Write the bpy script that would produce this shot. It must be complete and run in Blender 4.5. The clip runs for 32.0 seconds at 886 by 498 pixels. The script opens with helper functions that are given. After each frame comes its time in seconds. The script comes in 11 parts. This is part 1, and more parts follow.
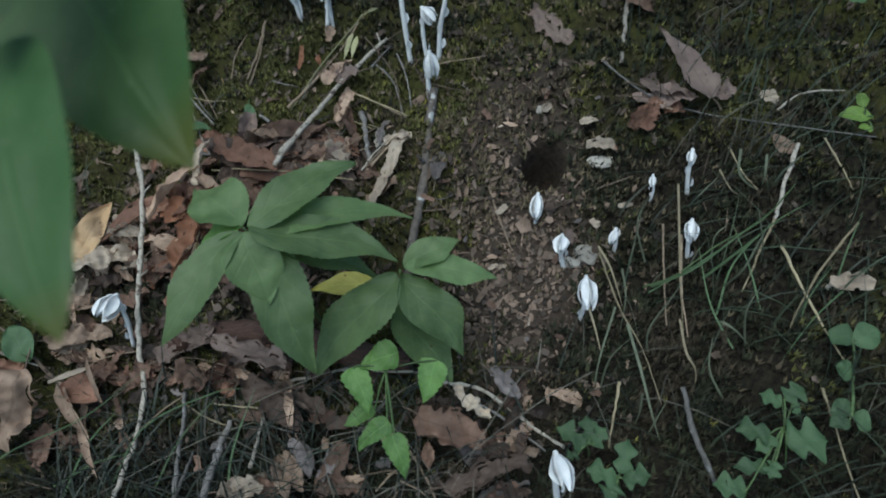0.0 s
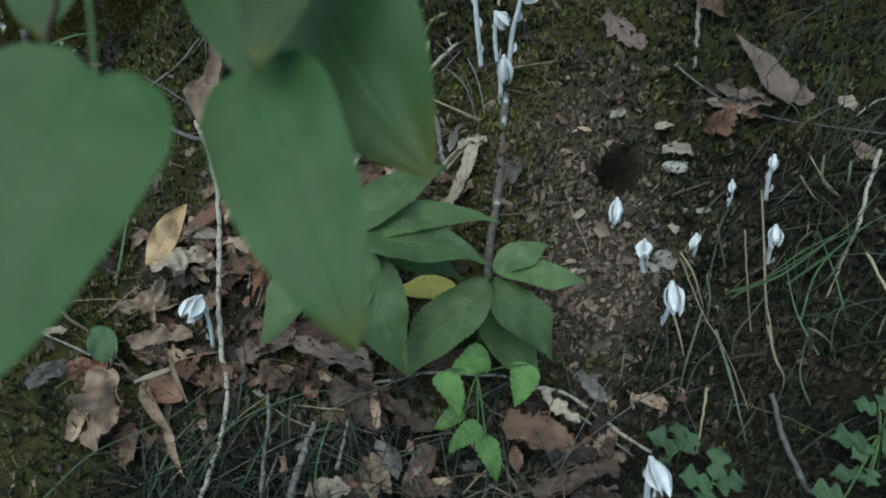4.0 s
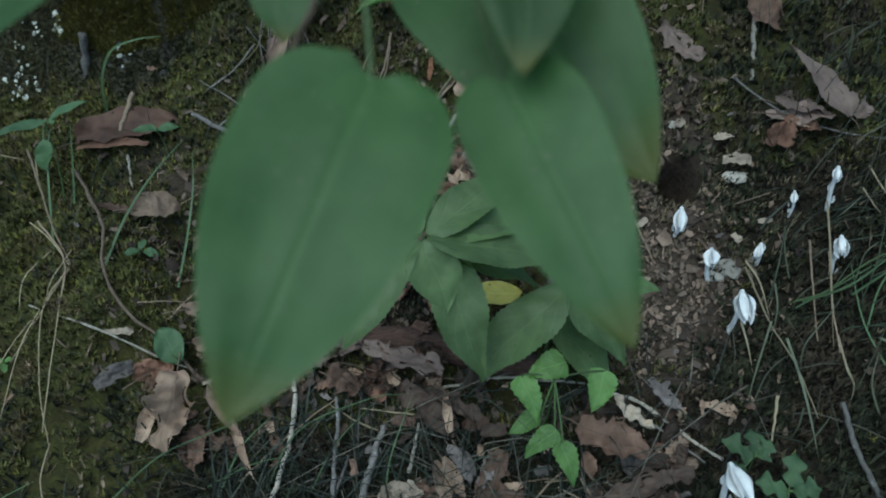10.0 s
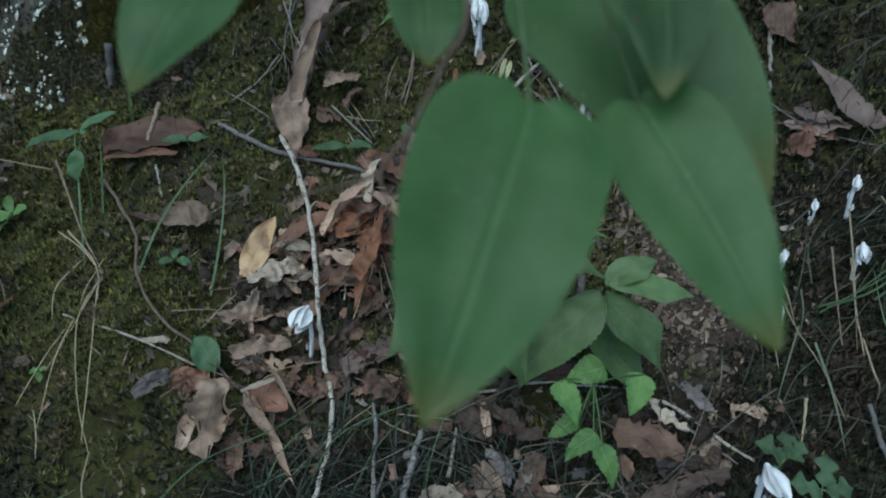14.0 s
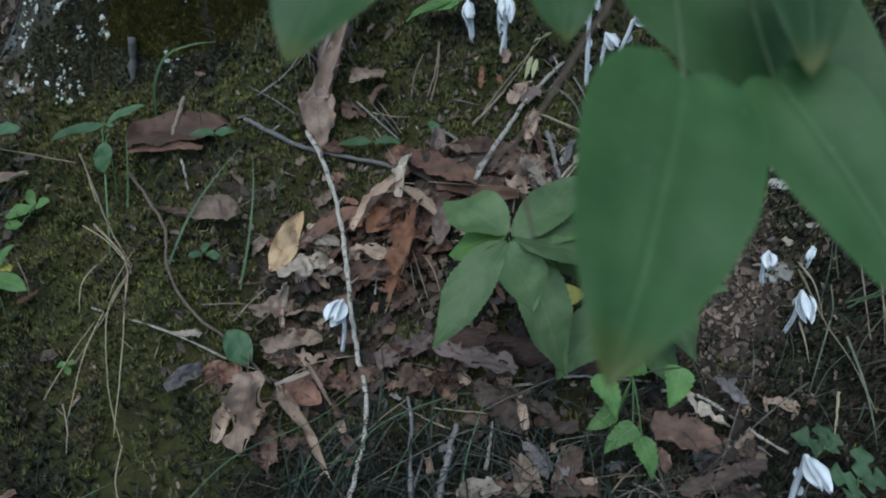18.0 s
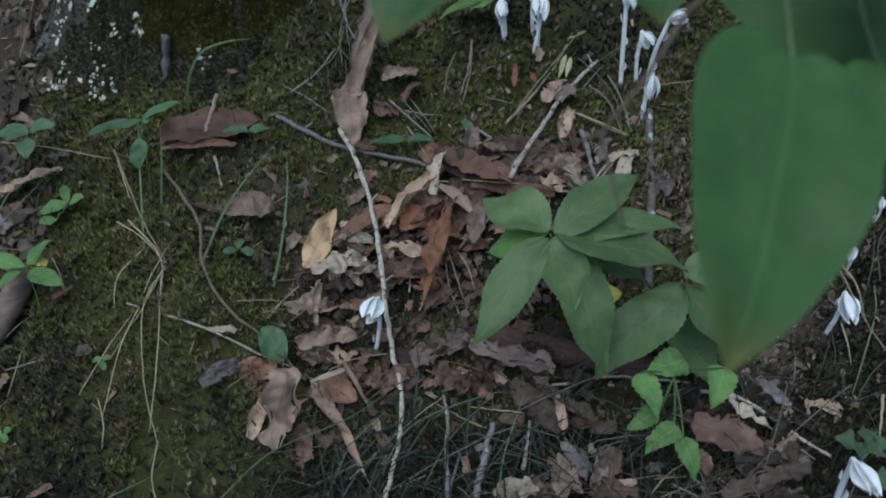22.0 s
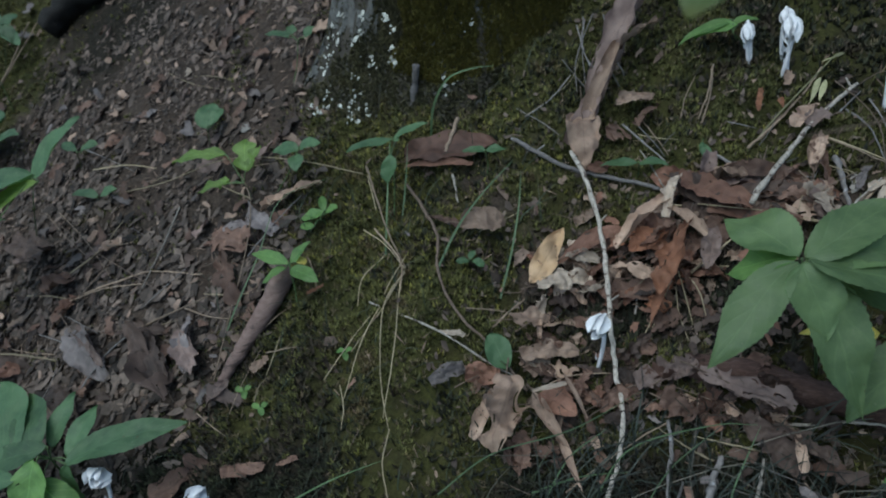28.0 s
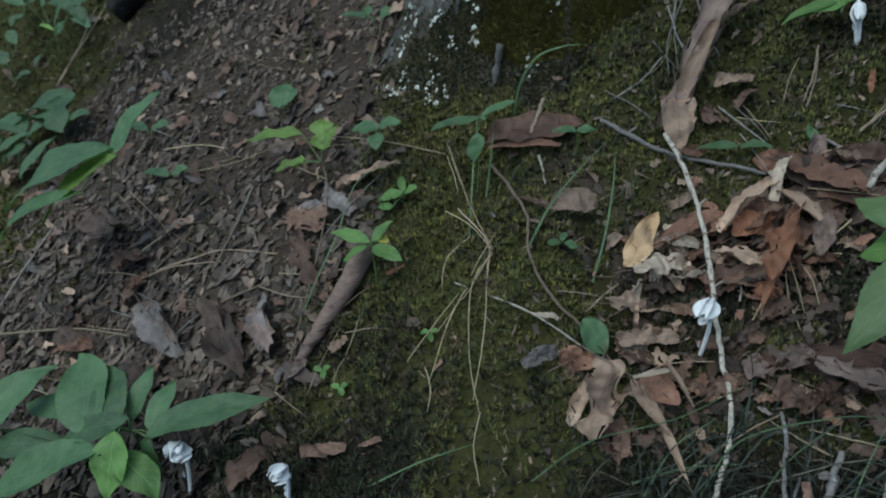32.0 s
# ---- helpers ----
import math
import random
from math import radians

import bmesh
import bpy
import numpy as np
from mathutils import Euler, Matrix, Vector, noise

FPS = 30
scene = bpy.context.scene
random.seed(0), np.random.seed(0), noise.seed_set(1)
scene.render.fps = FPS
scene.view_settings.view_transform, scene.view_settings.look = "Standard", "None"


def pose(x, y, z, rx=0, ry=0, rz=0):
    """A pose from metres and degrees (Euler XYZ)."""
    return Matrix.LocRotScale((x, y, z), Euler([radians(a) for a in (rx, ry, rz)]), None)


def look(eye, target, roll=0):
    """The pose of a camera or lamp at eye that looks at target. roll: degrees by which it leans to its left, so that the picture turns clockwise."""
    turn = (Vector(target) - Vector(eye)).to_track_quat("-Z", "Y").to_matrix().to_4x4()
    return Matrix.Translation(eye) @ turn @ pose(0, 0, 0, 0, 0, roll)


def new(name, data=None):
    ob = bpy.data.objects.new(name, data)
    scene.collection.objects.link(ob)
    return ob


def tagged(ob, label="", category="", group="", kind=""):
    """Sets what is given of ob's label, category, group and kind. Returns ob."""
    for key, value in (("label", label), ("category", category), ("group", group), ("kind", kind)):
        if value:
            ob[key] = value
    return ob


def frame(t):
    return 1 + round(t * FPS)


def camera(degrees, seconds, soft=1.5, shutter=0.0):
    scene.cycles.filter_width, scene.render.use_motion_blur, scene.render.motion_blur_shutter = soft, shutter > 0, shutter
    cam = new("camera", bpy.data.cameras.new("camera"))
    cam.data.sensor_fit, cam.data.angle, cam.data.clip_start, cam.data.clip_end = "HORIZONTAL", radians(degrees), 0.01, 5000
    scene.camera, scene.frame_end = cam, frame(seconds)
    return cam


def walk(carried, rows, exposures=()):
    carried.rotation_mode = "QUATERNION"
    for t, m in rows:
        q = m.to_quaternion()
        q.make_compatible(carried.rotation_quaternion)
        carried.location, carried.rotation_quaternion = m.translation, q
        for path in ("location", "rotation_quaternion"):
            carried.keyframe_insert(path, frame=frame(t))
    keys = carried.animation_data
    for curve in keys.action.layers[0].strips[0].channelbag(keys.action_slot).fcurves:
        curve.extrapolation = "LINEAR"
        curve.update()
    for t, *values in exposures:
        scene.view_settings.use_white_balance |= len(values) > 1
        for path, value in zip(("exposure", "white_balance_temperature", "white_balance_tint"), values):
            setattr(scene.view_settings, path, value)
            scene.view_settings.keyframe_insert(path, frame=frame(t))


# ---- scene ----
cam = camera(64.4, 32.0, soft=1.9)
cam.data.dof.use_dof, cam.data.dof.focus_distance, cam.data.dof.aperture_fstop = True, 0.8, 7.5
METRES, EYE, TILT, LEAN, TURN = 0.45, 0.5, -40.0, 0.0, 0.0
ROWS = [
    (0.0, 0, 0, 0, 0, 0, -0),
    (0.5, -0.0271, -0.001, -0.0013, -0.1753, 0.0229, -0.1733),
    (1.0, -0.0482, -0.0014, 0, -0.1312, 0.0553, -0.1909),
    (1.5, -0.0686, -0.0019, 0.0026, 0.0488, 0.1597, -0.2111),
    (2.0, -0.09, -0.0031, 0.0048, 0.2693, 0.2243, -0.339),
    (2.5, -0.1144, -0.0042, 0.0065, 0.3966, 0.2069, -0.5211),
    (3.0, -0.1345, -0.0066, 0.0077, 0.5693, 0.1512, -0.5049),
    (3.5, -0.152, -0.0087, 0.007, 0.7764, 0.1153, -0.4696),
    (5.5, -0.2157, -0.0093, 0.0024, 1.0224, 0.0367, -0.3097),
    (6.0, -0.2278, -0.0087, -0.0006, 1.0251, 0.1492, -0.1993),
    (6.5, -0.2432, -0.0079, 0.0022, 0.8934, 0.0756, -0.2344),
    (7.0, -0.2567, -0.0085, -0.0004, 0.8363, 0.1826, -0.4799),
    (7.5, -0.2684, -0.0102, 0.0009, 0.8719, 0.2708, -0.6542),
    (8.0, -0.2831, -0.0128, 0.0017, 0.8338, 0.3667, -0.84),
    (8.5, -0.2974, -0.0157, 0, 0.8254, 0.4829, -0.9807),
    (9.0, -0.3147, -0.019, 0.0011, 0.7014, 0.4917, -1.0127),
    (9.5, -0.3298, -0.0232, -0.0023, 0.6502, 0.6708, -1.018),
    (10.0, -0.3452, -0.0272, -0.0022, 0.5369, 0.7723, -1.144),
    (10.5, -0.3625, -0.0315, -0.002, 0.3819, 0.8901, -1.1689),
    (11.0, -0.3787, -0.0368, 0.0048, 0.1988, 0.8341, -1.1236),
    (11.5, -0.3896, -0.0417, 0.0002, 0.0835, 1.0713, -1.0519),
    (12.0, -0.4037, -0.0479, 0.0001, -0.0835, 1.1492, -0.9809),
    (12.5, -0.4141, -0.0525, -0.0027, -0.1684, 1.2594, -0.9678),
    (13.0, -0.4311, -0.0565, -0.0014, -0.3642, 1.28, -0.9958),
    (13.5, -0.4474, -0.0594, -0.0012, -0.4951, 1.2856, -0.9604),
    (14.0, -0.4645, -0.0615, -0.0004, -0.6308, 1.2972, -0.9135),
    (14.5, -0.4845, -0.0617, -0.0004, -0.9243, 1.3336, -0.8856),
    (16.5, -0.5461, -0.0625, -0.0228, -1.9191, 1.7822, -1.4084),
    (17.0, -0.5591, -0.063, -0.0222, -1.9376, 1.7322, -1.4387),
    (17.5, -0.5723, -0.0648, -0.025, -1.8924, 1.7599, -1.3373),
    (18.0, -0.5877, -0.0652, -0.0285, -1.891, 1.703, -1.1705),
    (18.5, -0.601, -0.0653, -0.0303, -1.9536, 1.685, -1.0677),
    (19.0, -0.6196, -0.0659, -0.0336, -1.9838, 1.672, -0.9832),
    (19.5, -0.6338, -0.0651, -0.0333, -2.0142, 1.6434, -0.8476),
    (20.0, -0.6411, -0.0636, -0.0341, -1.8988, 1.7029, -0.7089),
    (20.5, -0.6462, -0.0621, -0.0344, -1.7537, 1.7349, -0.7752),
    (21.0, -0.6496, -0.0591, -0.0377, -1.56, 1.9003, -0.94),
    (21.5, -0.6528, -0.0568, -0.0399, -1.406, 1.9468, -1.3192),
    (22.0, -0.6504, -0.0526, -0.044, -1.0177, 1.959, -1.6325),
    (22.5, -0.6528, -0.0482, -0.052, -0.5918, 2.021, -1.8559),
    (23.0, -0.661, -0.0486, -0.0609, 0.1657, 2.0592, -1.9692),
    (23.5, -0.6612, -0.0565, -0.0711, 2.0474, 2.3235, -2.716),
    (24.0, -0.6729, -0.0627, -0.0733, 3.6745, 2.5523, -3.3159),
    (24.5, -0.6775, -0.0639, -0.0802, 5.1732, 2.7353, -4.2045),
    (25.0, -0.6826, -0.0646, -0.0874, 6.4917, 2.9829, -4.7705),
    (25.5, -0.6849, -0.0716, -0.0907, 7.9484, 3.7524, -5.1035),
    (27.5, -0.7035, -0.0956, -0.1085, 13.8491, 3.966, -6.0044),
    (28.0, -0.7102, -0.1003, -0.1128, 15.1068, 4.0338, -6.2948),
    (28.5, -0.7185, -0.1031, -0.1184, 16.0534, 4.0629, -6.708),
    (29.0, -0.7287, -0.1049, -0.1241, 16.7459, 4.0088, -6.9542),
    (29.5, -0.7403, -0.1041, -0.1313, 17.3235, 3.943, -6.9647),
    (30.0, -0.756, -0.0993, -0.1395, 17.6979, 3.8612, -7.0938),
    (30.5, -0.7773, -0.0914, -0.1512, 18.0163, 3.8275, -7.4069),
    (31.0, -0.8039, -0.0839, -0.1604, 18.0892, 3.7433, -7.5848),
    (31.5, -0.8381, -0.081, -0.1748, 17.8878, 3.8344, -7.9342),
    (32.0, -0.8778, -0.0808, -0.1938, 17.4497, 4.0168, -8.0198),
]
walk(cam, [(t, pose(0, 0, EYE, TILT, LEAN, TURN) @ pose(METRES * x, METRES * y, METRES * z, 90 + pitch, roll, yaw)) for t, x, y, z, yaw, pitch, roll in ROWS],
     exposures=[(0.0, 0.3, 5850, -6), (2.0, 0.28, 5800, -9), (6.0, 0.21, 5800, -15), (11.0, 0.19, 5500, -12), (16.0, 0.21, 5450, -7), (19.0, 0.18, 5500, -3), (25.0, 0.15, 5570, -2), (32.0, 0.2, 5680, -8)])

# ---- light: a dull evening sky over a wood ----
world = bpy.data.worlds.new("world")
scene.world = world
world.use_nodes = True
sky = world.node_tree.nodes.new("ShaderNodeTexSky")
sky.sky_type, sky.sun_disc = "NISHITA", False
sky.sun_elevation, sky.sun_rotation = radians(66), radians(213)
sky.altitude, sky.air_density, sky.dust_density = 200, 1.0, 2.5
world.node_tree.links.new(sky.outputs[0], world.node_tree.nodes["Background"].inputs[0])
world.node_tree.nodes["Background"].inputs[1].default_value = 0.095
sun = new("sun", bpy.data.lights.new("sun", "SUN"))
sun.data.energy, sun.data.angle, sun.data.color = 1.75, radians(60), (1.0, 0.98, 0.94)
sun.matrix_world = look((-1.1, -0.9, 5), (0.0, 0.8, 0.0))


# ---- materials ----
def nodes_of(name):
    m = bpy.data.materials.new(name)
    m.use_nodes = True
    return m, m.node_tree.nodes, m.node_tree.links, m.node_tree.nodes["Principled BSDF"]


def socket(node, value, links, index):
    if value is None:
        return
    if isinstance(value, (int, float)):
        node.inputs[index].default_value = value
    elif isinstance(value, tuple):
        node.inputs[index].default_value = (*value, 1) if len(value) == 3 and node.inputs[index].type == "RGBA" else value
    else:
        links.new(value, node.inputs[index])


def calc(n, l, op, a, b=None, c=None):
    node = n.new("ShaderNodeMath")
    node.operation = op
    for i, v in enumerate((a, b, c)):
        socket(node, v, l, i)
    return node.outputs[0]


def blend(n, l, fac, a, b, mode="MIX"):
    node = n.new("ShaderNodeMix")
    node.data_type, node.blend_type = "RGBA", mode
    socket(node, fac, l, 0)
    socket(node, a, l, 6)
    socket(node, b, l, 7)
    return node.outputs[2]


def grain(n, l, scale, detail=5.0, rough=0.6, vector=None, out=0):
    node = n.new("ShaderNodeTexNoise")
    node.inputs["Scale"].default_value, node.inputs["Detail"].default_value, node.inputs["Roughness"].default_value = scale, detail, rough
    if vector is not None:
        l.new(vector, node.inputs["Vector"])
    return node.outputs[out]


def ramp(n, l, fac, *stops):
    node = n.new("ShaderNodeValToRGB")
    e = node.color_ramp.elements
    while len(e) < len(stops):
        e.new(0.5)
    for k, (p, col) in zip(e, stops):
        k.position, k.color = p, ((*col, 1) if isinstance(col, tuple) else (col, col, col, 1))
    l.new(fac, node.inputs[0])
    return node.outputs[0]


def relief(n, l, bsdf, height, strength, distance):
    node = n.new("ShaderNodeBump")
    node.inputs["Strength"].default_value, node.inputs["Distance"].default_value = strength, distance
    l.new(height, node.inputs["Height"])
    l.new(node.outputs[0], bsdf.inputs["Normal"])


def object_place(n):
    return n.new("ShaderNodeTexCoord").outputs["Object"]


def random_of(n):
    return n.new("ShaderNodeObjectInfo").outputs["Random"]


def island(n):
    return n.new("ShaderNodeNewGeometry").outputs["Random Per Island"]


def veins(n, l, count, slant):
    """Height of midrib and side veins from the leaf's own u (across) and v (along)."""
    uv = n.new("ShaderNodeSeparateXYZ")
    l.new(n.new("ShaderNodeUVMap").outputs[0], uv.inputs[0])
    across = calc(n, l, "ABSOLUTE", calc(n, l, "SUBTRACT", uv.outputs[0], 0.5))
    rib = ramp(n, l, across, (0.0, 0.0), (0.03, 1.0))
    wave = calc(n, l, "SINE", calc(n, l, "MULTIPLY", calc(n, l, "SUBTRACT", uv.outputs[1], calc(n, l, "MULTIPLY", across, slant)), count * 6.2832))
    side = ramp(n, l, wave, (0.75, 1.0), (0.98, 0.0))
    return rib, side, across, uv.outputs[1]


def long_veins(n, l, count):
    uv = n.new("ShaderNodeSeparateXYZ")
    l.new(n.new("ShaderNodeUVMap").outputs[0], uv.inputs[0])
    across = calc(n, l, "ABSOLUTE", calc(n, l, "SUBTRACT", uv.outputs[0], 0.5))
    rib = ramp(n, l, across, (0.0, 0.0), (0.025, 1.0))
    wave = calc(n, l, "COSINE", calc(n, l, "MULTIPLY", across, count * 6.2832))
    side = ramp(n, l, wave, (0.86, 1.0), (0.99, 0.0))
    return rib, side, across, uv.outputs[1]


def leaf_green(name, dark, light, count=7, slant=0.45, lengthwise=False, through_light=0.35, gloss=0.45, pale_rib=0.55, pale_side=0.18, tip=0.0, furrow=0.35):
    m, n, l, b = nodes_of(name)
    rib, side, across, along = long_veins(n, l, count) if lengthwise else veins(n, l, count, slant)
    place = object_place(n)
    spots = grain(n, l, 60, 4, 0.6, place)
    col = blend(n, l, ramp(n, l, spots, (0.35, 0.0), (0.65, 1.0)), dark, light)
    blot = grain(n, l, 18, 3, 0.5, place)
    col = blend(n, l, ramp(n, l, blot, (0.45, 0.0), (0.72, 0.6)), col, tuple(1.3 * c for c in light))
    tone = calc(n, l, "MULTIPLY_ADD", random_of(n), 0.5, 0.75)
    col = blend(n, l, 1.0, col, tone, "MULTIPLY")
    pale = tuple(min(1, 1.7 * c) for c in light)
    col = blend(n, l, calc(n, l, "MULTIPLY", calc(n, l, "SUBTRACT", 1.0, rib), pale_rib), col, pale)
    col = blend(n, l, calc(n, l, "MULTIPLY", calc(n, l, "SUBTRACT", 1.0, side), pale_side), col, pale)
    if tip:
        col = blend(n, l, calc(n, l, "MULTIPLY", ramp(n, l, calc(n, l, "MULTIPLY_ADD", blot, 0.1, along), (0.86, 0.0), (1.02, 1.0)), tip), col, (0.13, 0.14, 0.03))
    tear = grain(n, l, 130, 2, 0.5, place)
    col = blend(n, l, ramp(n, l, tear, (0.74, 0.0), (0.78, 0.7)), col, (0.09, 0.06, 0.03))
    col = blend(n, l, ramp(n, l, grain(n, l, 380, 3, 0.55, place), (0.66, 0.0), (0.74, 0.4)), col, (0.3, 0.32, 0.24))
    l.new(col, b.inputs["Base Color"])
    b.inputs["Roughness"].default_value = gloss
    h = calc(n, l, "ADD", calc(n, l, "MULTIPLY", rib, 0.6), calc(n, l, "ADD", calc(n, l, "MULTIPLY", side, 0.35), calc(n, l, "MULTIPLY", spots, 0.5)))
    relief(n, l, b, h, furrow, 0.0012)
    t = n.new("ShaderNodeBsdfTranslucent")
    l.new(blend(n, l, 1.0, col, (1.05, 1.1, 0.6), "MULTIPLY"), t.inputs[0])
    mix = n.new("ShaderNodeMixShader")
    mix.inputs[0].default_value = through_light
    l.new(b.outputs[0], mix.inputs[1])
    l.new(t.outputs[0], mix.inputs[2])
    l.new(mix.outputs[0], n["Material Output"].inputs[0])
    return m


def leaf_dead(name, dark, light, spot, per_island=False):
    m, n, l, b = nodes_of(name)
    rib, side, across, along = veins(n, l, 7, 0.6)
    place = object_place(n)
    a = grain(n, l, 30, 4, 0.55, place)
    col = blend(n, l, ramp(n, l, a, (0.25, 0.0), (0.72, 1.0)), dark, light)
    c2 = grain(n, l, 140, 4, 0.6, place)
    col = blend(n, l, ramp(n, l, c2, (0.58, 0.0), (0.76, 0.5)), col, spot)
    col = blend(n, l, ramp(n, l, grain(n, l, 28, 3, 0.5, place, 0), (0.6, 0.0), (0.68, 0.45)), col, spot)
    tone = calc(n, l, "MULTIPLY_ADD", island(n) if per_island else random_of(n), 0.95, 0.55)
    col = blend(n, l, 1.0, col, tone, "MULTIPLY")
    col = blend(n, l, calc(n, l, "MULTIPLY", calc(n, l, "SUBTRACT", 1.0, rib), 0.3), col, tuple(0.6 * c for c in dark))
    col = blend(n, l, calc(n, l, "MULTIPLY", calc(n, l, "SUBTRACT", 1.0, side), 0.07), col, tuple(0.7 * c for c in dark))
    l.new(col, b.inputs["Base Color"])
    b.inputs["Roughness"].default_value = 0.75
    h = calc(n, l, "ADD", calc(n, l, "MULTIPLY", rib, 0.6), calc(n, l, "ADD", calc(n, l, "MULTIPLY", side, 0.25), calc(n, l, "MULTIPLY", c2, 0.6)))
    relief(n, l, b, h, 0.4, 0.0012)
    t = n.new("ShaderNodeBsdfTranslucent")
    l.new(col, t.inputs[0])
    mix = n.new("ShaderNodeMixShader")
    mix.inputs[0].default_value = 0.12
    l.new(b.outputs[0], mix.inputs[1])
    l.new(t.outputs[0], mix.inputs[2])
    l.new(mix.outputs[0], n["Material Output"].inputs[0])
    return m


def plain(name, dark, light, scale=80, rough=0.8, bump=0.4, depth=0.001, per_island=False, patch=None, patch_scale=40, patch_at=0.56, stretch=None, spread=0.8):
    """Grainy surface of two colours, with patches of a third."""
    m, n, l, b = nodes_of(name)
    place = object_place(n)
    if stretch:
        mp = n.new("ShaderNodeMapping")
        mp.inputs["Scale"].default_value = stretch
        l.new(place, mp.inputs[0])
        place = mp.outputs[0]
    a = grain(n, l, scale, 6, 0.65, place)
    col = blend(n, l, ramp(n, l, a, (0.3, 0.0), (0.7, 1.0)), dark, light)
    if patch:
        col = blend(n, l, ramp(n, l, grain(n, l, patch_scale, 4, 0.6, place), (patch_at, 0.0), (patch_at + 0.06, 1.0)), col, patch)
    tone = calc(n, l, "MULTIPLY_ADD", island(n) if per_island else random_of(n), spread, 1 - spread / 2)
    col = blend(n, l, 1.0, col, tone, "MULTIPLY")
    l.new(col, b.inputs["Base Color"])
    b.inputs["Roughness"].default_value = rough
    relief(n, l, b, a, bump, depth)
    return m


def ground_material():
    m, n, l, b = nodes_of("forest_soil")
    place = object_place(n)
    attr = n.new("ShaderNodeAttribute")
    attr.attribute_name = "moss"
    f1, f2, f3 = grain(n, l, 22, 6, 0.65, place), grain(n, l, 160, 5, 0.7, place), grain(n, l, 5, 4, 0.6, place)
    soil = blend(n, l, ramp(n, l, f2, (0.3, 0.0), (0.7, 1.0)), (0.022, 0.017, 0.013), (0.105, 0.08, 0.064))
    soil = blend(n, l, ramp(n, l, f1, (0.45, 0.0), (0.7, 0.6)), soil, (0.062, 0.042, 0.031))
    moss = blend(n, l, ramp(n, l, f2, (0.32, 0.0), (0.7, 1.0)), (0.022, 0.024, 0.008), (0.085, 0.084, 0.025))
    moss = blend(n, l, ramp(n, l, f1, (0.42, 0.0), (0.68, 0.7)), moss, (0.046, 0.038, 0.018))
    # shade painted into the soil colour where this mask is high
    shade_attr = n.new("ShaderNodeAttribute")
    shade_attr.attribute_name = "shade_tint"
    shade_tint = ramp(n, l, calc(n, l, "ADD", shade_attr.outputs["Fac"], calc(n, l, "MULTIPLY", calc(n, l, "SUBTRACT", f1, 0.5), 0.8)), (0.35, 0.0), (0.65, 1.0))
    edge = ramp(n, l, calc(n, l, "ADD", attr.outputs["Fac"], calc(n, l, "MULTIPLY", calc(n, l, "SUBTRACT", f1, 0.5), 0.9)), (0.4, 0.0), (0.6, 1.0))
    col = blend(n, l, edge, soil, moss)
    col = blend(n, l, 1.0, col, ramp(n, l, f3, (0.3, 0.75), (0.7, 1.15)), "MULTIPLY")
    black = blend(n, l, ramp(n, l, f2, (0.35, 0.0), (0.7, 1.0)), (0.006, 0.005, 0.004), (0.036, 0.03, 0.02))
    col = blend(n, l, shade_tint, col, black)
    l.new(col, b.inputs["Base Color"])
    b.inputs["Roughness"].default_value = 0.95
    b.inputs["Specular IOR Level"].default_value = 0.2
    relief(n, l, b, calc(n, l, "ADD", f2, f1), 0.9, 0.004)
    return m


def pipe_material():
    m, n, l, b = nodes_of("waxy_white")
    place = object_place(n)
    a = grain(n, l, 120, 4, 0.6, place)
    col = blend(n, l, ramp(n, l, a, (0.35, 0.0), (0.7, 1.0)), (0.74, 0.74, 0.77), (0.88, 0.88, 0.9))
    col = blend(n, l, ramp(n, l, grain(n, l, 320, 3, 0.6, place), (0.66, 0.0), (0.72, 0.6)), col, (0.2, 0.17, 0.16))
    l.new(col, b.inputs["Base Color"])
    b.inputs["Roughness"].default_value = 0.5
    b.inputs["Subsurface Weight"].default_value = 0.25
    b.inputs["Subsurface Radius"].default_value = (0.004, 0.004, 0.004)
    relief(n, l, b, a, 0.3, 0.0008)
    return m


BIG_LEAF = leaf_green("heart_leaf", (0.05, 0.11, 0.031), (0.069, 0.141, 0.044), 2.0, 0.3, True, 0.42, 0.5, 0.14, 0.14, 0.8, 0.3)
LANCE_LEAF = leaf_green("lance_leaf", (0.128, 0.198, 0.084), (0.18, 0.262, 0.11), 5, 0.7, False, 0.35, 0.5, 0.15, 0.06)
TOOTH_LEAF = leaf_green("toothed_leaf", (0.11, 0.21, 0.06), (0.17, 0.29, 0.085), 6, 0.6, False, 0.35, 0.55)
LOW_LEAF = leaf_green("low_leaf", (0.065, 0.125, 0.058), (0.1, 0.175, 0.08), 6, 0.6, False, 0.3, 0.55, 0.2, 0.08)
# darker copy of LOW_LEAF, shade put into the leaf colour
SHADE_LEAF = leaf_green("shade_leaf", (0.058, 0.104, 0.05), (0.086, 0.146, 0.068), 6, 0.6, False, 0.3, 0.6, 0.2, 0.08)
LIME_LEAF = leaf_green("lime_leaf", (0.15, 0.24, 0.05), (0.21, 0.32, 0.075), 5, 0.6, False, 0.35, 0.55)
YELLOW_LEAF = leaf_green("yellow_leaf", (0.58, 0.49, 0.09), (0.7, 0.6, 0.16), 5, 0.6, False, 0.3, 0.55)
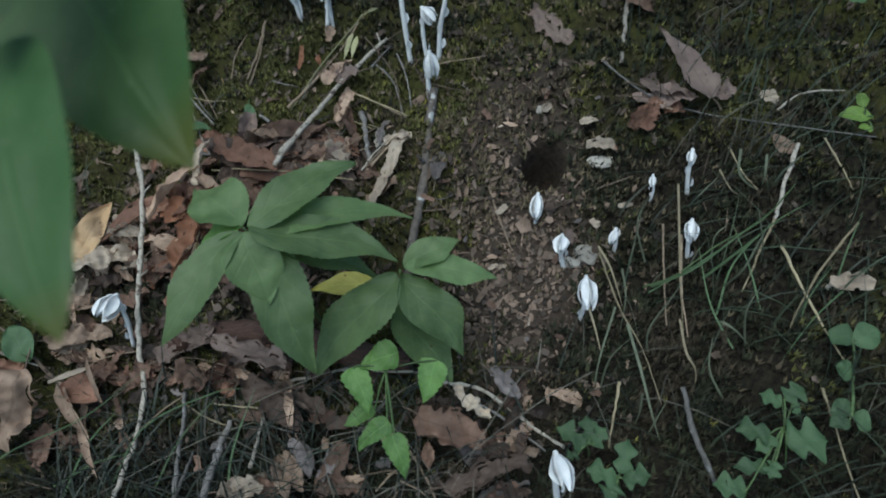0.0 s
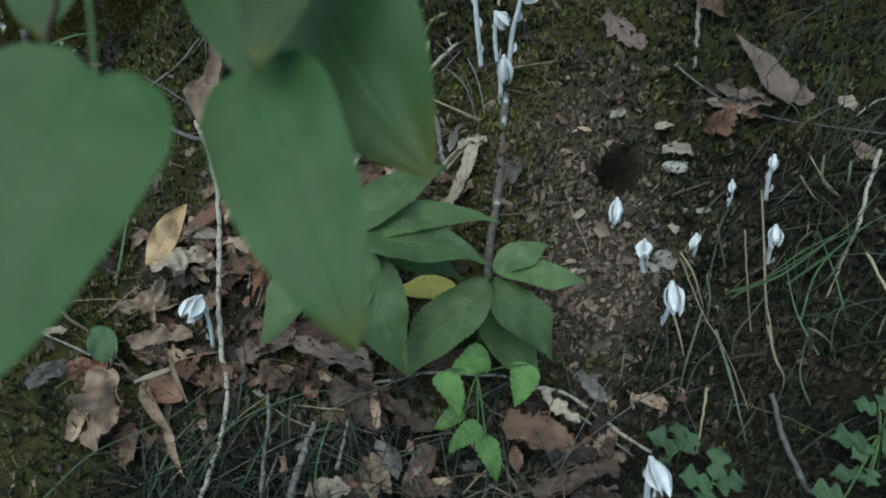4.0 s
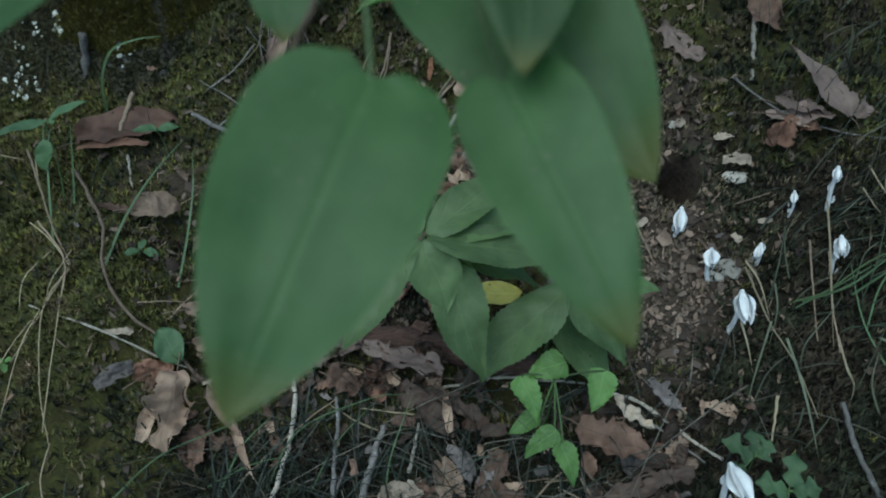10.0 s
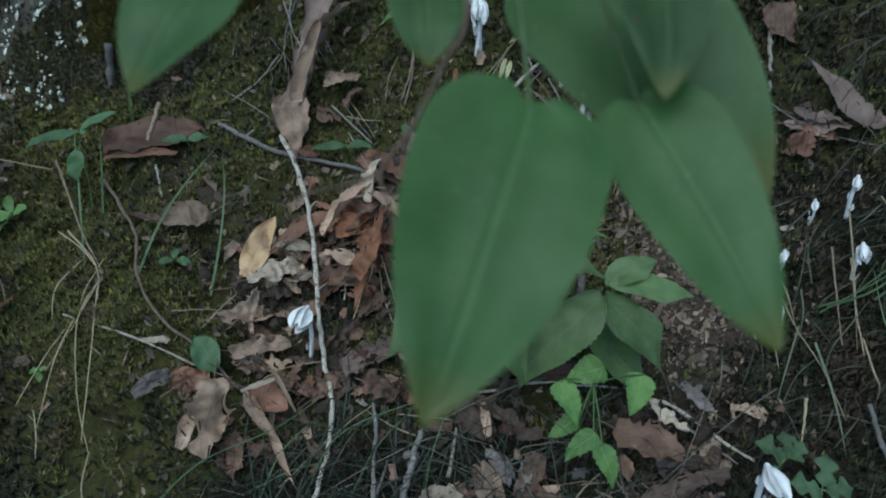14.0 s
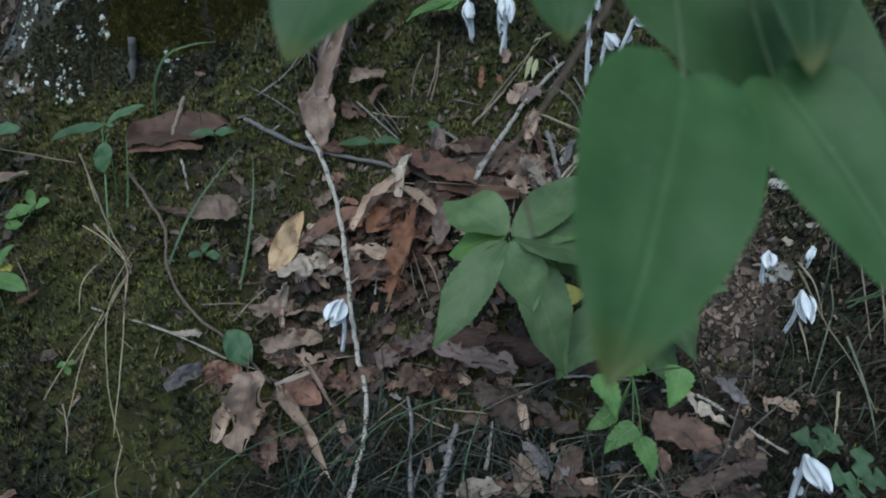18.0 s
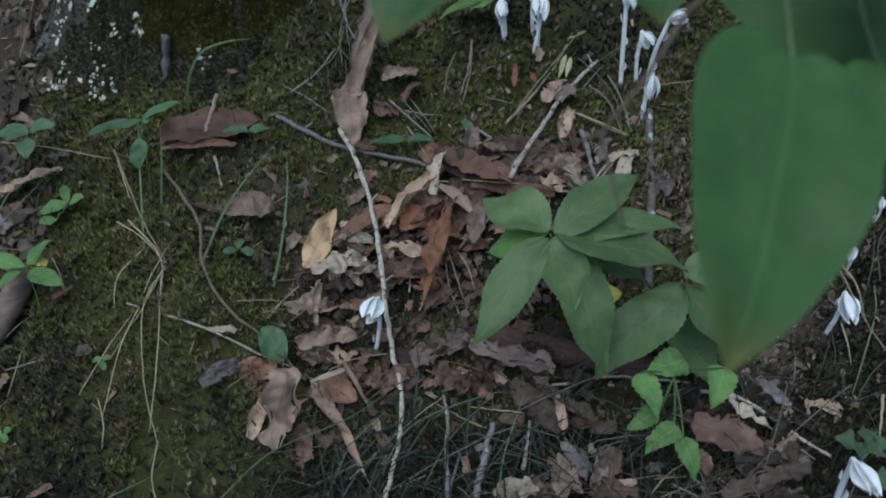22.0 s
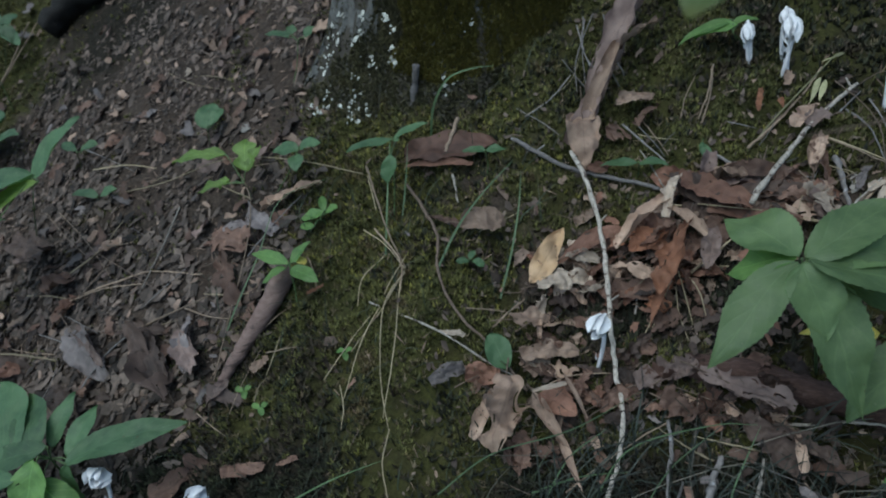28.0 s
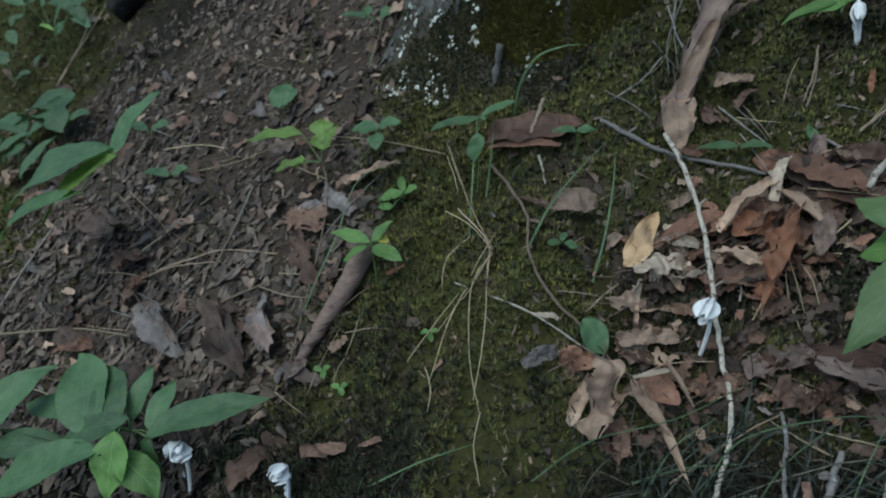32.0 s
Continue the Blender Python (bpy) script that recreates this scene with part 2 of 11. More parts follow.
LITTER = {
    "tan": ((0.2, 0.128, 0.092), (0.45, 0.325, 0.245), (0.09, 0.056, 0.044)),
    "brown": ((0.08, 0.044, 0.032), (0.225, 0.138, 0.102), (0.05, 0.03, 0.025)),
    "umber": ((0.045, 0.023, 0.017), (0.12, 0.066, 0.048), (0.035, 0.02, 0.016)),
    "dark": ((0.04, 0.027, 0.023), (0.1, 0.068, 0.054), (0.03, 0.02, 0.018)),
    "rust": ((0.11, 0.052, 0.035), (0.27, 0.145, 0.1), (0.1, 0.05, 0.03)),
    "orange": ((0.17, 0.072, 0.04), (0.37, 0.17, 0.095), (0.12, 0.055, 0.03)),
    "yellow": ((0.56, 0.36, 0.19), (0.72, 0.5, 0.31), (0.36, 0.21, 0.11)),
    "mauve": ((0.13, 0.09, 0.08), (0.26, 0.19, 0.165), (0.08, 0.055, 0.05)),
    "grey": ((0.1, 0.085, 0.083), (0.25, 0.215, 0.21), (0.06, 0.05, 0.048)),
    "pale": ((0.27, 0.21, 0.165), (0.52, 0.43, 0.345), (0.15, 0.12, 0.1)),
}
DEAD = {k: leaf_dead("dead_" + k, *c) for k, c in LITTER.items()}
LOOSE = {k: leaf_dead("loose_" + k, *c, True) for k, c in LITTER.items()}
WOOD = {
    "pale": plain("pale_twig", (0.2, 0.17, 0.14), (0.46, 0.42, 0.37), 260, 0.8, 0.6, 0.001, patch=(0.08, 0.06, 0.05), patch_scale=120, patch_at=0.57),
    "tan": plain("tan_twig", (0.17, 0.12, 0.085), (0.34, 0.26, 0.19), 260, 0.8, 0.5, 0.001),
    "brown": plain("brown_twig", (0.075, 0.05, 0.036), (0.17, 0.125, 0.095), 220, 0.8, 0.6, 0.001),
    "grey": plain("grey_twig", (0.11, 0.1, 0.095), (0.24, 0.22, 0.215), 220, 0.8, 0.6, 0.001, patch=(0.33, 0.33, 0.34), patch_scale=90, patch_at=0.62),
    "straw": plain("dry_straw", (0.25, 0.2, 0.12), (0.42, 0.35, 0.23), 300, 0.7, 0.3, 0.0006),
    "green": plain("green_stem", (0.05, 0.085, 0.028), (0.095, 0.145, 0.052), 200, 0.6, 0.3, 0.0006),
    "bark": plain("mottled_bark", (0.06, 0.048, 0.042), (0.17, 0.145, 0.13), 120, 0.9, 0.9, 0.002, patch=(0.42, 0.42, 0.42), patch_scale=55, patch_at=0.58),
    "rot": plain("rotten_red_wood", (0.07, 0.036, 0.03), (0.2, 0.115, 0.09), 90, 0.9, 0.9, 0.003, patch=(0.2, 0.13, 0.11), patch_scale=60, patch_at=0.6, stretch=(1, 4, 4)),
    "roll": plain("rolled_bark", (0.15, 0.096, 0.082), (0.3, 0.207, 0.178), 60, 0.8, 0.6, 0.002, patch=(0.09, 0.06, 0.05), patch_scale=30, patch_at=0.56, stretch=(1, 1, 5)),
    # near-black colour that stands for the shade of a void
    "black": plain("void_black", (0.005, 0.0045, 0.0045), (0.017, 0.015, 0.014), 40, 0.95, 0.8, 0.004),
    "stone": plain("pale_stone", (0.3, 0.27, 0.24), (0.44, 0.41, 0.37), 130, 0.85, 0.5, 0.001),
}
LIME_STEM = plain("withering_stem", (0.19, 0.19, 0.09), (0.34, 0.32, 0.18), 200, 0.6, 0.3, 0.0006)
TRUNK = plain("trunk_bark", (0.03, 0.026, 0.02), (0.1, 0.086, 0.068), 45, 0.95, 1.0, 0.006, patch=(0.15, 0.145, 0.135), patch_scale=26, patch_at=0.55, stretch=(1, 1, 0.5))
CRUST = plain("lichen_crust", (0.075, 0.073, 0.067), (0.21, 0.21, 0.2), 110, 0.95, 0.8, 0.002, patch=(0.07, 0.065, 0.055), patch_scale=70, patch_at=0.57)
LICHEN = plain("lichen", (0.4, 0.41, 0.37), (0.6, 0.6, 0.54), 200, 0.95, 0.6, 0.001)
MOSS = plain("moss_sprigs", (0.052, 0.056, 0.017), (0.16, 0.155, 0.046), 22, 0.8, 0.2, 0.0005, per_island=True, patch=(0.12, 0.092, 0.042), patch_scale=14, patch_at=0.56, spread=1.0)
MOSS_BRIGHT = plain("bright_moss", (0.13, 0.128, 0.026), (0.26, 0.235, 0.055), 30, 0.8, 0.2, 0.0005, per_island=True, spread=0.7)
# moss with shade put into its colour
MOSS_SHADED = plain("dark_moss", (0.012, 0.014, 0.008), (0.044, 0.047, 0.022), 26, 0.85, 0.2, 0.0005, per_island=True, patch=(0.05, 0.038, 0.024), patch_scale=16, patch_at=0.5, spread=1.4)
MOSS_BROWN = plain("withered_moss", (0.09, 0.07, 0.04), (0.2, 0.16, 0.1), 30, 0.9, 0.2, 0.0005, per_island=True, spread=1.0)
TRUNK_MOSS = plain("trunk_moss", (0.1, 0.086, 0.017), (0.19, 0.165, 0.035), 30, 0.9, 0.2, 0.0005, per_island=True)
DRAB_MOSS = plain("drab_trunk_moss", (0.05, 0.048, 0.024), (0.12, 0.11, 0.05), 30, 0.9, 0.2, 0.0005, per_island=True)
# darker copy of GRASS, with the shade of the bank's foot in its colour
GRASS_SHADED = plain("shaded_grass", (0.014, 0.019, 0.015), (0.045, 0.055, 0.04), 20, 0.6, 0.2, 0.0005, per_island=True, patch=(0.06, 0.054, 0.042), patch_scale=7, patch_at=0.58, spread=1.3)
GRASS = plain("grass_blades", (0.022, 0.032, 0.02), (0.05, 0.064, 0.038), 20, 0.6, 0.2, 0.0005, per_island=True, patch=(0.066, 0.06, 0.043), patch_scale=7, patch_at=0.54, spread=1.3)
CRUMB = plain("litter_crumbs", (0.066, 0.044, 0.033), (0.235, 0.168, 0.13), 40, 0.9, 0.4, 0.001, per_island=True, spread=1.5)
CRUMB_DARK = plain("soil_crumbs", (0.05, 0.037, 0.03), (0.15, 0.114, 0.094), 40, 0.9, 0.4, 0.001, per_island=True, spread=1.5)
MOULD = plain("leaf_mould", (0.035, 0.027, 0.022), (0.15, 0.115, 0.095), 40, 0.9, 0.5, 0.001, per_island=True, spread=1.6)
BLADE = {
    "green": plain("grass_leaf", (0.075, 0.125, 0.055), (0.13, 0.19, 0.095), 60, 0.6, 0.2, 0.0005, spread=0.5),
    "faded": plain("faded_grass", (0.09, 0.105, 0.07), (0.165, 0.178, 0.12), 60, 0.65, 0.2, 0.0005, spread=0.6),
    "stalks": plain("dry_stalks", (0.05, 0.048, 0.04), (0.17, 0.15, 0.12), 60, 0.7, 0.2, 0.0005, per_island=True, spread=1.4),
    "straw": plain("dry_grass", (0.2, 0.16, 0.1), (0.36, 0.3, 0.2), 60, 0.7, 0.2, 0.0005, spread=0.6),
}
SOIL, PIPE = ground_material(), pipe_material()

# ---- the lie of the ground ----
TABLES = [np.random.RandomState(k).rand(256, 256) for k in range(6)]


def value_noise(x, y, size, k):
    x, y = np.asarray(x, float) / size + 400.0, np.asarray(y, float) / size + 400.0
    i, j = np.floor(x).astype(int), np.floor(y).astype(int)
    u, v = x - i, y - j
    u, v = u * u * (3 - 2 * u), v * v * (3 - 2 * v)
    t = TABLES[k]
    i0, i1, j0, j1 = i % 256, (i + 1) % 256, j % 256, (j + 1) % 256
    return (t[i0, j0] * (1 - u) + t[i1, j0] * u) * (1 - v) + (t[i0, j1] * (1 - u) + t[i1, j1] * u) * v - 0.5


def hump(x, y, cx, cy, sx, sy):
    return np.exp(-((x - cx) / sx) ** 2 - ((y - cy) / sy) ** 2)


def slope(x, y):
    """Height of the bank without its fine relief."""
    x, y = np.asarray(x, float), np.asarray(y, float)
    a, b = np.clip(x, -1.9, 0.6), np.clip(y, 0.1, 1.7)
    z = -0.2872 + 0.1067 * a + 0.4148 * b + -0.0223 * a * a + 0.0156 * a * b + 0.0266 * b * b
    z = z + 0.0045 * a * a * b + -0.0011 * a * b * b + 0.0178 * a ** 3 + 0.0138 * b ** 3
    z = z + 0.42 * 6 * np.tanh((y - b) / 6) + 0.1 * 8 * np.tanh((x - a) / 8)
    z = z + 0.050 * hump(x, y, - 0.58, 0.55, 0.1, 0.22) - 0.035 * hump(x, y, - 0.39, 0.72, 0.07, 0.25) - 0.03 * hump(x, y, 0.121, 0.706, 0.025, 0.023)
    return z


def around(x, y):
    """1 over the bank, falling off softly beyond it."""
    return np.exp(-(np.hypot((np.asarray(x, float) + 0.85) / 1.7, (np.asarray(y, float) - 0.85) / 1.15) ** 4))


def mossy(x, y):
    """How much moss grows, 0 to 1."""
    x, y = np.asarray(x, float), np.asarray(y, float)
    left = 0.5 - 0.5 * np.tanh((x + 0.85) / 0.06)
    m = 0.95 - 1.05 * left * (0.5 + 0.5 * np.tanh((x + 1.75) / 0.16))
    m = m - 1.4 * hump(x, y, 0.09, 0.6, 0.09, 0.18) - 0.3 * hump(x, y, 0.1, 0.75, 0.1, 0.1) - 0.8 * hump(x, y, -0.25, 0.66, 0.2, 0.12) - 0.4 * hump(x, y, -0.02, 0.85, 0.08, 0.12)
    m = m - 0.6 * hump(x, y, 0.03, 0.42, 0.13, 0.06) - 0.4 * hump(x, y, -0.68, 0.36, 0.08, 0.06)
    m = 0.62 + (m - 0.62) * around(x, y) + 0.8 * (1 - around(x, y)) * value_noise(x, y, 9.0, 2)
    m = m + (0.9 * value_noise(x, y, 0.11, 3) + 0.5 * value_noise(x, y, 0.03, 4)) * around(x, y)
    return np.clip(m, 0, 1)


def shady(x, y):
    """How far the soil is painted black for shade, 0 to 1: the grassy hollow, the foot of the bank, the gaps of the
    leaf heap.
    """
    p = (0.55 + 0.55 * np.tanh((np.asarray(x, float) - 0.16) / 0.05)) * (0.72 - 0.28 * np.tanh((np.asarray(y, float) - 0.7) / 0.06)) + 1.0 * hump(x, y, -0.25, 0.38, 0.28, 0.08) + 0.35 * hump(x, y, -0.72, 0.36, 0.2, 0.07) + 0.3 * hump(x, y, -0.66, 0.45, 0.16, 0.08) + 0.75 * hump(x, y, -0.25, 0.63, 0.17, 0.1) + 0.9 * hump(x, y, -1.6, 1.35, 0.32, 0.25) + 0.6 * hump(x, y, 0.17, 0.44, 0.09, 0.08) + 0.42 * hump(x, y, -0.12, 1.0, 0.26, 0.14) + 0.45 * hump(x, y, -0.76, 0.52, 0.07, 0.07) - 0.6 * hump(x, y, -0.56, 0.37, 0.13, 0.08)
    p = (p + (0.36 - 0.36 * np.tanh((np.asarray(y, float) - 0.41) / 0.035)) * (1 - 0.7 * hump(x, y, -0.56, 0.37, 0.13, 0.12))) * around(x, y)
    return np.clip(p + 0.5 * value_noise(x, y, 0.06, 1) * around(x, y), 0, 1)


def ground_z(x, y):
    near = np.exp(-(np.maximum(0, np.hypot(np.asarray(x) + 0.8, np.asarray(y) - 0.8) - 2.5) / 2) ** 2)
    m = mossy(x, y)
    fine = 0.016 * value_noise(x, y, 0.12, 0) + (0.01 + 0.016 * m) * value_noise(x, y, 0.035, 1) + (0.006 + 0.008 * m) * value_noise(x, y, 0.014, 2)
    fine = fine * (1 - hump(x, y, 0.122, 0.709, 0.04, 0.035)) 
    return slope(x, y) + fine * near + 0.6 * (1 - near) * value_noise(x, y, 12.0, 5)


def on(x, y, h=0.0):
    return Vector((x, y, float(ground_z(x, y)) + h))


def normal_at(x, y):
    d = 0.02
    return Vector((float(slope(x - d, y) - slope(x + d, y)), float(slope(x, y - d) - slope(x, y + d)), 2 * d)).normalized()


# ---- mesh tools ----
def part(name, verts, faces, material, parent=None, label="", uvs=None, smooth=True):
    me = bpy.data.meshes.new(name)
    me.from_pydata([tuple(v) for v in verts], [], faces)
    if uvs is not None:
        layer = me.uv_layers.new(name="UVMap")
        loops = np.empty(len(me.loops), dtype=np.int32)
        me.loops.foreach_get("vertex_index", loops)
        layer.data.foreach_set("uv", np.asarray(uvs, dtype=np.float32)[loops].ravel())
    if smooth:
        me.polygons.foreach_set("use_smooth", np.ones(len(me.polygons), dtype=bool))
    me.materials.append(material)
    me.update()
    ob = new(name, me)
    if parent is not None:
        ob.parent = parent
        ob.matrix_parent_inverse = parent.matrix_world.inverted()
    if label:
        tagged(ob, label)
    return ob


def root(name, place, label, category, group=""):
    e = new(name)
    e.empty_display_size = 0.02
    e.matrix_world = Matrix.Translation(place)
    return tagged(e, label, category, group)


def big_mesh(name, verts, faces, material, kind="stuff", label="", category=""):
    """One mesh from numpy arrays of places and of triangles or quads."""
    me = bpy.data.meshes.new(name)
    nv, nf, k = len(verts), len(faces), faces.shape[1]
    me.vertices.add(nv)
    me.vertices.foreach_set("co", np.ascontiguousarray(verts, dtype=np.float32).ravel())
    me.loops.add(nf * k)
    me.loops.foreach_set("vertex_index", np.ascontiguousarray(faces, dtype=np.int32).ravel())
    me.polygons.add(nf)
    me.polygons.foreach_set("loop_start", np.arange(0, nf * k, k, dtype=np.int32))
    me.update(calc_edges=True)
    me.validate()
    me.materials.append(material)
    return tagged(new(name, me), label, category, "", kind)


def tube(points, radii, sides=8, rough=0.0, seed=0):
    """Verts and faces of a closed tube along points."""
    rnd = random.Random(seed)
    pts = [Vector(p) for p in points]
    verts, faces = [], []
    ahead = (pts[1] - pts[0]).normalized()
    side = ahead.orthogonal().normalized()
    for i, p in enumerate(pts):
        nxt = (pts[min(i + 1, len(pts) - 1)] - pts[max(i - 1, 0)]).normalized()
        side = (side - nxt * side.dot(nxt)).normalized()
        other = nxt.cross(side)
        for k in range(sides):
            a = 2 * math.pi * k / sides
            r = radii[i] * (1 + rough * rnd.uniform(-1, 1))
            verts.append(p + (side * math.cos(a) + other * math.sin(a)) * r)
    for i in range(len(pts) - 1):
        for k in range(sides):
            k2 = (k + 1) % sides
            faces.append((i * sides + k, i * sides + k2, (i + 1) * sides + k2, (i + 1) * sides + k))
    faces.append(tuple(range(sides - 1, -1, -1)))
    faces.append(tuple((len(pts) - 1) * sides + k for k in range(sides)))
    return verts, faces


def glide(points, steps=5):
    """A smooth line through points."""
    p = [Vector(q) for q in points]
    if len(p) == 2:
        return [p[0].lerp(p[1], i / steps) for i in range(steps + 1)]
    p = [2 * p[0] - p[1], *p, 2 * p[-1] - p[-2]]
    out = []
    for i in range(1, len(p) - 2):
        a, b, c, d = p[i - 1:i + 3]
        for s in range(steps):
            t = s / steps
            out.append(0.5 * ((2 * b) + (c - a) * t + (2 * a - 5 * b + 4 * c - d) * t * t + (3 * b - a - 3 * c + d) * t ** 3))
    return out + [p[-2]]


OUTLINES = {
    "lance": lambda v: (math.sin(math.pi * v ** 0.8) ** 0.85) * (1 - 0.1 * v),
    "ovate": lambda v: math.sin(math.pi * v ** 0.82) ** 0.72 * (1 - 0.45 * max(0.0, v - 0.62) / 0.38),
    "oval": lambda v: math.sin(math.pi * min(1, v * 0.97 + 0.02)) ** 0.62,
    "heart": lambda v: (0.3 + 0.7 * (1 - (1 - v / 0.2) ** 2) ** 0.5 if v < 0.2 else 1.0) * (1 - max(0, (v - 0.2) / 0.8) ** 2.2) ** 0.9,
    "tooth": lambda v: min(1.0, 0.4 + v / 0.16) * (1 - (max(0.0, v - 0.12) / 0.88) ** 1.7) * (1.08 - 0.18 * (v * 7 % 1)) + 0.01,
    "oak": lambda v: 1.15 * math.sin(math.pi * (0.05 + 0.9 * v)) ** 0.55 * (0.8 + 0.2 * math.cos(17.6 * v - 2.2)),
    "maple": lambda v: 1.2 * math.sin(math.pi * (0.06 + 0.9 * v ** 0.8)) ** 0.5,
    "lobed": lambda v: max(0.08, math.sin(math.pi * v ** 0.9)) ** 0.55 * (0.7 + 0.3 * math.cos(2 * math.pi * 1.9 * v - 1.9)),
    "strip": lambda v: math.sin(math.pi * (0.05 + 0.9 * v)) ** 0.35,
    "scrap": lambda v: math.sin(math.pi * (0.1 + 0.8 * v)) ** 0.4,
}


def torn_side(rnd, depth):
    """Random angular lobes down one side of a dry leaf, as a function of v."""
    k = rnd.randint(7, 13)
    stops = [0.0] + sorted(rnd.uniform(0.06, 0.96) for _ in range(k)) + [1.0]
    vals = [1 - depth * rnd.random() * (1.0 if i % 2 else 0.45) for i in range(len(stops))]
    soft = rnd.random()

    def side(v):
        i = min(len(stops) - 2, max(j for j in range(len(stops)) if stops[j] <= v))
        q = (v - stops[i]) / max(1e-4, stops[i + 1] - stops[i])
        q = q + soft * (q * q * (3 - 2 * q) - q)
        return vals[i] + (vals[i + 1] - vals[i]) * q
    return side


def leaf_mesh(base, tip, up, width, shape, curl=0.3, bend=0.15, wave=0.0, ragged=0.0, seed=0, rows=14, cols=8, twist=0.0, notch=0.0, crumple=0.0, teeth=0.0, holes=0.0, quilt=0.0):
    """Verts, faces and uvs of a leaf from base to tip, whose face looks along up. curl: radians across, bend: sag along."""
    rnd = random.Random(seed)
    base, tip = Vector(base), Vector(tip)
    along = tip - base
    length = along.length
    along.normalize()
    side = along.cross(Vector(up)).normalized()
    face = side.cross(along).normalized()
    outline = OUTLINES[shape]
    phase = [rnd.uniform(0, 6.28) for _ in range(6)]
    tear = (torn_side(rnd, ragged), torn_side(rnd, ragged))
    off = Vector((rnd.uniform(0, 50), rnd.uniform(0, 50), rnd.uniform(0, 50)))
    folds = []
    for i in range(6):
        q = rnd.uniform(0, 3.14)
        folds.append((rnd.uniform(0.15, 0.6) * (1 if i % 2 else -1), math.cos(q), math.sin(q), rnd.uniform(-0.5, 0.5)))
    verts, faces, uvs = [], [], []
    for i in range(rows + 1):
        v = i / rows
        half = max(0.004, outline(v)) * width / 2 * (1 - teeth * (i % 2))
        for j in range(cols + 1):
            u = 2 * j / cols - 1
            w = half * (1 + (tear[0 if u < 0 else 1](v) - 1) * abs(u))
            a = u * curl + twist * (v - 0.5)
            r = 1 / max(abs(curl), 0.05)
            across = math.sin(a) * r * w if abs(curl) > 0.05 else u * w
            lift = (1 - math.cos(a)) * r * w * (1 if curl > 0 else -1)
            ripple = wave * width * (math.sin(7 * v + phase[0] + 2 * u) * 0.5 + math.sin(13 * v + phase[1] - 3 * u) * 0.3) * (0.3 + abs(u))
            sag = bend * length * 4 * (v * (1 - v))
            back = notch * length * abs(u) * max(0.0, 1 - v / 0.3) ** 1.5
            p = Vector((u * w / width * 4, v * length / width * 4, 0)) + off
            crease = crumple * width * (sum(g * abs(u * w / width * c + (v - 0.5) * length / width * d - o) for g, c, d, o in folds) + abs(noise.noise(p * 0.42)) * 0.7 + (0.25 - abs(noise.noise(p * 0.9))) * 0.35 + noise.noise(p * 2.2) * 0.08) if crumple else 0.0
            jag = ragged * length * 0.07 * noise.noise(p * 1.3) * abs(u)
            verts.append(base + along * (v * length - back + jag) + side * across + face * (lift + ripple + sag + crease + quilt * width * math.cos(9.4 * u) * (1 - v) ** 0.4))
            uvs.append((u * 0.5 + 0.5, v))
    for i in range(rows):
        for j in range(cols):
            a = i * (cols + 1) + j
            if holes:
                u, v = (2 * j + 1) / cols - 1, (i + 0.5) / rows
                q = Vector((u * 2.6, v * length / width * 2.6, 0)) + off
                if noise.noise(q) + 0.45 * noise.noise(q * 3.1) + 0.22 * abs(u) ** 3 > 0.74 - 0.2 * holes and (abs(u) > 0.12 or v > 0.75):
                    continue
            faces.append((a, a + 1, a + cols + 2, a + cols + 1))
    return verts, faces, uvs


COUNT = [0]
FRAGMENTS = {}


def dead_leaf(x0, y0, x1, y1, width, shape, colour, label, lift=0.004, curl=0.35, bend=0.06, tip_lift=0.0, tilt=0.22, crumple=0.5, loose=False):
    """A fallen leaf lying on the bank from its stalk end to its tip; loose ones join the litter of their colour."""
    COUNT[0] += 1
    k = int(abs(x0) * 131000 + abs(y0) * 17000 + width * 9000)
    a, b = Vector((x0, y0, float(slope(x0, y0)) + lift + 0.004)), Vector((x1, y1, float(slope(x1, y1)) + lift + 0.004 + tip_lift))
    up = normal_at((x0 + x1) / 2, (y0 + y1) / 2)
    rnd = random.Random(k)
    up = (up + Vector((rnd.uniform(-1, 1), rnd.uniform(-1, 1), 0)) * tilt).normalized()
    v, f, uv = leaf_mesh(a, b, up, width, shape, curl, bend, 0.1, {"oak": 0.75, "maple": 0.85, "scrap": 0.6, "lobed": 0.5, "strip": 0.35}.get(shape, 0.22), k, 34, 16, rnd.uniform(-0.6, 0.6) * crumple * 2, 0.0, crumple, 0.0, {"oak": 1.0, "maple": 1.0, "scrap": 0.8, "strip": 0.5}.get(shape, 0.35) * min(1.0, crumple * 2.2))
    if loose:
        have = FRAGMENTS.setdefault(colour, ([], []))
        n = len(have[0])
        have[0].extend(tuple(p) for p in v)
        have[1].extend(tuple(i + n for i in q) for q in f)
        return
    thing = root("dead_leaf", a, label, "leaf", "fallen leaves on the bank")
    part("blade", v, f, DEAD[colour], thing, uvs=uv)
    if shape not in ("scrap", "strip"):
        out = (a - b).normalized()
        s = [b.lerp(a, 0.6) + up * 0.0012, a + up * 0.001, a + out * width * 0.25 + up * 0.002, a + out * width * 0.5 - up * 0.001]
        tv, tf = tube(glide(s, 3), np.linspace(0.0006, 0.001, 10), 5)
        part("stalk", tv, tf, WOOD["brown"], thing)


COLOUR_WORDS = {"tan": "light tan", "brown": "dull brown", "dark": "dark rotting", "rust": "red-brown", "orange": "orange-brown", "umber": "dark red-brown", "mauve": "mauve-brown", "grey": "silvery grey", "pale": "bleached pale"}


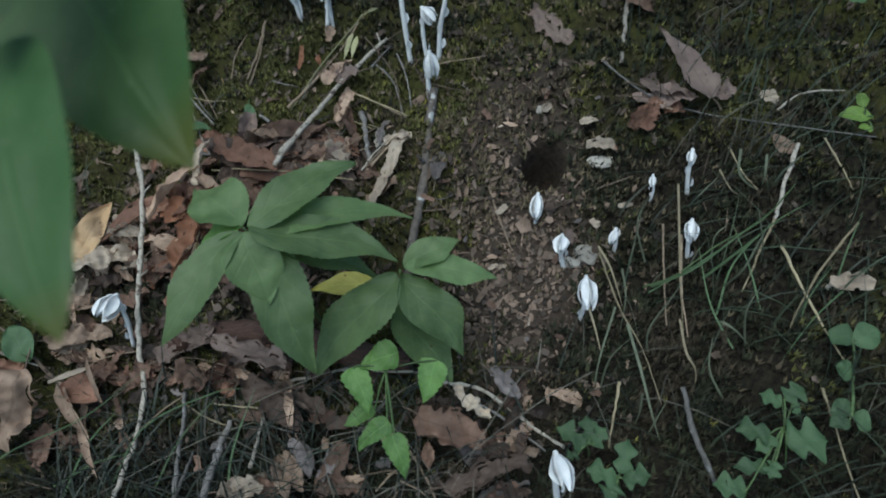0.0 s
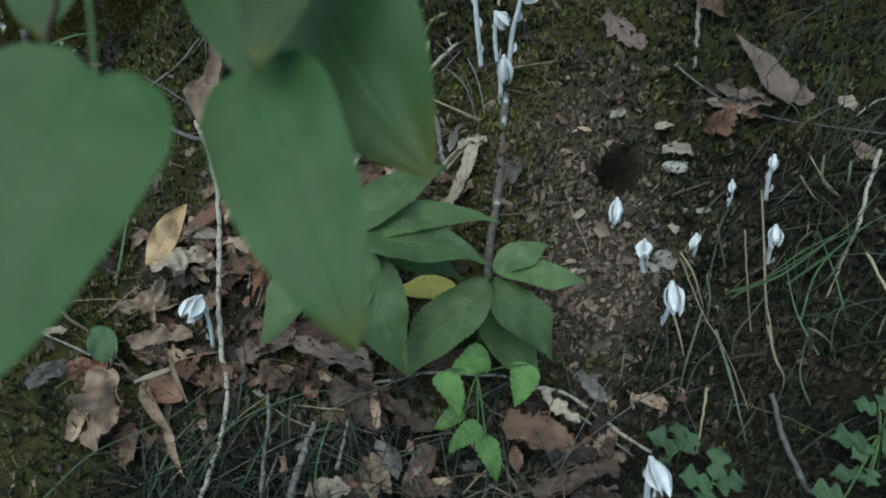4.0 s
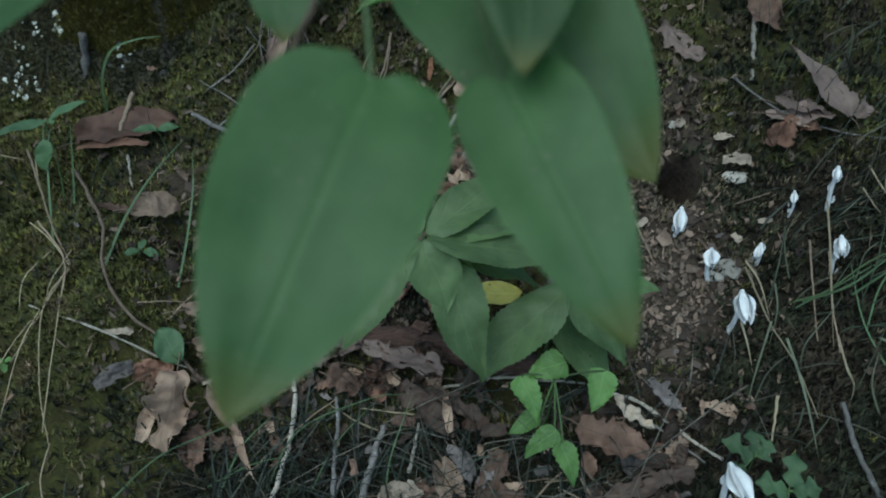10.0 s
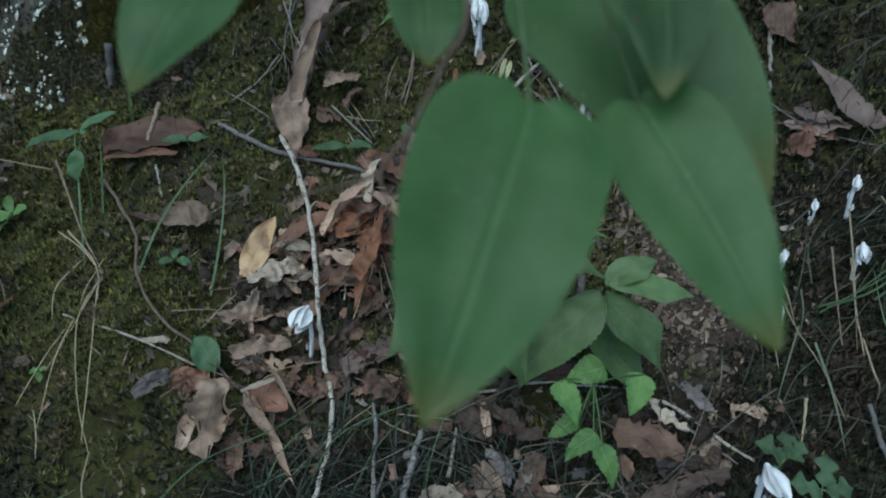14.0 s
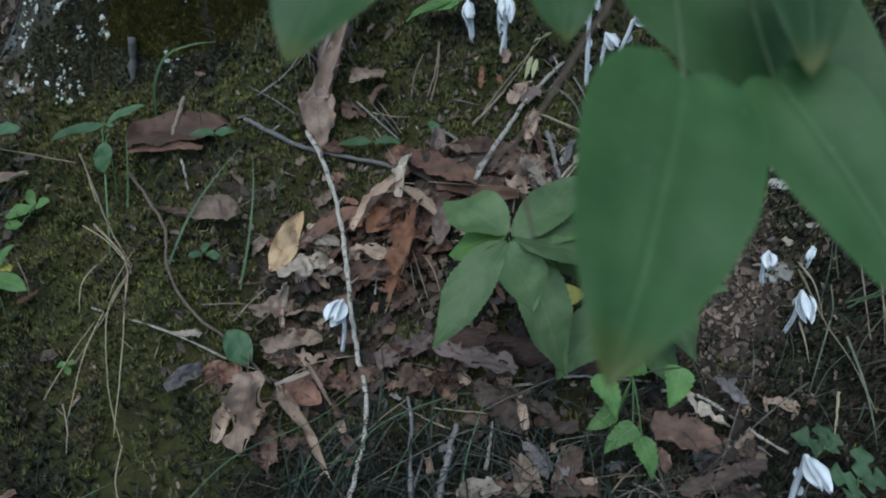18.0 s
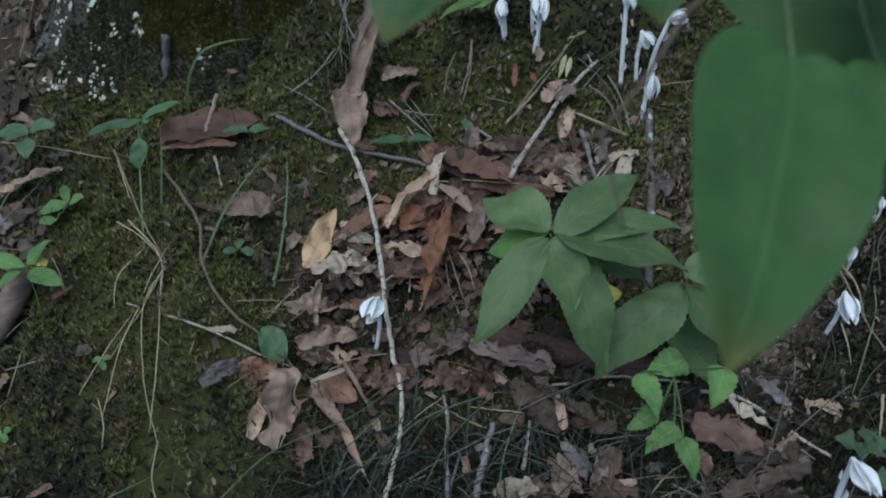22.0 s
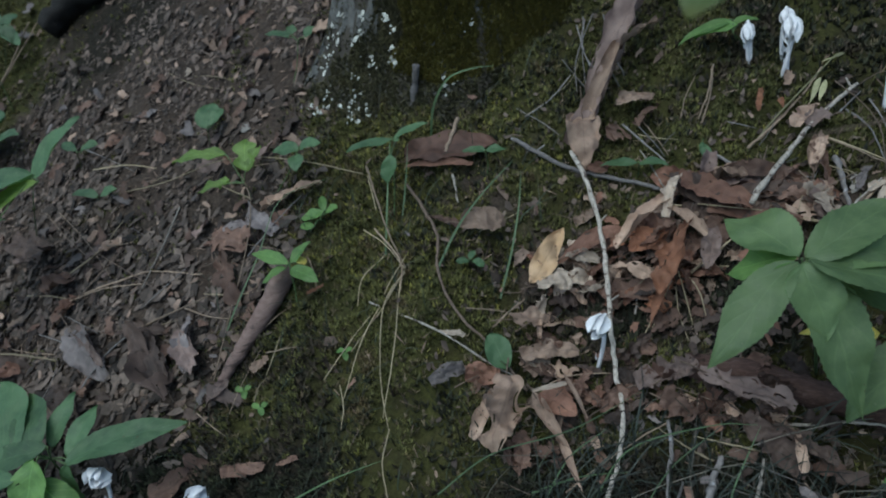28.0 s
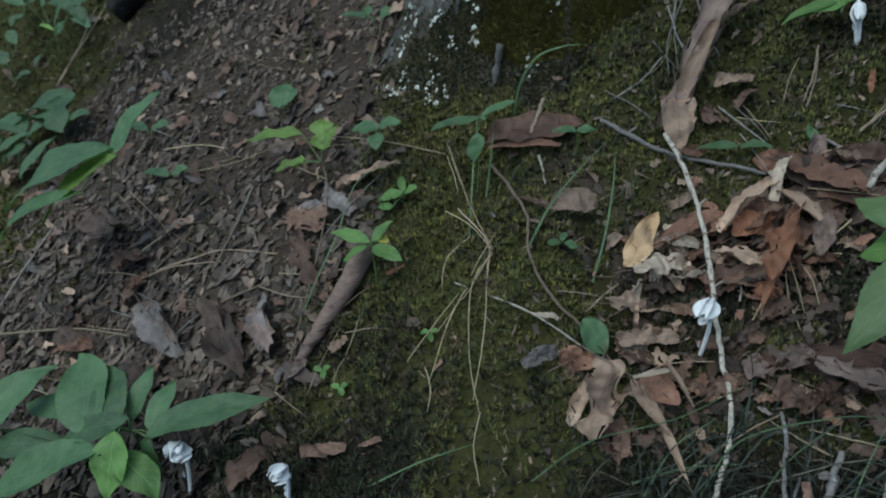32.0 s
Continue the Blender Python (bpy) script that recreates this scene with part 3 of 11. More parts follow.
def heap(n, cx, cy, hx, hy, size, colours, high, seed, picked=0, shapes=("oak", "maple", "scrap", "oval", "strip")):
    """Curled and torn leaves lying over one another, highest in the middle."""
    rnd = random.Random(seed)
    for i in range(n):
        u, v = rnd.uniform(-1, 1), rnd.uniform(-1, 1)
        x, y, a, ln = cx + u * hx, cy + v * hy, rnd.uniform(0, 6.2832), size * rnd.uniform(0.5, 1.15)
        colour = rnd.choice(colours)
        rise = high * (1 - 0.7 * (u * u + v * v) / 2) * rnd.uniform(0.25, 1.0)
        dead_leaf(x, y, x + ln * math.cos(a), y + ln * math.sin(a) * 0.8, ln * rnd.uniform(0.4, 0.75), rnd.choice(shapes), colour, COLOUR_WORDS[colour] + " curled dead leaf in the litter heap", lift=rise, curl=rnd.uniform(0.6, 1.5), tilt=rnd.uniform(0.2, 0.9), crumple=rnd.uniform(0.4, 0.75), tip_lift=rnd.uniform(-0.008, 0.012), loose=i >= picked)


def leaf_fragment(x0, y0, x1, y1, width, shape, colour, lift=0.004, curl=0.35, tilt=0.3):
    """A broken bit of leaf that joins the loose litter of its colour."""
    COUNT[0] += 1
    rnd = random.Random(COUNT[0])
    a, b = Vector((x0, y0, float(slope(x0, y0)) + lift + 0.004)), Vector((x1, y1, float(slope(x1, y1)) + lift + 0.004))
    up = (normal_at((x0 + x1) / 2, (y0 + y1) / 2) + Vector((rnd.uniform(-1, 1), rnd.uniform(-1, 1), 0)) * tilt).normalized()
    v, f, uv = leaf_mesh(a, b, up, width, shape, curl, 0.06, 0.1, 0.5, COUNT[0], 14, 6, rnd.uniform(-0.6, 0.6), 0.0, 0.45)
    have = FRAGMENTS.setdefault(colour, ([], []))
    n = len(have[0])
    have[0].extend(tuple(p) for p in v)
    have[1].extend(tuple(i + n for i in q) for q in f)


def strew(n, lo, hi, keep, size, colours, seed, high=0.008):
    """Loose leaf fragments over a stretch of the bank."""
    rs = np.random.RandomState(seed)
    for _ in range(n):
        x, y = rs.uniform(lo[0], hi[0]), rs.uniform(lo[1], hi[1])
        if rs.rand() > float(keep(x, y)) or ((x - 0.122) / 0.045) ** 2 + ((y - 0.711) / 0.04) ** 2 < 1:
            continue
        a, ln = rs.uniform(0, 6.2832), size * rs.uniform(0.3, 1.0) ** 1.5
        leaf_fragment(x, y, x + ln * math.cos(a), y + ln * math.sin(a), ln * rs.uniform(0.35, 0.8), ("scrap", "oval", "oak", "strip")[rs.randint(4)], colours[rs.randint(len(colours))], rs.uniform(0.001, high), rs.uniform(0.2, 0.9), rs.uniform(0.1, 0.6))


def twig(points, radius, colour, label, taper=0.55, name="twig", knots=0.16, bits=0):
    """A fallen twig along (x, y, height) points."""
    COUNT[0] += 1
    k = COUNT[0]
    rnd = random.Random(k)
    line = [Vector((x, y, float(slope(x, y)) + h + radius * 0.6)) for x, y, h in points]
    line = glide(line, 6)
    line = [p + Vector((rnd.uniform(-1, 1), rnd.uniform(-1, 1), rnd.uniform(-1, 1))) * min(radius * 0.35, 0.0012) for p in line]
    radii = [radius * (1 - (1 - taper) * i / (len(line) - 1)) * (1 + min(0.25, 1.5 * knots) * rnd.uniform(-1, 1) * (rnd.random() < 0.4)) for i in range(len(line))]
    v, f = tube(line, radii, 8 if radius < 0.008 else 16, knots, k)
    thing = root(name, line[0], label, "twig" if "stem" not in name else "stem", "")
    part("shaft", v, f, WOOD[colour], thing)
    for _ in range(bits):
        i = rnd.randrange(1, len(line) - 1)
        d = Vector((rnd.uniform(-1, 1), rnd.uniform(-1, 1), rnd.uniform(0, 0.8))).normalized()
        sv, sf = tube([line[i], line[i] + d * radius * 2.5, line[i] + d * radius * 4.5], [radius * 0.5, radius * 0.4, radius * 0.25], 6)
        part("stub", sv, sf, WOOD[colour], thing)


def ghost_pipe(x, y, tx, ty, tz, hx, hy, hz, size, label, radius=0.0028, lean=0.0):
    """A white leafless plant: a stem from the ground to its bend, and a nodding flower down to its mouth."""
    COUNT[0] += 1
    k = COUNT[0]
    rnd = random.Random(k)
    a, t, m = on(x, y, -0.004), Vector((tx, ty, tz)), Vector((hx, hy, hz))
    thing = root("ghost_pipe", a, label, "ghost pipe", "ghost pipes on the bank")
    mid = a.lerp(t, 0.5) + Vector((rnd.uniform(-1, 1), rnd.uniform(-1, 1), 0)) * 0.003
    line = glide([a, mid, t.lerp(a, 0.12), t, t.lerp(m, 0.22)], 5)
    v, f = tube(line, list(np.linspace(radius, radius * 0.72, len(line))), 8, 0.07, k)
    part("stem", v, f, PIPE, thing)
    for i in range(3):
        s = a.lerp(t, 0.2 + 0.24 * i)
        d = Vector((math.cos(k + 2.2 * i), math.sin(k + 2.2 * i), 0)) * radius
        sv, sf, su = leaf_mesh(s + d * 0.8, s + d * 1.6 + (t - a).normalized() * radius * 4, d.normalized(), radius * 2.6, "oval", 0.8, 0.0, 0, 0, i, 6, 4)
        part("scale_leaf", sv, sf, PIPE, thing, uvs=su)
    ax = (m - t).normalized()
    q = ax.to_track_quat("Z", "Y").to_matrix()
    length = (m - t).length
    verts, faces = [], []
    n = 20
    prof = ((0.0, 0.25), (0.1, 0.55), (0.25, 0.82), (0.5, 0.98), (0.75, 0.95), (0.92, 0.8), (1.0, 0.72), (0.97, 0.6), (0.75, 0.66), (0.4, 0.6))
    for i, (s, r) in enumerate(prof):
        for j in range(n):
            ang = 2 * math.pi * j / n
            lobes = 1 + 0.07 * math.cos(5 * ang + k)
            dip = length * 0.09 * (1 - math.cos(5 * ang + k)) * (s > 0.9)
            verts.append(t + q @ Vector((math.cos(ang) * r * lobes * size * 0.43, math.sin(ang) * r * lobes * size * 0.43, s * length - dip + rnd.uniform(-1, 1) * 0.0003)))
    for i in range(len(prof) - 1):
        for j in range(n):
            faces.append((i * n + j, i * n + (j + 1) % n, (i + 1) * n + (j + 1) % n, (i + 1) * n + j))
    flower = part("flower", verts, faces, PIPE, thing)
    for i in range(5):
        ang = 2 * math.pi * (i + 0.3 * rnd.random()) / 5 + k
        d = q @ Vector((math.cos(ang), math.sin(ang), 0))
        sv, sf, su = leaf_mesh(t + ax * length * 0.08 + d * size * 0.24, t + ax * length * (0.84 + 0.3 * rnd.random()) + d * size * (0.34 + 0.16 * rnd.random()), d, size * 0.8, "oval", 0.85, 0.12, 0.09, 0, k + i, 8, 4)
        part("petal", sv, sf, PIPE, flower, uvs=su)


def stalk_to(points, r0, r1, material, parent, name="stem"):
    line = glide(points, 6)
    v, f = tube(line, list(np.linspace(r0, r1, len(line))), 7, 0.05, len(points))
    return part(name, v, f, material, parent)


def green_leaf(plant, base, tip, width, shape, material, up=None, curl=0.3, bend=0.08, wave=0.07, stalk=None, notch=0.0, rows=18, cols=10, label="", teeth=0.0):
    COUNT[0] += 1
    base, tip = Vector(base), Vector(tip)
    v, f, uv = leaf_mesh(base, tip, up or Vector((0, -0.25, 1)), width, shape, curl, bend, wave, 0.05 if shape != "heart" else 0.02, COUNT[0], 36 if shape == "tooth" else rows, cols, 0.0 if shape == "heart" else random.Random(COUNT[0]).uniform(-0.3, 0.3), notch, 0.0 if shape == "heart" else 0.09, teeth, 0.0, 0.004 if shape == "heart" else 0.0)
    leaf = part("leaf", v, f, material, plant, label, uv)
    if stalk is not None:
        sv, sf = tube(glide([Vector(stalk), Vector(stalk).lerp(base, 0.55) + Vector((0, 0, 0.003)), base, base.lerp(tip, 0.15)], 4), [0.0009] * 13, 6)
        part("leaf_stalk", sv, sf, WOOD["green"], plant)
    return leaf


def blade(points, width, label, colour="green"):
    """A single standing blade of grass through 3D points."""
    COUNT[0] += 1
    line = glide(points, 6)
    verts, faces, uvs = [], [], []
    n = len(line)
    for i, p in enumerate(line):
        d = (line[min(i + 1, n - 1)] - line[max(i - 1, 0)]).normalized()
        s = d.cross(Vector((0.2, -1, 0.5))).normalized()
        u = s.cross(d)
        w = width / 2 * (1 - (i / (n - 1)) ** 2.2) + 0.0002
        for j, k in ((-1, 0.25), (0, 0), (1, 0.25)):
            verts.append(p + s * w * j + u * w * k)
            uvs.append((0.5 + j * 0.5, i / (n - 1)))
    for i in range(n - 1):
        for j in range(2):
            a = i * 3 + j
            faces.append((a, a + 1, a + 4, a + 3))
    ob = part("grass_blade", verts, faces, BLADE[colour], uvs=uvs)
    tagged(ob, label, "grass blade", "tall grass blades")


# ---- ground ----
def spaced(lo, hi, step, reach):
    inner = np.arange(lo, hi + step / 2, step)
    out, s, p = [], step, 0.0
    while p < reach:
        s *= 1.35
        p += s
        out.append(p)
    out = np.array(out)
    return np.concatenate([(lo - out)[::-1], inner, hi + out])


gx, gy = spaced(-2.5, 0.75, 0.0065, 60), spaced(0.15, 1.75, 0.0065, 60)
GX, GY = np.meshgrid(gx, gy)
gv = np.stack([GX, GY, ground_z(GX, GY)], -1).reshape(-1, 3)
burrow = np.exp(-(((gv[:, 0] - 0.122) / 0.025) ** 2 + ((gv[:, 1] - 0.711) / 0.024) ** 2) ** 2)
moss_here, shade_here = mossy(gv[:, 0], gv[:, 1]).astype(np.float32), shady(gv[:, 0], gv[:, 1]).astype(np.float32)
moss_here, shade_here = moss_here * (1 - burrow.astype(np.float32)), shade_here * (1 - burrow.astype(np.float32))
gv = gv + burrow[:, None] * np.array([0.004, 0.045, -0.06])
nx, ny = len(gx), len(gy)
idx = np.arange(nx * ny).reshape(ny, nx)
gf = np.stack([idx[:-1, :-1], idx[:-1, 1:], idx[1:, 1:], idx[1:, :-1]], -1).reshape(-1, 4)
ground = big_mesh("ground", gv, gf, SOIL, "structure", "sloping mossy woodland bank of dark soil", "ground")
ground.data.polygons.foreach_set("use_smooth", np.ones(len(ground.data.polygons), dtype=bool))
att = ground.data.attributes.new("moss", "FLOAT", "POINT")
att.data.foreach_set("value", moss_here)
# mask of the shade painted on the ground
att = ground.data.attributes.new("shade_tint", "FLOAT", "POINT")
att.data.foreach_set("value", shade_here)


# ---- stuff that covers it ----
def scatter(n, lo, hi, keep, seed):
    rs = np.random.RandomState(seed)
    x, y = rs.uniform(lo[0], hi[0], n), rs.uniform(lo[1], hi[1], n)
    k = (rs.rand(n) < keep(x, y) * around(x, y)) & (((x - 0.122) / 0.026) ** 2 + ((y - 0.711) / 0.025) ** 2 > 1)
    return x[k], y[k], rs


def sprigs(x, y, z, rs, size, arms=5):
    """Little upright tufts: arms slim triangles each, as joined triangles."""
    n = len(x)
    p = np.stack([x, y, z], -1)
    verts, faces = [], []
    for a in range(arms):
        ang = rs.uniform(0, 6.2832, n)
        lean = rs.uniform(0.25, 1.1, n)
        ln = size * rs.uniform(0.5, 1.3, n)
        w = ln * rs.uniform(0.13, 0.24, n)
        d = np.stack([np.cos(ang) * lean, np.sin(ang) * lean - 0.2, np.ones(n)], -1)
        d /= np.linalg.norm(d, axis=1)[:, None]
        s = np.stack([-np.sin(ang), np.cos(ang), np.zeros(n)], -1)
        verts.append(np.stack([p - s * w[:, None], p + s * w[:, None], p + d * ln[:, None]], 1))
    v = np.stack(verts, 1).reshape(-1, 3)
    f = np.arange(len(v)).reshape(-1, 3)
    return v, f


HOLLOW = (0.122, 0.709, 0.022, 0.022)
x, y, rs = scatter(400000, (-2.5, 0.1), (0.95, 1.8), lambda a, b: mossy(a, b) ** 1.2 * (1 - hump(a, b, *HOLLOW)) * np.clip(0.8 + 1.8 * value_noise(a, b, 0.035, 1) + 1.5 * value_noise(a, b, 0.014, 2) - 1.7 * shady(a, b), 0.0, 1), 11)
v, f = sprigs(x, y, ground_z(x, y) - 0.001, rs, 0.0085)
big_mesh("moss", v, f, MOSS, "stuff", "low dark olive moss over the bank", "moss")
# darkened sprigs that carry the painted shade of the hollow and foot
x, y, rs = scatter(130000, (-0.95, 0.15), (0.75, 1.25), lambda a, b: np.clip(shady(a, b) * (0.75 + 1.2 * value_noise(a, b, 0.05, 3) + 0.8 * value_noise(a, b, 0.015, 1)), 0, 1) * (1 - hump(a, b, *HOLLOW)), 14)
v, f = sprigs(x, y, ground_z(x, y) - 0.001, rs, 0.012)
big_mesh("dark_moss", v, f, MOSS_SHADED, "stuff", "moss and grass darkened to stand for shade", "moss")
x, y, rs = scatter(75000, (-2.5, 0.1), (0.95, 1.8), lambda a, b: mossy(a, b) * np.clip(value_noise(a, b, 0.09, 5) * 3 - 0.35 + 0.7 * hump(a, b, -0.66, 0.78, 0.14, 0.12) + 0.6 * hump(a, b, -0.45, 0.9, 0.12, 0.1) + 1.8 * hump(a, b, -0.64, 0.74, 0.17, 0.2) + 0.9 * hump(a, b, -0.74, 0.88, 0.13, 0.07) - 0.5 * hump(a, b, -0.1, 1.0, 0.28, 0.16), 0, 1) * 0.95 * (1 - 0.9 * shady(a, b)), 12)
v, f = sprigs(x, y, ground_z(x, y), rs, 0.008)
big_mesh("bright_moss", v, f, MOSS_BRIGHT, "stuff", "brighter yellow-green moss in small patches", "moss")
x, y, rs = scatter(50000, (-1.0, 0.25), (0.6, 1.1), lambda a, b: (0.1 * mossy(a, b) + 0.8 * hump(a, b, 0.205, 0.68, 0.045, 0.05) + 0.6 * hump(a, b, 0.06, 0.74, 0.1, 0.14)) * (1 - hump(a, b, *HOLLOW)) * (1 - 0.7 * shady(a, b)), 13)
v, f = sprigs(x, y, ground_z(x, y), rs, 0.009)
big_mesh("withered_moss", v, f, MOSS_BROWN, "stuff", "withered brown moss and fine dry fibres", "moss")


def flakes(x, y, rs, size, lift, thick=0.25, slim=(0.25, 0.8)):
    """Small broken chips lying about: bent five-sided flakes."""
    n = len(x)
    ang, ln = rs.uniform(0, 6.2832, n), size * rs.uniform(0.35, 1.0, n) ** 1.5
    wd = ln * rs.uniform(slim[0], slim[1], n)
    tx, ty = rs.uniform(-0.5, 0.5, n), rs.uniform(-0.5, 0.5, n)
    z0 = ground_z(x, y) + lift * rs.uniform(0.2, 1, n)
    gxs, gys = (slope(x + 0.01, y) - slope(x - 0.01, y)) / 0.02 + tx, (slope(x, y + 0.01) - slope(x, y - 0.01)) / 0.02 + ty
    corners = ((-0.5, -0.25), (0.1, -0.5), (0.5, 0.0), (0.15, 0.5), (-0.4, 0.35))
    top = []
    for cu, cv in corners:
        cu = cu + rs.uniform(-0.15, 0.15, n)
        cv = cv + rs.uniform(-0.15, 0.15, n)
        dx, dy = (cu * ln * np.cos(ang) - cv * wd * np.sin(ang)), (cu * ln * np.sin(ang) + cv * wd * np.cos(ang))
        top.append(np.stack([x + dx, y + dy, z0 + dx * gxs + dy * gys + wd * 0.2 * rs.uniform(-1, 1, n)], -1))
    top.append(np.stack([x, y, z0 + wd * thick * rs.uniform(-0.2, 1, n)], -1))
    v = np.stack(top, 1).reshape(-1, 3)
    b = (np.arange(n) * 6)[:, None, None]
    f = (b + np.array([[i, (i + 1) % 5, 5] for i in range(5)])[None]).reshape(-1, 3)
    return v, f


x, y, rs = scatter(24000, (-0.12, 0.3), (0.25, 0.95), lambda a, b: (0.5 * hump(a, b, 0.09, 0.57, 0.085, 0.1) + 0.06 * hump(a, b, 0.09, 0.75, 0.12, 0.15) + 0.12 * hump(a, b, 0.02, 0.42, 0.12, 0.06)) * (1 - hump(a, b, *HOLLOW)) * (1 - 0.85 * shady(a, b)), 21)
v, f = flakes(x, y, rs, 0.0095, 0.005)
big_mesh("litter_chips", v, f, CRUMB, "stuff", "broken pale leaf crumbs and wood chips on soil", "litter")
x, y, rs = scatter(30000, (-2.2, 0.2), (-0.8, 1.6), lambda a, b: np.clip(1.0 - mossy(a, b) * 1.2, 0, 1) * np.clip(0.5 + 2.4 * value_noise(a, b, 0.09, 4) + 1.2 * value_noise(a, b, 0.03, 2), 0.03, 1), 22)
v, f = flakes(x, y, rs, 0.015, 0.005)
big_mesh("soil_crumbs", v, f, CRUMB_DARK, "stuff", "brown crumbs and leaf bits over bare soil", "litter")
x, y, rs = scatter(14000, (-0.55, 0.3), (0.6, 1.2), lambda a, b: 0.18 * (1 - 0.8 * shady(a, b)) + 0.8 * hump(a, b, -0.25, 0.62, 0.22, 0.16) + 0.5 * hump(a, b, 0.09, 0.57, 0.1, 0.12) * (1 - hump(a, b, *HOLLOW)), 23)
v, f = flakes(x, y, rs, 0.012, 0.006)
big_mesh("leaf_bits", v, f, CRUMB_DARK, "stuff", "small dark bits of rotted leaf", "litter")
x, y, rs = scatter(26000, (-2.2, 0.25), (0.35, 1.4), lambda a, b: (0.25 + 0.5 * hump(a, b, 0.08, 0.68, 0.12, 0.2) + 0.5 * (a < -0.8) + 0.4 * hump(a, b, -0.25, 0.66, 0.2, 0.14)) * (1 - hump(a, b, *HOLLOW)) * 0.7 * (1 - 0.88 * shady(a, b)), 24)
v, f = flakes(x, y, rs, 0.024, 0.006, 0.1, (0.03, 0.09))
big_mesh("dry_fibres", v, f, CRUMB, "stuff", "thin dry fibres, needles and stem bits", "litter")
x, y, rs = scatter(6000, (-2.2, 0.25), (0.3, 1.5), lambda a, b: (0.08 + 0.5 * hump(a, b, -0.28, 0.64, 0.24, 0.13) + 0.55 * hump(a, b, 0.1, 0.55, 0.09, 0.14) + 0.35 * (a < -0.85)) * (1 - hump(a, b, *HOLLOW)) * (1 - 0.92 * shady(a, b)), 25)
v, f = flakes(x, y, rs, 0.026, 0.008)
big_mesh("leaf_shards", v, f, CRUMB, "stuff", "larger torn shards of pale dead leaf", "litter")


x, y, rs = scatter(17000, (-2.2, 0.25), (-0.8, 1.3), lambda a, b: np.clip(1.0 - mossy(a, b) * 1.2, 0, 1) * np.clip(0.5 + 1.8 * value_noise(a, b, 0.12, 1) + 0.5 * hump(a, b, -1.05, 0.6, 0.3, 0.2), 0.05, 1) * (0.6 - 0.4 * np.tanh((b - 0.9) / 0.15)), 26)
v, f = flakes(x, y, rs, 0.032, 0.009, 0.3, (0.2, 0.6))
big_mesh("leaf_mould", v, f, MOULD, "stuff", "matted grey-brown rotting leaf pieces on soil", "litter")


def grass(x, y, rs, length, width, lean):
    """Thin arching blades of four joints each."""
    n = len(x)
    p = np.stack([x, y, ground_z(x, y) - 0.002], -1)
    ang, ln = rs.uniform(0, 6.2832, n), length * rs.uniform(0.35, 1.0, n)
    sp = lean * rs.uniform(0.4, 1.5, n)
    hx, hy = np.cos(ang) * sp, np.sin(ang) * sp
    s = np.stack([-np.sin(ang + 0.5), np.cos(ang + 0.5), np.zeros(n)], -1) * (width * rs.uniform(0.5, 1.2, n))[:, None]
    rowsv = []
    for i in range(5):
        t = i / 4
        q = p + np.stack([hx * ln * t ** 1.6, hy * ln * t ** 1.6 - 0.1 * ln * t, ln * (t - 0.45 * sp * t * t)], -1)
        w = 1 - t ** 2 * 0.93
        rowsv += [q - s * w, q + s * w]
    v = np.stack(rowsv, 1).reshape(-1, 3)
    b = (np.arange(n) * 10)[:, None, None]
    f = (b + np.array([[2 * i, 2 * i + 1, 2 * i + 3, 2 * i + 2] for i in range(4)])[None]).reshape(-1, 4)
    return v, f


x, y, rs = scatter(5200, (0.12, 0.3), (0.8, 0.95), lambda a, b: 0.42 * np.clip((a - 0.17) / 0.1, 0, 1) * np.clip(0.6 + 1.6 * value_noise(a, b, 0.07, 2), 0.1, 1), 31)
v, f = grass(x, y, rs, 0.13, 0.0011, 0.8)
big_mesh("grass", v, f, GRASS, "stuff", "thin dark woodland grass, partly dry", "grass")
x, y, rs = scatter(8000, (-0.5, 0.22), (0.12, 0.5), lambda a, b: 0.26 * hump(a, b, -0.2, 0.4, 0.24, 0.07), 32)
v, f = grass(x, y, rs, 0.11, 0.0012, 0.8)
big_mesh("grass_fringe", v, f, GRASS_SHADED, "stuff", "matted grass darkened for shade at the foot of the bank", "grass")
x, y, rs = scatter(900, (-0.36, 0.34), (0.2, 0.5), lambda a, b: 0.3 * hump(a, b, -0.08, 0.42, 0.26, 0.07), 34)
v, f = grass(x, y, rs, 0.12, 0.0009, 1.6)
big_mesh("dry_stems", v, f, BLADE["stalks"], "stuff", "thin faded dry stems lying across the litter", "grass")
x, y, rs = scatter(3000, (-0.95, 0.25), (-0.4, 1.0), lambda a, b: 0.16 + 0 * a, 33)
v, f = grass(x, y, rs, 0.08, 0.0007, 0.8)
big_mesh("grass_sparse", v, f, GRASS, "stuff", "sparse fine grass growing through moss", "grass")
strew(420, (-1.9, 0.3), (-0.82, 1.35), lambda a, b: np.clip(0.55 - 0.6 * mossy(a, b) + 2.0 * value_noise(a, b, 0.12, 3), 0, 1), 0.05, ("brown", "dark", "grey", "brown", "tan", "mauve", "dark"), 61)
strew(150, (-0.46, 0.48), (0.0, 0.82), lambda a, b: hump(a, b, -0.24, 0.63, 0.16, 0.11), 0.03, ("brown", "dark", "dark", "rust", "brown"), 62)
strew(90, (-0.85, 0.4), (0.1, 1.1), lambda a, b: 0.6 * mossy(a, b), 0.018, ("brown", "dark", "tan", "grey"), 63)
strew(110, (0.0, 0.36), (0.2, 0.9), lambda a, b: 0.8 * (1 - shady(a, b)) * (1 - hump(a, b, *HOLLOW)), 0.02, ("brown", "tan", "mauve", "dark", "pale"), 64)
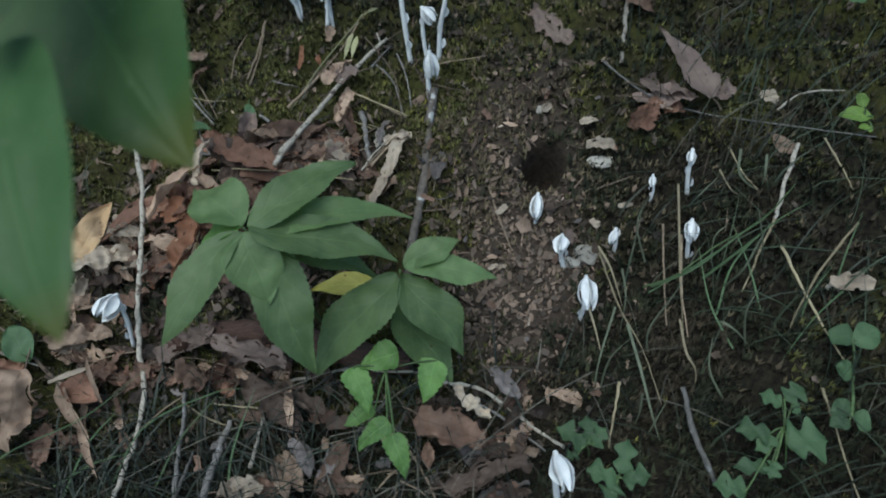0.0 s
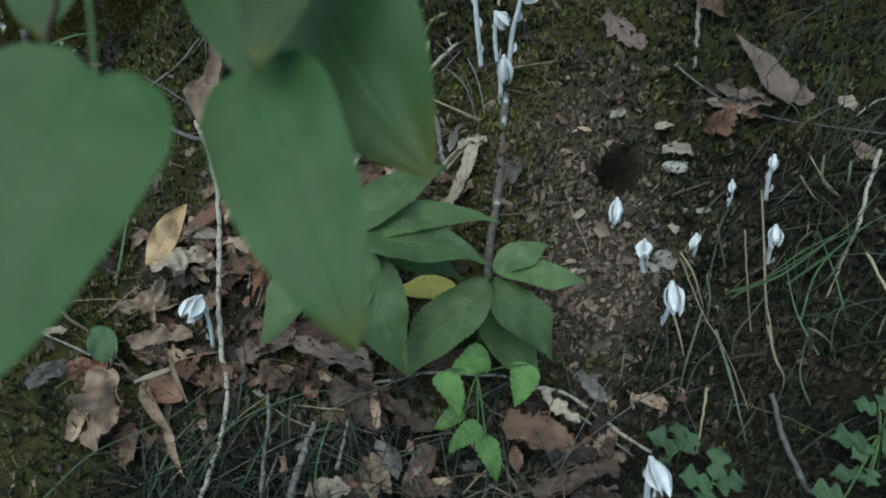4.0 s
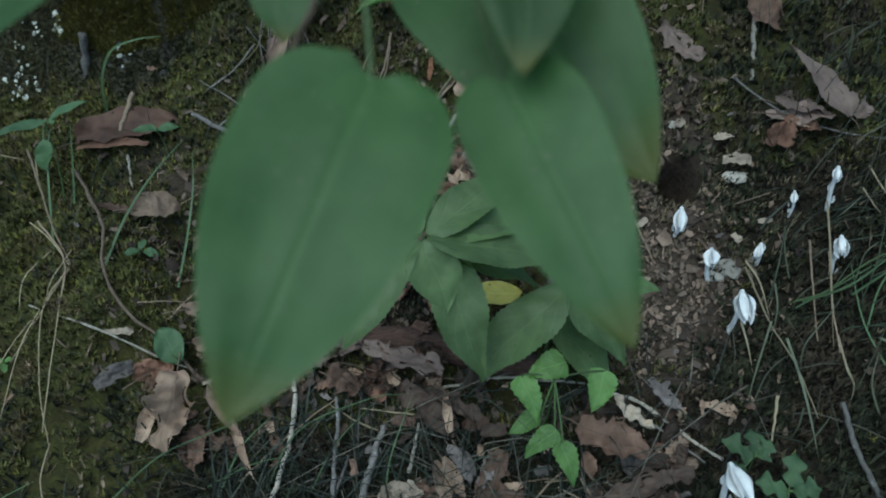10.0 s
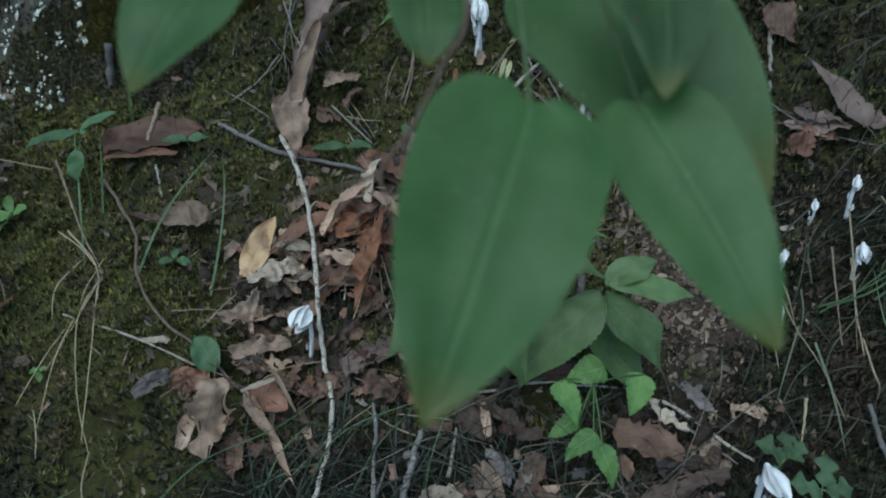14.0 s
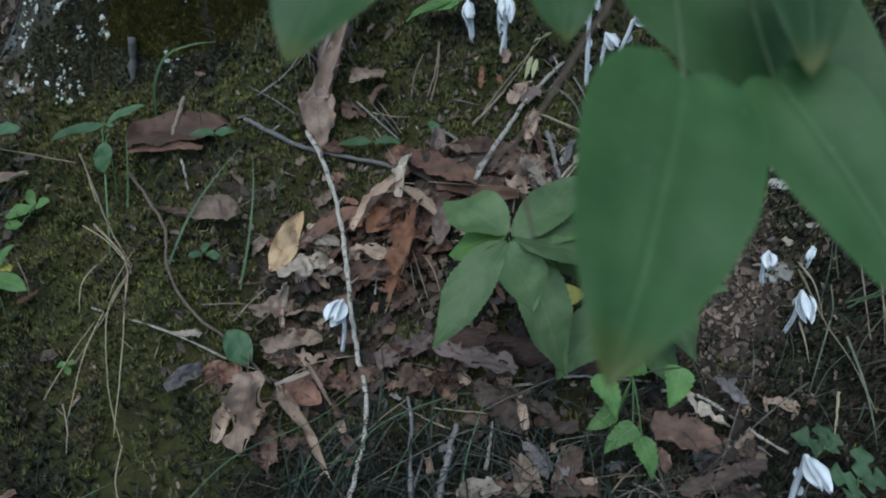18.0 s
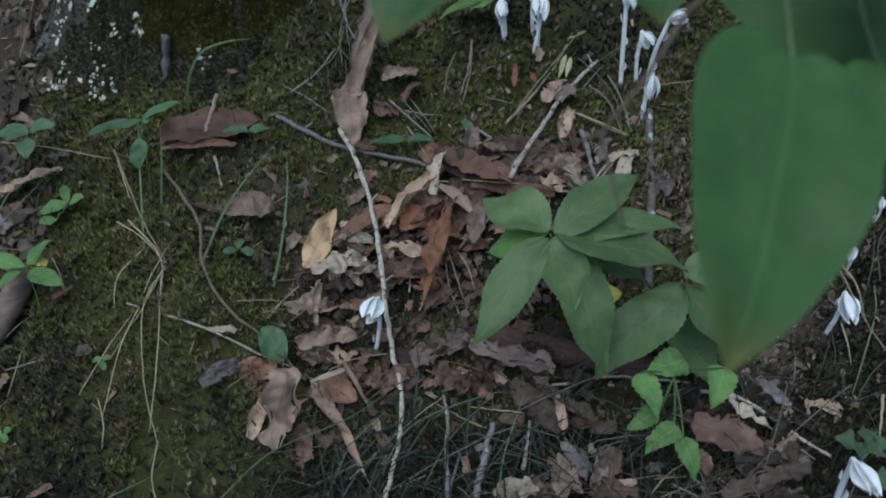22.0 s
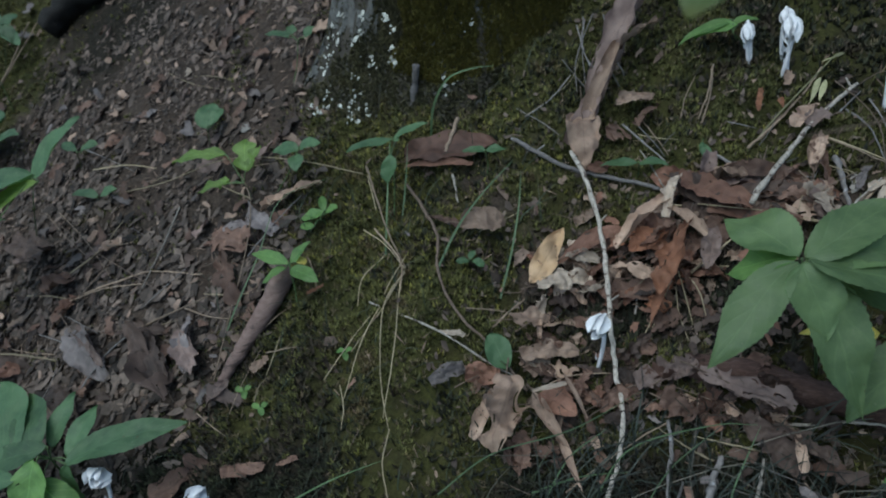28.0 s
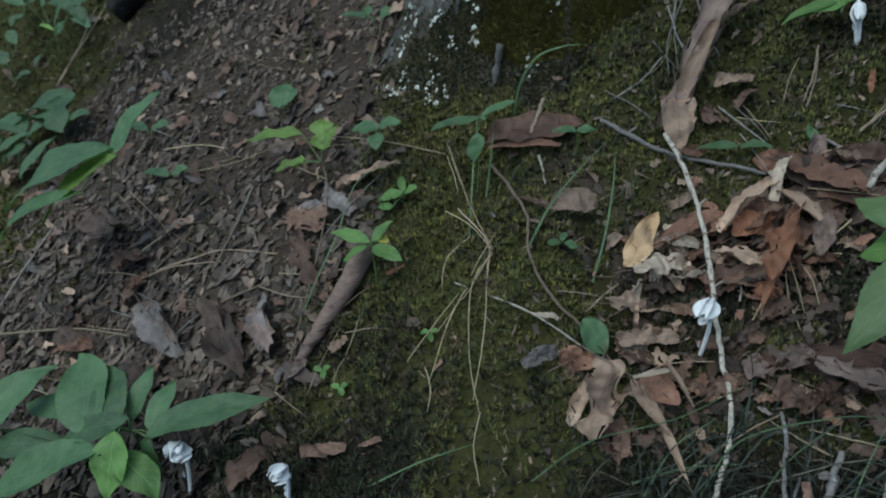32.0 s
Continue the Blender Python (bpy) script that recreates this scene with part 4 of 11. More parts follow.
strew(330, (-0.52, 0.48), (0.02, 0.9), lambda a, b: hump(a, b, -0.25, 0.66, 0.18, 0.11), 0.022, ("tan", "dark", "rust", "brown", "dark", "brown", "dark"), 65, 0.03)

# ---- tree at the head of the bank ----
def trunk_radius(z, a):
    r = (0.222 + 0.14 * math.exp(-max(-0.05, z) / 0.12)) * (1 - 0.035 * max(0.0, z - 0.5))
    return r * (1 + 0.05 * math.sin(3 * a + 0.6) + 0.03 * math.sin(7 * a) + 0.06 * math.exp(-max(0, z) / 0.1) * math.sin(5 * a + 1.0))


def bark_radius(z, a):
    """The trunk's radius with the fine relief of its bark."""
    return trunk_radius(z, a) + 0.006 * noise.noise(Vector((math.cos(a) * 6, math.sin(a) * 6, z * 3))) + 0.004 * noise.noise(Vector((math.cos(a) * 25, math.sin(a) * 25, z * 8)))


def tree():
    cx, cy = -0.667, 1.25
    thing = root("tree", (cx, cy, 0.1), "mossy tree trunk with pale lichen on grey bark", "tree")
    verts, faces = [], []
    zs = [-0.12 + 0.012 * i for i in range(45)] + [0.44 + 0.25 * i for i in range(28)]
    n = 72
    for z in zs:
        for j in range(n):
            a = 2 * math.pi * j / n
            r = bark_radius(z, a)
            verts.append((cx + math.cos(a) * r, cy + math.sin(a) * r + 0.02 * z, z))
    for i in range(len(zs) - 1):
        for j in range(n):
            faces.append((i * n + j, i * n + (j + 1) % n, (i + 1) * n + (j + 1) % n, (i + 1) * n + j))
    faces.append(tuple((len(zs) - 1) * n + j for j in range(n)))
    part("trunk", verts, faces, TRUNK, thing)
    rl = random.Random(3)
    ends = []
    for k in range(9):
        a, z = k * 2.4, 3.6 + 0.4 * k
        s0 = Vector((cx, cy + 0.02 * z, z))
        d = Vector((math.cos(a), math.sin(a), 0.45 + 0.1 * rl.random()))
        line = glide([s0, s0 + d * 0.7, s0 + d * 1.5 + Vector((0, 0, 0.25))], 5)
        lv, lf = tube(line, list(np.linspace(0.06, 0.015, len(line))), 10, 0.08, k)
        part("limb", lv, lf, TRUNK, thing)
        ends += [line[6], line[9], line[-1]]
    ends.append(Vector((cx, cy + 0.15, 7.3)))
    rc = np.random.RandomState(4)
    c = np.array([tuple(e) for e in ends])[rc.randint(0, len(ends), 5200)] + rc.normal(0, 0.34, (5200, 3))
    ang, tip = rc.uniform(0, 6.2832, 5200), rc.uniform(-0.5, 0.3, 5200)
    d = np.stack([np.cos(ang), np.sin(ang), tip], -1) * 0.07
    w = np.stack([-np.sin(ang), np.cos(ang), 0.2 * np.cos(ang)], -1) * 0.028
    lv = np.stack([c, c + d * 0.5 + w, c + d, c + d * 0.5 - w], 1).reshape(-1, 3)
    crown = big_mesh("crown", lv, np.arange(len(lv)).reshape(-1, 4), GRASS, "stuff")
    crown.parent, crown.matrix_parent_inverse = thing, Matrix.Translation((cx, cy, 0.1)).inverted()
    rs = np.random.RandomState(5)
    m = 170000
    a, z = rs.uniform(3.4, 7.0, m), rs.uniform(-0.1, 0.55, m)
    edge = 4.12 + 0.2 * np.clip((z - 0.1) / 0.1, 0, 1) + 0.1 * value_noise(a, z, 0.09, 2) + 0.1 * value_noise(a * 0.15, z, 0.02, 3) - 0.25 * np.exp(-np.maximum(0, z - 0.02) / 0.03)
    # darker, greyer moss low down and towards the bare side
    drab = (a < 4.55 + 0.3 * value_noise(a * 0.2, z, 0.05, 1)) | (z < 0.085 + 0.06 * value_noise(a * 0.2, z, 0.04, 4))
    for name, keep, size, material in (("moss_coat", (a > edge) & ~drab, 0.0075, TRUNK_MOSS), ("damp_moss", (a > edge) & drab & (rs.rand(m) < 0.8), 0.006, DRAB_MOSS), ("stray_moss", (a <= edge) & (rs.rand(m) < 0.07), 0.006, DRAB_MOSS)):
        r = np.array([bark_radius(zz, aa) for zz, aa in zip(z[keep], a[keep])])
        x, y = cx + np.cos(a[keep]) * r, cy + np.sin(a[keep]) * r + 0.02 * z[keep]
        v, f = sprigs(x, y, z[keep], rs, size)
        coat = big_mesh(name, v, f, material, "stuff")
        coat.parent, coat.matrix_parent_inverse = thing, Matrix.Translation((cx, cy, 0.1)).inverted()
    # a grey-white crust over the bare bark of one side
    na, nz = 56, 190
    A, Z = np.meshgrid(np.linspace(3.5, 4.4, na), np.linspace(0.04, 1.2, nz))
    keep = value_noise(A * 0.23, Z, 0.03, 1) * 1.3 + 1.0 * value_noise(A * 0.23, Z * 0.6, 0.012, 2) + 0.3 - 0.9 * np.clip((A - 4.2) / 0.3, 0, 1) - 1.6 * np.clip((0.145 - Z) / 0.05, 0, 1) * np.clip((A - 3.92) / 0.12, 0, 1) > 0.12
    rr = np.vectorize(bark_radius)(Z, A) + 0.002 + 0.003 * value_noise(A * 0.23, Z, 0.01, 3)
    cv = np.stack([cx + np.cos(A) * rr, cy + np.sin(A) * rr + 0.02 * Z, Z], -1).reshape(-1, 3)
    ci = np.arange(na * nz).reshape(nz, na)
    cf = np.stack([ci[:-1, :-1], ci[:-1, 1:], ci[1:, 1:], ci[1:, :-1]], -1)[keep[:-1, :-1]]
    crust = big_mesh("lichen_crust", cv, cf.reshape(-1, 4), CRUST, "stuff")
    crust.parent, crust.matrix_parent_inverse = thing, Matrix.Translation((cx, cy, 0.1)).inverted()
    # pale lichen crusts in loose clusters, thickest up the side of the trunk
    rnd = random.Random(8)
    spots = [(4.13, 0.022), (4.08, 0.012), (4.13, 0.004), (4.36, 0.002), (4.4, 0.023), (4.31, 0.026), (4.28, 0.04), (4.53, 0.105), (4.34, 0.091), (4.32, 0.103), (4.0, 0.068), (3.96, 0.088), (3.93, 0.134), (3.98, 0.154), (4.4, 0.166)]
    spots += [(4.47, 0.157), (4.21, 0.16), (4.22, 0.136), (4.18, 0.12), (4.5, 0.117), (4.23, 0.074), (4.25, 0.032), (4.1, 0.045), (4.81, 0.073), (4.85, 0.082), (4.95, 0.158), (4.0, 0.119), (3.96, 0.076), (3.97, 0.1), (3.94, 0.115)]
    for k in range(160):
        a, z = spots[k % len(spots)]
        a, z = a + rnd.gauss(0, 0.022), z + rnd.gauss(0, 0.005)
        size = 0.0046 * rnd.uniform(0.5, 1.1) if k < 30 and a < 4.7 else 0.0012 + 0.003 * rnd.random() ** 2
        r = bark_radius(z, a) + 0.003
        c = Vector((cx + math.cos(a) * r, cy + math.sin(a) * r + 0.02 * z, z))
        c.z = max(c.z, float(ground_z(c.x, c.y)) + 0.006)
        nrm = Vector((math.cos(a), math.sin(a), 0.5)).normalized()
        s, t = nrm.orthogonal().normalized(), nrm.cross(nrm.orthogonal()).normalized()
        ring = [c + (s * math.cos(q * 0.785) * 1.3 + t * math.sin(q * 0.785)) * size * rnd.uniform(0.4, 1.35) for q in range(8)]
        vv = [c + nrm * 0.0025, *ring]
        part("lichen_spot", vv, [(0, q + 1, (q + 1) % 8 + 1) for q in range(8)], LICHEN, thing)


tree()


def stone(x, y, rx, ry, rz):
    """A small flat angular stone lying in the crumbs."""
    COUNT[0] += 1
    rnd = random.Random(COUNT[0])
    bm = bmesh.new()
    bmesh.ops.create_icosphere(bm, subdivisions=2, radius=1)
    up = normal_at(x, y)
    q = up.to_track_quat("Z", "Y").to_matrix()
    c = on(x, y, rz * 0.4)
    off = Vector((COUNT[0] * 3.1, 0, 0))
    turn = rnd.uniform(-0.5, 0.5)
    for vert in bm.verts:
        p = vert.co * (1 + 0.45 * noise.noise(vert.co * 1.3 + off))
        p = Matrix.Rotation(turn, 3, "Z") @ Vector((p.x * rx, p.y * ry, max(-0.6, min(0.75, p.z)) * rz))
        vert.co = c + q @ p
    me = bpy.data.meshes.new("stone")
    bm.to_mesh(me)
    bm.free()
    me.materials.append(WOOD["stone"])
    tagged(new("stone", me), "small flat pale beige stone on soil", "stone", "small stones")


# ---- foreground plant with heart-shaped leaves ----
def tall_plant():
    foot = on(-0.62, -0.3)
    plant = root("tall_plant", foot, "arching plant with broad heart-shaped green leaves", "plant")
    crown = Vector((-0.2, 0.29, 0.53))
    stalk_to([foot, (-0.64, -0.24, 0.35), (-0.54, -0.08, 0.68), (-0.35, 0.12, 0.68), crown], 0.0026, 0.0014, WOOD["green"], plant)
    stalk_to([crown, (-0.2, 0.25, 0.48), (-0.1995, 0.2167, 0.4308), (-0.2064, 0.2139, 0.4148), (-0.2184, 0.2080, 0.3912), (-0.2298, 0.2028, 0.3747), (-0.2275, 0.1971, 0.3660), (-0.2251, 0.1921, 0.3591), (-0.2208, 0.1821, 0.3466)], 0.0014, 0.0005, WOOD["brown"], plant)
    stalk_to([(-0.2298, 0.2028, 0.3747), (-0.2383, 0.2026, 0.3706), (-0.2497, 0.2028, 0.3668), (-0.2625, 0.2026, 0.3631)], 0.0009, 0.0004, WOOD["brown"], plant)
    for base, tip, width, up in (
            ((-0.1797, 0.1837, 0.4138), (-0.2115, 0.099, 0.3585), 0.0625, (0.1, -0.7, 0.75)),
            ((-0.139, 0.203, 0.405), (-0.1022, 0.128, 0.359), 0.044, (-0.1, -0.65, 0.75)),
            ((-0.1571, 0.2925, 0.4275), (-0.0835, 0.1968, 0.3696), 0.079, (-0.1, -0.7, 0.68)),
            ((-0.1312, 0.2468, 0.4515), (-0.1338, 0.1895, 0.4125), 0.037, (0.0, -0.6, 0.8)),
            ((-0.2853, 0.2396, 0.4446), (-0.31, 0.19, 0.411), 0.046, (-0.2, -0.6, 0.8)),
            ((-0.2141, 0.2498, 0.4324), (-0.2132, 0.217, 0.41), 0.031, (0.1, -0.6, 0.8))):
        green_leaf(plant, base, tip, width, "heart", BIG_LEAF, Vector(up), 0.22, 0.05, 0.03, crown, 0.05, 36, 24)


tall_plant()

# ---- whorled plants ----
plant = root("green_plant", on(-0.1298, 0.5418), "pale green plant with a whorl of lance-shaped leaves", "plant")
hub = Vector((-0.1807, 0.4998, 0.1059))
stalk_to([(-0.1298, 0.5418, -0.0677), (-0.1514, 0.5193, 0.0241), hub], 0.0018, 0.0013, WOOD["green"], plant)
green_leaf(plant, (-0.1834, 0.5027, 0.1056), (-0.2418, 0.5664, 0.0989), 0.0580, "ovate", LANCE_LEAF, rows=40, teeth=0.05)
green_leaf(plant, (-0.1776, 0.5023, 0.1064), (-0.0843, 0.5766, 0.1241), 0.0500, "ovate", LANCE_LEAF, rows=40, teeth=0.05)
green_leaf(plant, (-0.1775, 0.5003, 0.1035), (-0.0673, 0.5184, 0.0222), 0.0420, "ovate", LANCE_LEAF, rows=40, teeth=0.05)
green_leaf(plant, (-0.1770, 0.5011, 0.1052), (-0.0291, 0.5527, 0.0787), 0.0360, "ovate", LANCE_LEAF, rows=40, teeth=0.05)
green_leaf(plant, (-0.1769, 0.4997, 0.1048), (-0.0426, 0.4969, 0.0659), 0.0500, "ovate", LANCE_LEAF, rows=40, teeth=0.05)
green_leaf(plant, (-0.1837, 0.5011, 0.1035), (-0.2358, 0.5240, 0.0627), 0.0460, "ovate", TOOTH_LEAF, rows=40, teeth=0.05)
green_leaf(plant, (-0.1829, 0.4975, 0.1034), (-0.2517, 0.4265, 0.0276), 0.0460, "ovate", LANCE_LEAF, rows=40, teeth=0.05)
green_leaf(plant, (-0.1795, 0.4973, 0.1030), (-0.1574, 0.4531, 0.0520), 0.0540, "ovate", LANCE_LEAF, rows=40, teeth=0.05)
green_leaf(plant, (-0.1791, 0.4980, 0.1027), (-0.1193, 0.4321, -0.0148), 0.0560, "ovate", LANCE_LEAF, rows=40, teeth=0.05)
plant = root("green_plant", on(-0.0496, 0.518), "green plant with a whorl of lance-shaped leaves, one yellowing", "plant")
stalk_to([(-0.0496, 0.518, -0.069), (-0.0442, 0.5139, -0.0113), (-0.0413, 0.5045, 0.0507)], 0.0018, 0.0012, WOOD["green"], plant)
green_leaf(plant, (-0.0378, 0.5061, 0.0517), (0.0163, 0.5309, 0.0666), 0.0340, "ovate", LANCE_LEAF, rows=40, teeth=0.05)
green_leaf(plant, (-0.0374, 0.5044, 0.0503), (0.0535, 0.5034, 0.0405), 0.0340, "ovate", LANCE_LEAF, rows=40, teeth=0.05)
green_leaf(plant, (-0.0390, 0.5026, 0.0480), (0.0195, 0.4554, -0.0185), 0.0500, "ovate", LANCE_LEAF, rows=40, teeth=0.05)
green_leaf(plant, (-0.0438, 0.5028, 0.0480), (-0.1215, 0.4500, -0.0395), 0.0600, "ovate", LANCE_LEAF, rows=40, teeth=0.05)
green_leaf(plant, (-0.0471, 0.5051, 0.0001), (0.0085, 0.4542, -0.0558), 0.0500, "ovate", LANCE_LEAF, rows=40, teeth=0.05)
green_leaf(plant, (-0.0724, 0.5748, -0.0329), (-0.1464, 0.5727, -0.0437), 0.0330, "ovate", YELLOW_LEAF, stalk=(-0.0442, 0.5139, -0.0113), label="yellowed leaf")
plant = root("seedling", on(-0.0596, 0.4357), "young seedling with toothed bright green leaves", "seedling")
stalk_to([(-0.0596, 0.4357, -0.1072), (-0.0536, 0.4334, -0.0579), (-0.0536, 0.4311, -0.0086)], 0.0012, 0.0009, WOOD["green"], plant)
green_leaf(plant, (-0.0422, 0.4453, -0.0009), (-0.0797, 0.4365, -0.0151), 0.0342, "tooth", TOOTH_LEAF, stalk=(-0.0536, 0.4311, -0.0086))
green_leaf(plant, (-0.0833, 0.4368, -0.0114), (-0.0694, 0.4047, -0.0421), 0.0276, "tooth", TOOTH_LEAF, stalk=(-0.0536, 0.4311, -0.0086))
green_leaf(plant, (-0.0035, 0.4351, -0.0011), (-0.0192, 0.4083, -0.0296), 0.0305, "tooth", TOOTH_LEAF, stalk=(-0.0536, 0.4311, -0.0086))
green_leaf(plant, (-0.0649, 0.415, -0.047), (-0.095, 0.4077, -0.0638), 0.0227, "tooth", TOOTH_LEAF, stalk=(-0.0536, 0.4311, -0.0086))
green_leaf(plant, (-0.0525, 0.403, -0.0457), (-0.0792, 0.385, -0.072), 0.0244, "tooth", TOOTH_LEAF, stalk=(-0.0536, 0.4311, -0.0086))
green_leaf(plant, (-0.0453, 0.3901, -0.0506), (-0.0347, 0.3616, -0.082), 0.0241, "tooth", TOOTH_LEAF, stalk=(-0.0536, 0.4311, -0.0086))

# ---- low plants on the bank ----
plant = root("low_plant", on(0.1419, 0.3938), "dark green low plant with three-lobed leaves", "plant", "low plants on the bank")
stalk_to([(0.1419, 0.3938, -0.1032), (0.1395, 0.3904, -0.0811), (0.1331, 0.383, -0.059)], 0.001, 0.0007, WOOD["green"], plant)
green_leaf(plant, (0.1331, 0.383, -0.059), (0.1071, 0.3987, -0.0548), 0.0264, "lobed", SHADE_LEAF, stalk=(0.1331, 0.383, -0.059))
green_leaf(plant, (0.136, 0.3852, -0.0577), (0.1358, 0.4077, -0.0477), 0.0212, "lobed", SHADE_LEAF, stalk=(0.1331, 0.383, -0.059))
green_leaf(plant, (0.1383, 0.3827, -0.0585), (0.1528, 0.3961, -0.051), 0.0211, "lobed", SHADE_LEAF, stalk=(0.1331, 0.383, -0.059))
green_leaf(plant, (0.1247, 0.3764, -0.0628), (0.1142, 0.3737, -0.0651), 0.0136, "lobed", SHADE_LEAF, stalk=(0.1331, 0.383, -0.059))
plant = root("low_plant", on(0.1679, 0.3637), "dark green low plant with three-lobed leaves", "plant", "low plants on the bank")
stalk_to([(0.1679, 0.3637, -0.1137), (0.1648, 0.3609, -0.0914), (0.1577, 0.3541, -0.0691)], 0.001, 0.0007, WOOD["green"], plant)
green_leaf(plant, (0.1577, 0.3541, -0.0691), (0.1309, 0.3623, -0.0684), 0.0283, "lobed", SHADE_LEAF, stalk=(0.1577, 0.3541, -0.0691))
green_leaf(plant, (0.1608, 0.3584, -0.0668), (0.1721, 0.3856, -0.0538), 0.0259, "lobed", SHADE_LEAF, stalk=(0.1577, 0.3541, -0.0691))
green_leaf(plant, (0.1627, 0.3538, -0.0687), (0.1879, 0.3548, -0.0655), 0.0256, "lobed", SHADE_LEAF, stalk=(0.1577, 0.3541, -0.0691))
green_leaf(plant, (0.1572, 0.3496, -0.0711), (0.1458, 0.3391, -0.077), 0.0254, "lobed", SHADE_LEAF, stalk=(0.1577, 0.3541, -0.0691))
plant = root("low_plant", on(0.3262, 0.3797), "leafy low plant with rounded dark green leaves", "plant", "low plants on the bank")
stalk_to([(0.3262, 0.3797, -0.0901), (0.3188, 0.3829, -0.0605), (0.3074, 0.3822, -0.031)], 0.001, 0.0007, WOOD["green"], plant)
green_leaf(plant, (0.3093, 0.4008, -0.0224), (0.2916, 0.4113, -0.0196), 0.0234, "lobed", SHADE_LEAF, stalk=(0.3074, 0.3822, -0.031))
green_leaf(plant, (0.3128, 0.4053, -0.02), (0.3325, 0.4137, -0.0141), 0.027, "lobed", SHADE_LEAF, stalk=(0.3074, 0.3822, -0.031))
green_leaf(plant, (0.3197, 0.4025, -0.0205), (0.3218, 0.3906, -0.0256), 0.0113, "lobed", SHADE_LEAF, stalk=(0.3074, 0.3822, -0.031))
green_leaf(plant, (0.2941, 0.3782, -0.0339), (0.2652, 0.3821, -0.0353), 0.0281, "lobed", SHADE_LEAF, stalk=(0.3074, 0.3822, -0.031))
green_leaf(plant, (0.298, 0.3735, -0.0358), (0.2789, 0.3654, -0.0413), 0.0203, "lobed", SHADE_LEAF, stalk=(0.3074, 0.3822, -0.031))
green_leaf(plant, (0.3066, 0.3685, -0.0371), (0.3413, 0.3712, -0.0322), 0.0505, "lobed", SHADE_LEAF, stalk=(0.3074, 0.3822, -0.031))
green_leaf(plant, (0.288, 0.3516, -0.0465), (0.2568, 0.3532, -0.0491), 0.02, "lobed", SHADE_LEAF, stalk=(0.3074, 0.3822, -0.031))
green_leaf(plant, (0.2938, 0.3557, -0.044), (0.286, 0.3429, -0.0505), 0.0199, "lobed", SHADE_LEAF, stalk=(0.3074, 0.3822, -0.031))
green_leaf(plant, (0.2651, 0.3353, -0.0561), (0.2374, 0.341, -0.0566), 0.0298, "lobed", SHADE_LEAF, stalk=(0.3074, 0.3822, -0.031))
plant = root("low_plant", on(0.3968, 0.4098), "leafy low plant with rounded dark green leaves", "plant", "low plants on the bank")
stalk_to([(0.3968, 0.4098, -0.069), (0.3909, 0.4177, -0.0423), (0.3811, 0.4216, -0.0155)], 0.001, 0.0007, WOOD["green"], plant)
green_leaf(plant, (0.3906, 0.4559, 0.0011), (0.3703, 0.4676, 0.0042), 0.0271, "oval", SHADE_LEAF, stalk=(0.3811, 0.4216, -0.0155))
green_leaf(plant, (0.3906, 0.4559, 0.0011), (0.4163, 0.4645, 0.0078), 0.027, "oval", SHADE_LEAF, stalk=(0.3811, 0.4216, -0.0155))
green_leaf(plant, (0.3824, 0.4264, -0.0132), (0.37, 0.4371, -0.0097), 0.0239, "oval", SHADE_LEAF, stalk=(0.3811, 0.4216, -0.0155))
green_leaf(plant, (0.3757, 0.4026, -0.0245), (0.3542, 0.3967, -0.0294), 0.0182, "oval", SHADE_LEAF, stalk=(0.3811, 0.4216, -0.0155))
green_leaf(plant, (0.3731, 0.3933, -0.029), (0.3876, 0.3833, -0.0321), 0.0206, "oval", SHADE_LEAF, stalk=(0.3811, 0.4216, -0.0155))
green_leaf(plant, (0.3694, 0.3888, -0.0314), (0.3517, 0.3875, -0.0339), 0.0154, "oval", SHADE_LEAF, stalk=(0.3811, 0.4216, -0.0155))
plant = root("low_plant", on(0.4869, 0.7058), "pale green small plant with oval leaves", "plant", "low plants on the bank")
stalk_to([(0.4869, 0.7058, 0.0782), (0.4823, 0.7047, 0.0911), (0.4736, 0.6997, 0.1039)], 0.001, 0.0007, WOOD["green"], plant)
green_leaf(plant, (0.4831, 0.7008, 0.1055), (0.4477, 0.7058, 0.1039), 0.0243, "oval", LIME_LEAF, stalk=(0.4736, 0.6997, 0.1039))
green_leaf(plant, (0.4772, 0.7131, 0.1108), (0.4746, 0.7309, 0.1191), 0.0168, "oval", LIME_LEAF, stalk=(0.4736, 0.6997, 0.1039))
green_leaf(plant, (0.4789, 0.6855, 0.0977), (0.465, 0.6903, 0.0984), 0.0126, "oval", LIME_LEAF, stalk=(0.4736, 0.6997, 0.1039))
plant = root("low_plant", on(0.5054, 0.8774), "dark green plant with broad leaves", "plant", "low plants on the bank")
stalk_to([(0.5054, 0.8774, 0.1647), (0.4944, 0.8645, 0.1807), (0.4795, 0.8476, 0.1967)], 0.001, 0.0007, WOOD["green"], plant)
green_leaf(plant, (0.4678, 0.853, 0.1981), (0.441, 0.8366, 0.187), 0.0272, "oval", LOW_LEAF, stalk=(0.4795, 0.8476, 0.1967))
green_leaf(plant, (0.4786, 0.8438, 0.1947), (0.4997, 0.8255, 0.188), 0.0337, "oval", LOW_LEAF, stalk=(0.4795, 0.8476, 0.1967))
plant = root("low_plant", on(-0.7742, 0.5993), "small seedling with four oval leaves, one yellow", "plant", "low plants on the bank")
stalk_to([(-0.7742, 0.5993, -0.1347), (-0.7747, 0.6109, -0.0958), (-0.7793, 0.6186, -0.057)], 0.001, 0.0007, WOOD["green"], plant)
green_leaf(plant, (-0.7799, 0.6203, -0.0564), (-0.8536, 0.6446, -0.0646), 0.0237, "lance", TOOTH_LEAF, stalk=(-0.7793, 0.6186, -0.057))
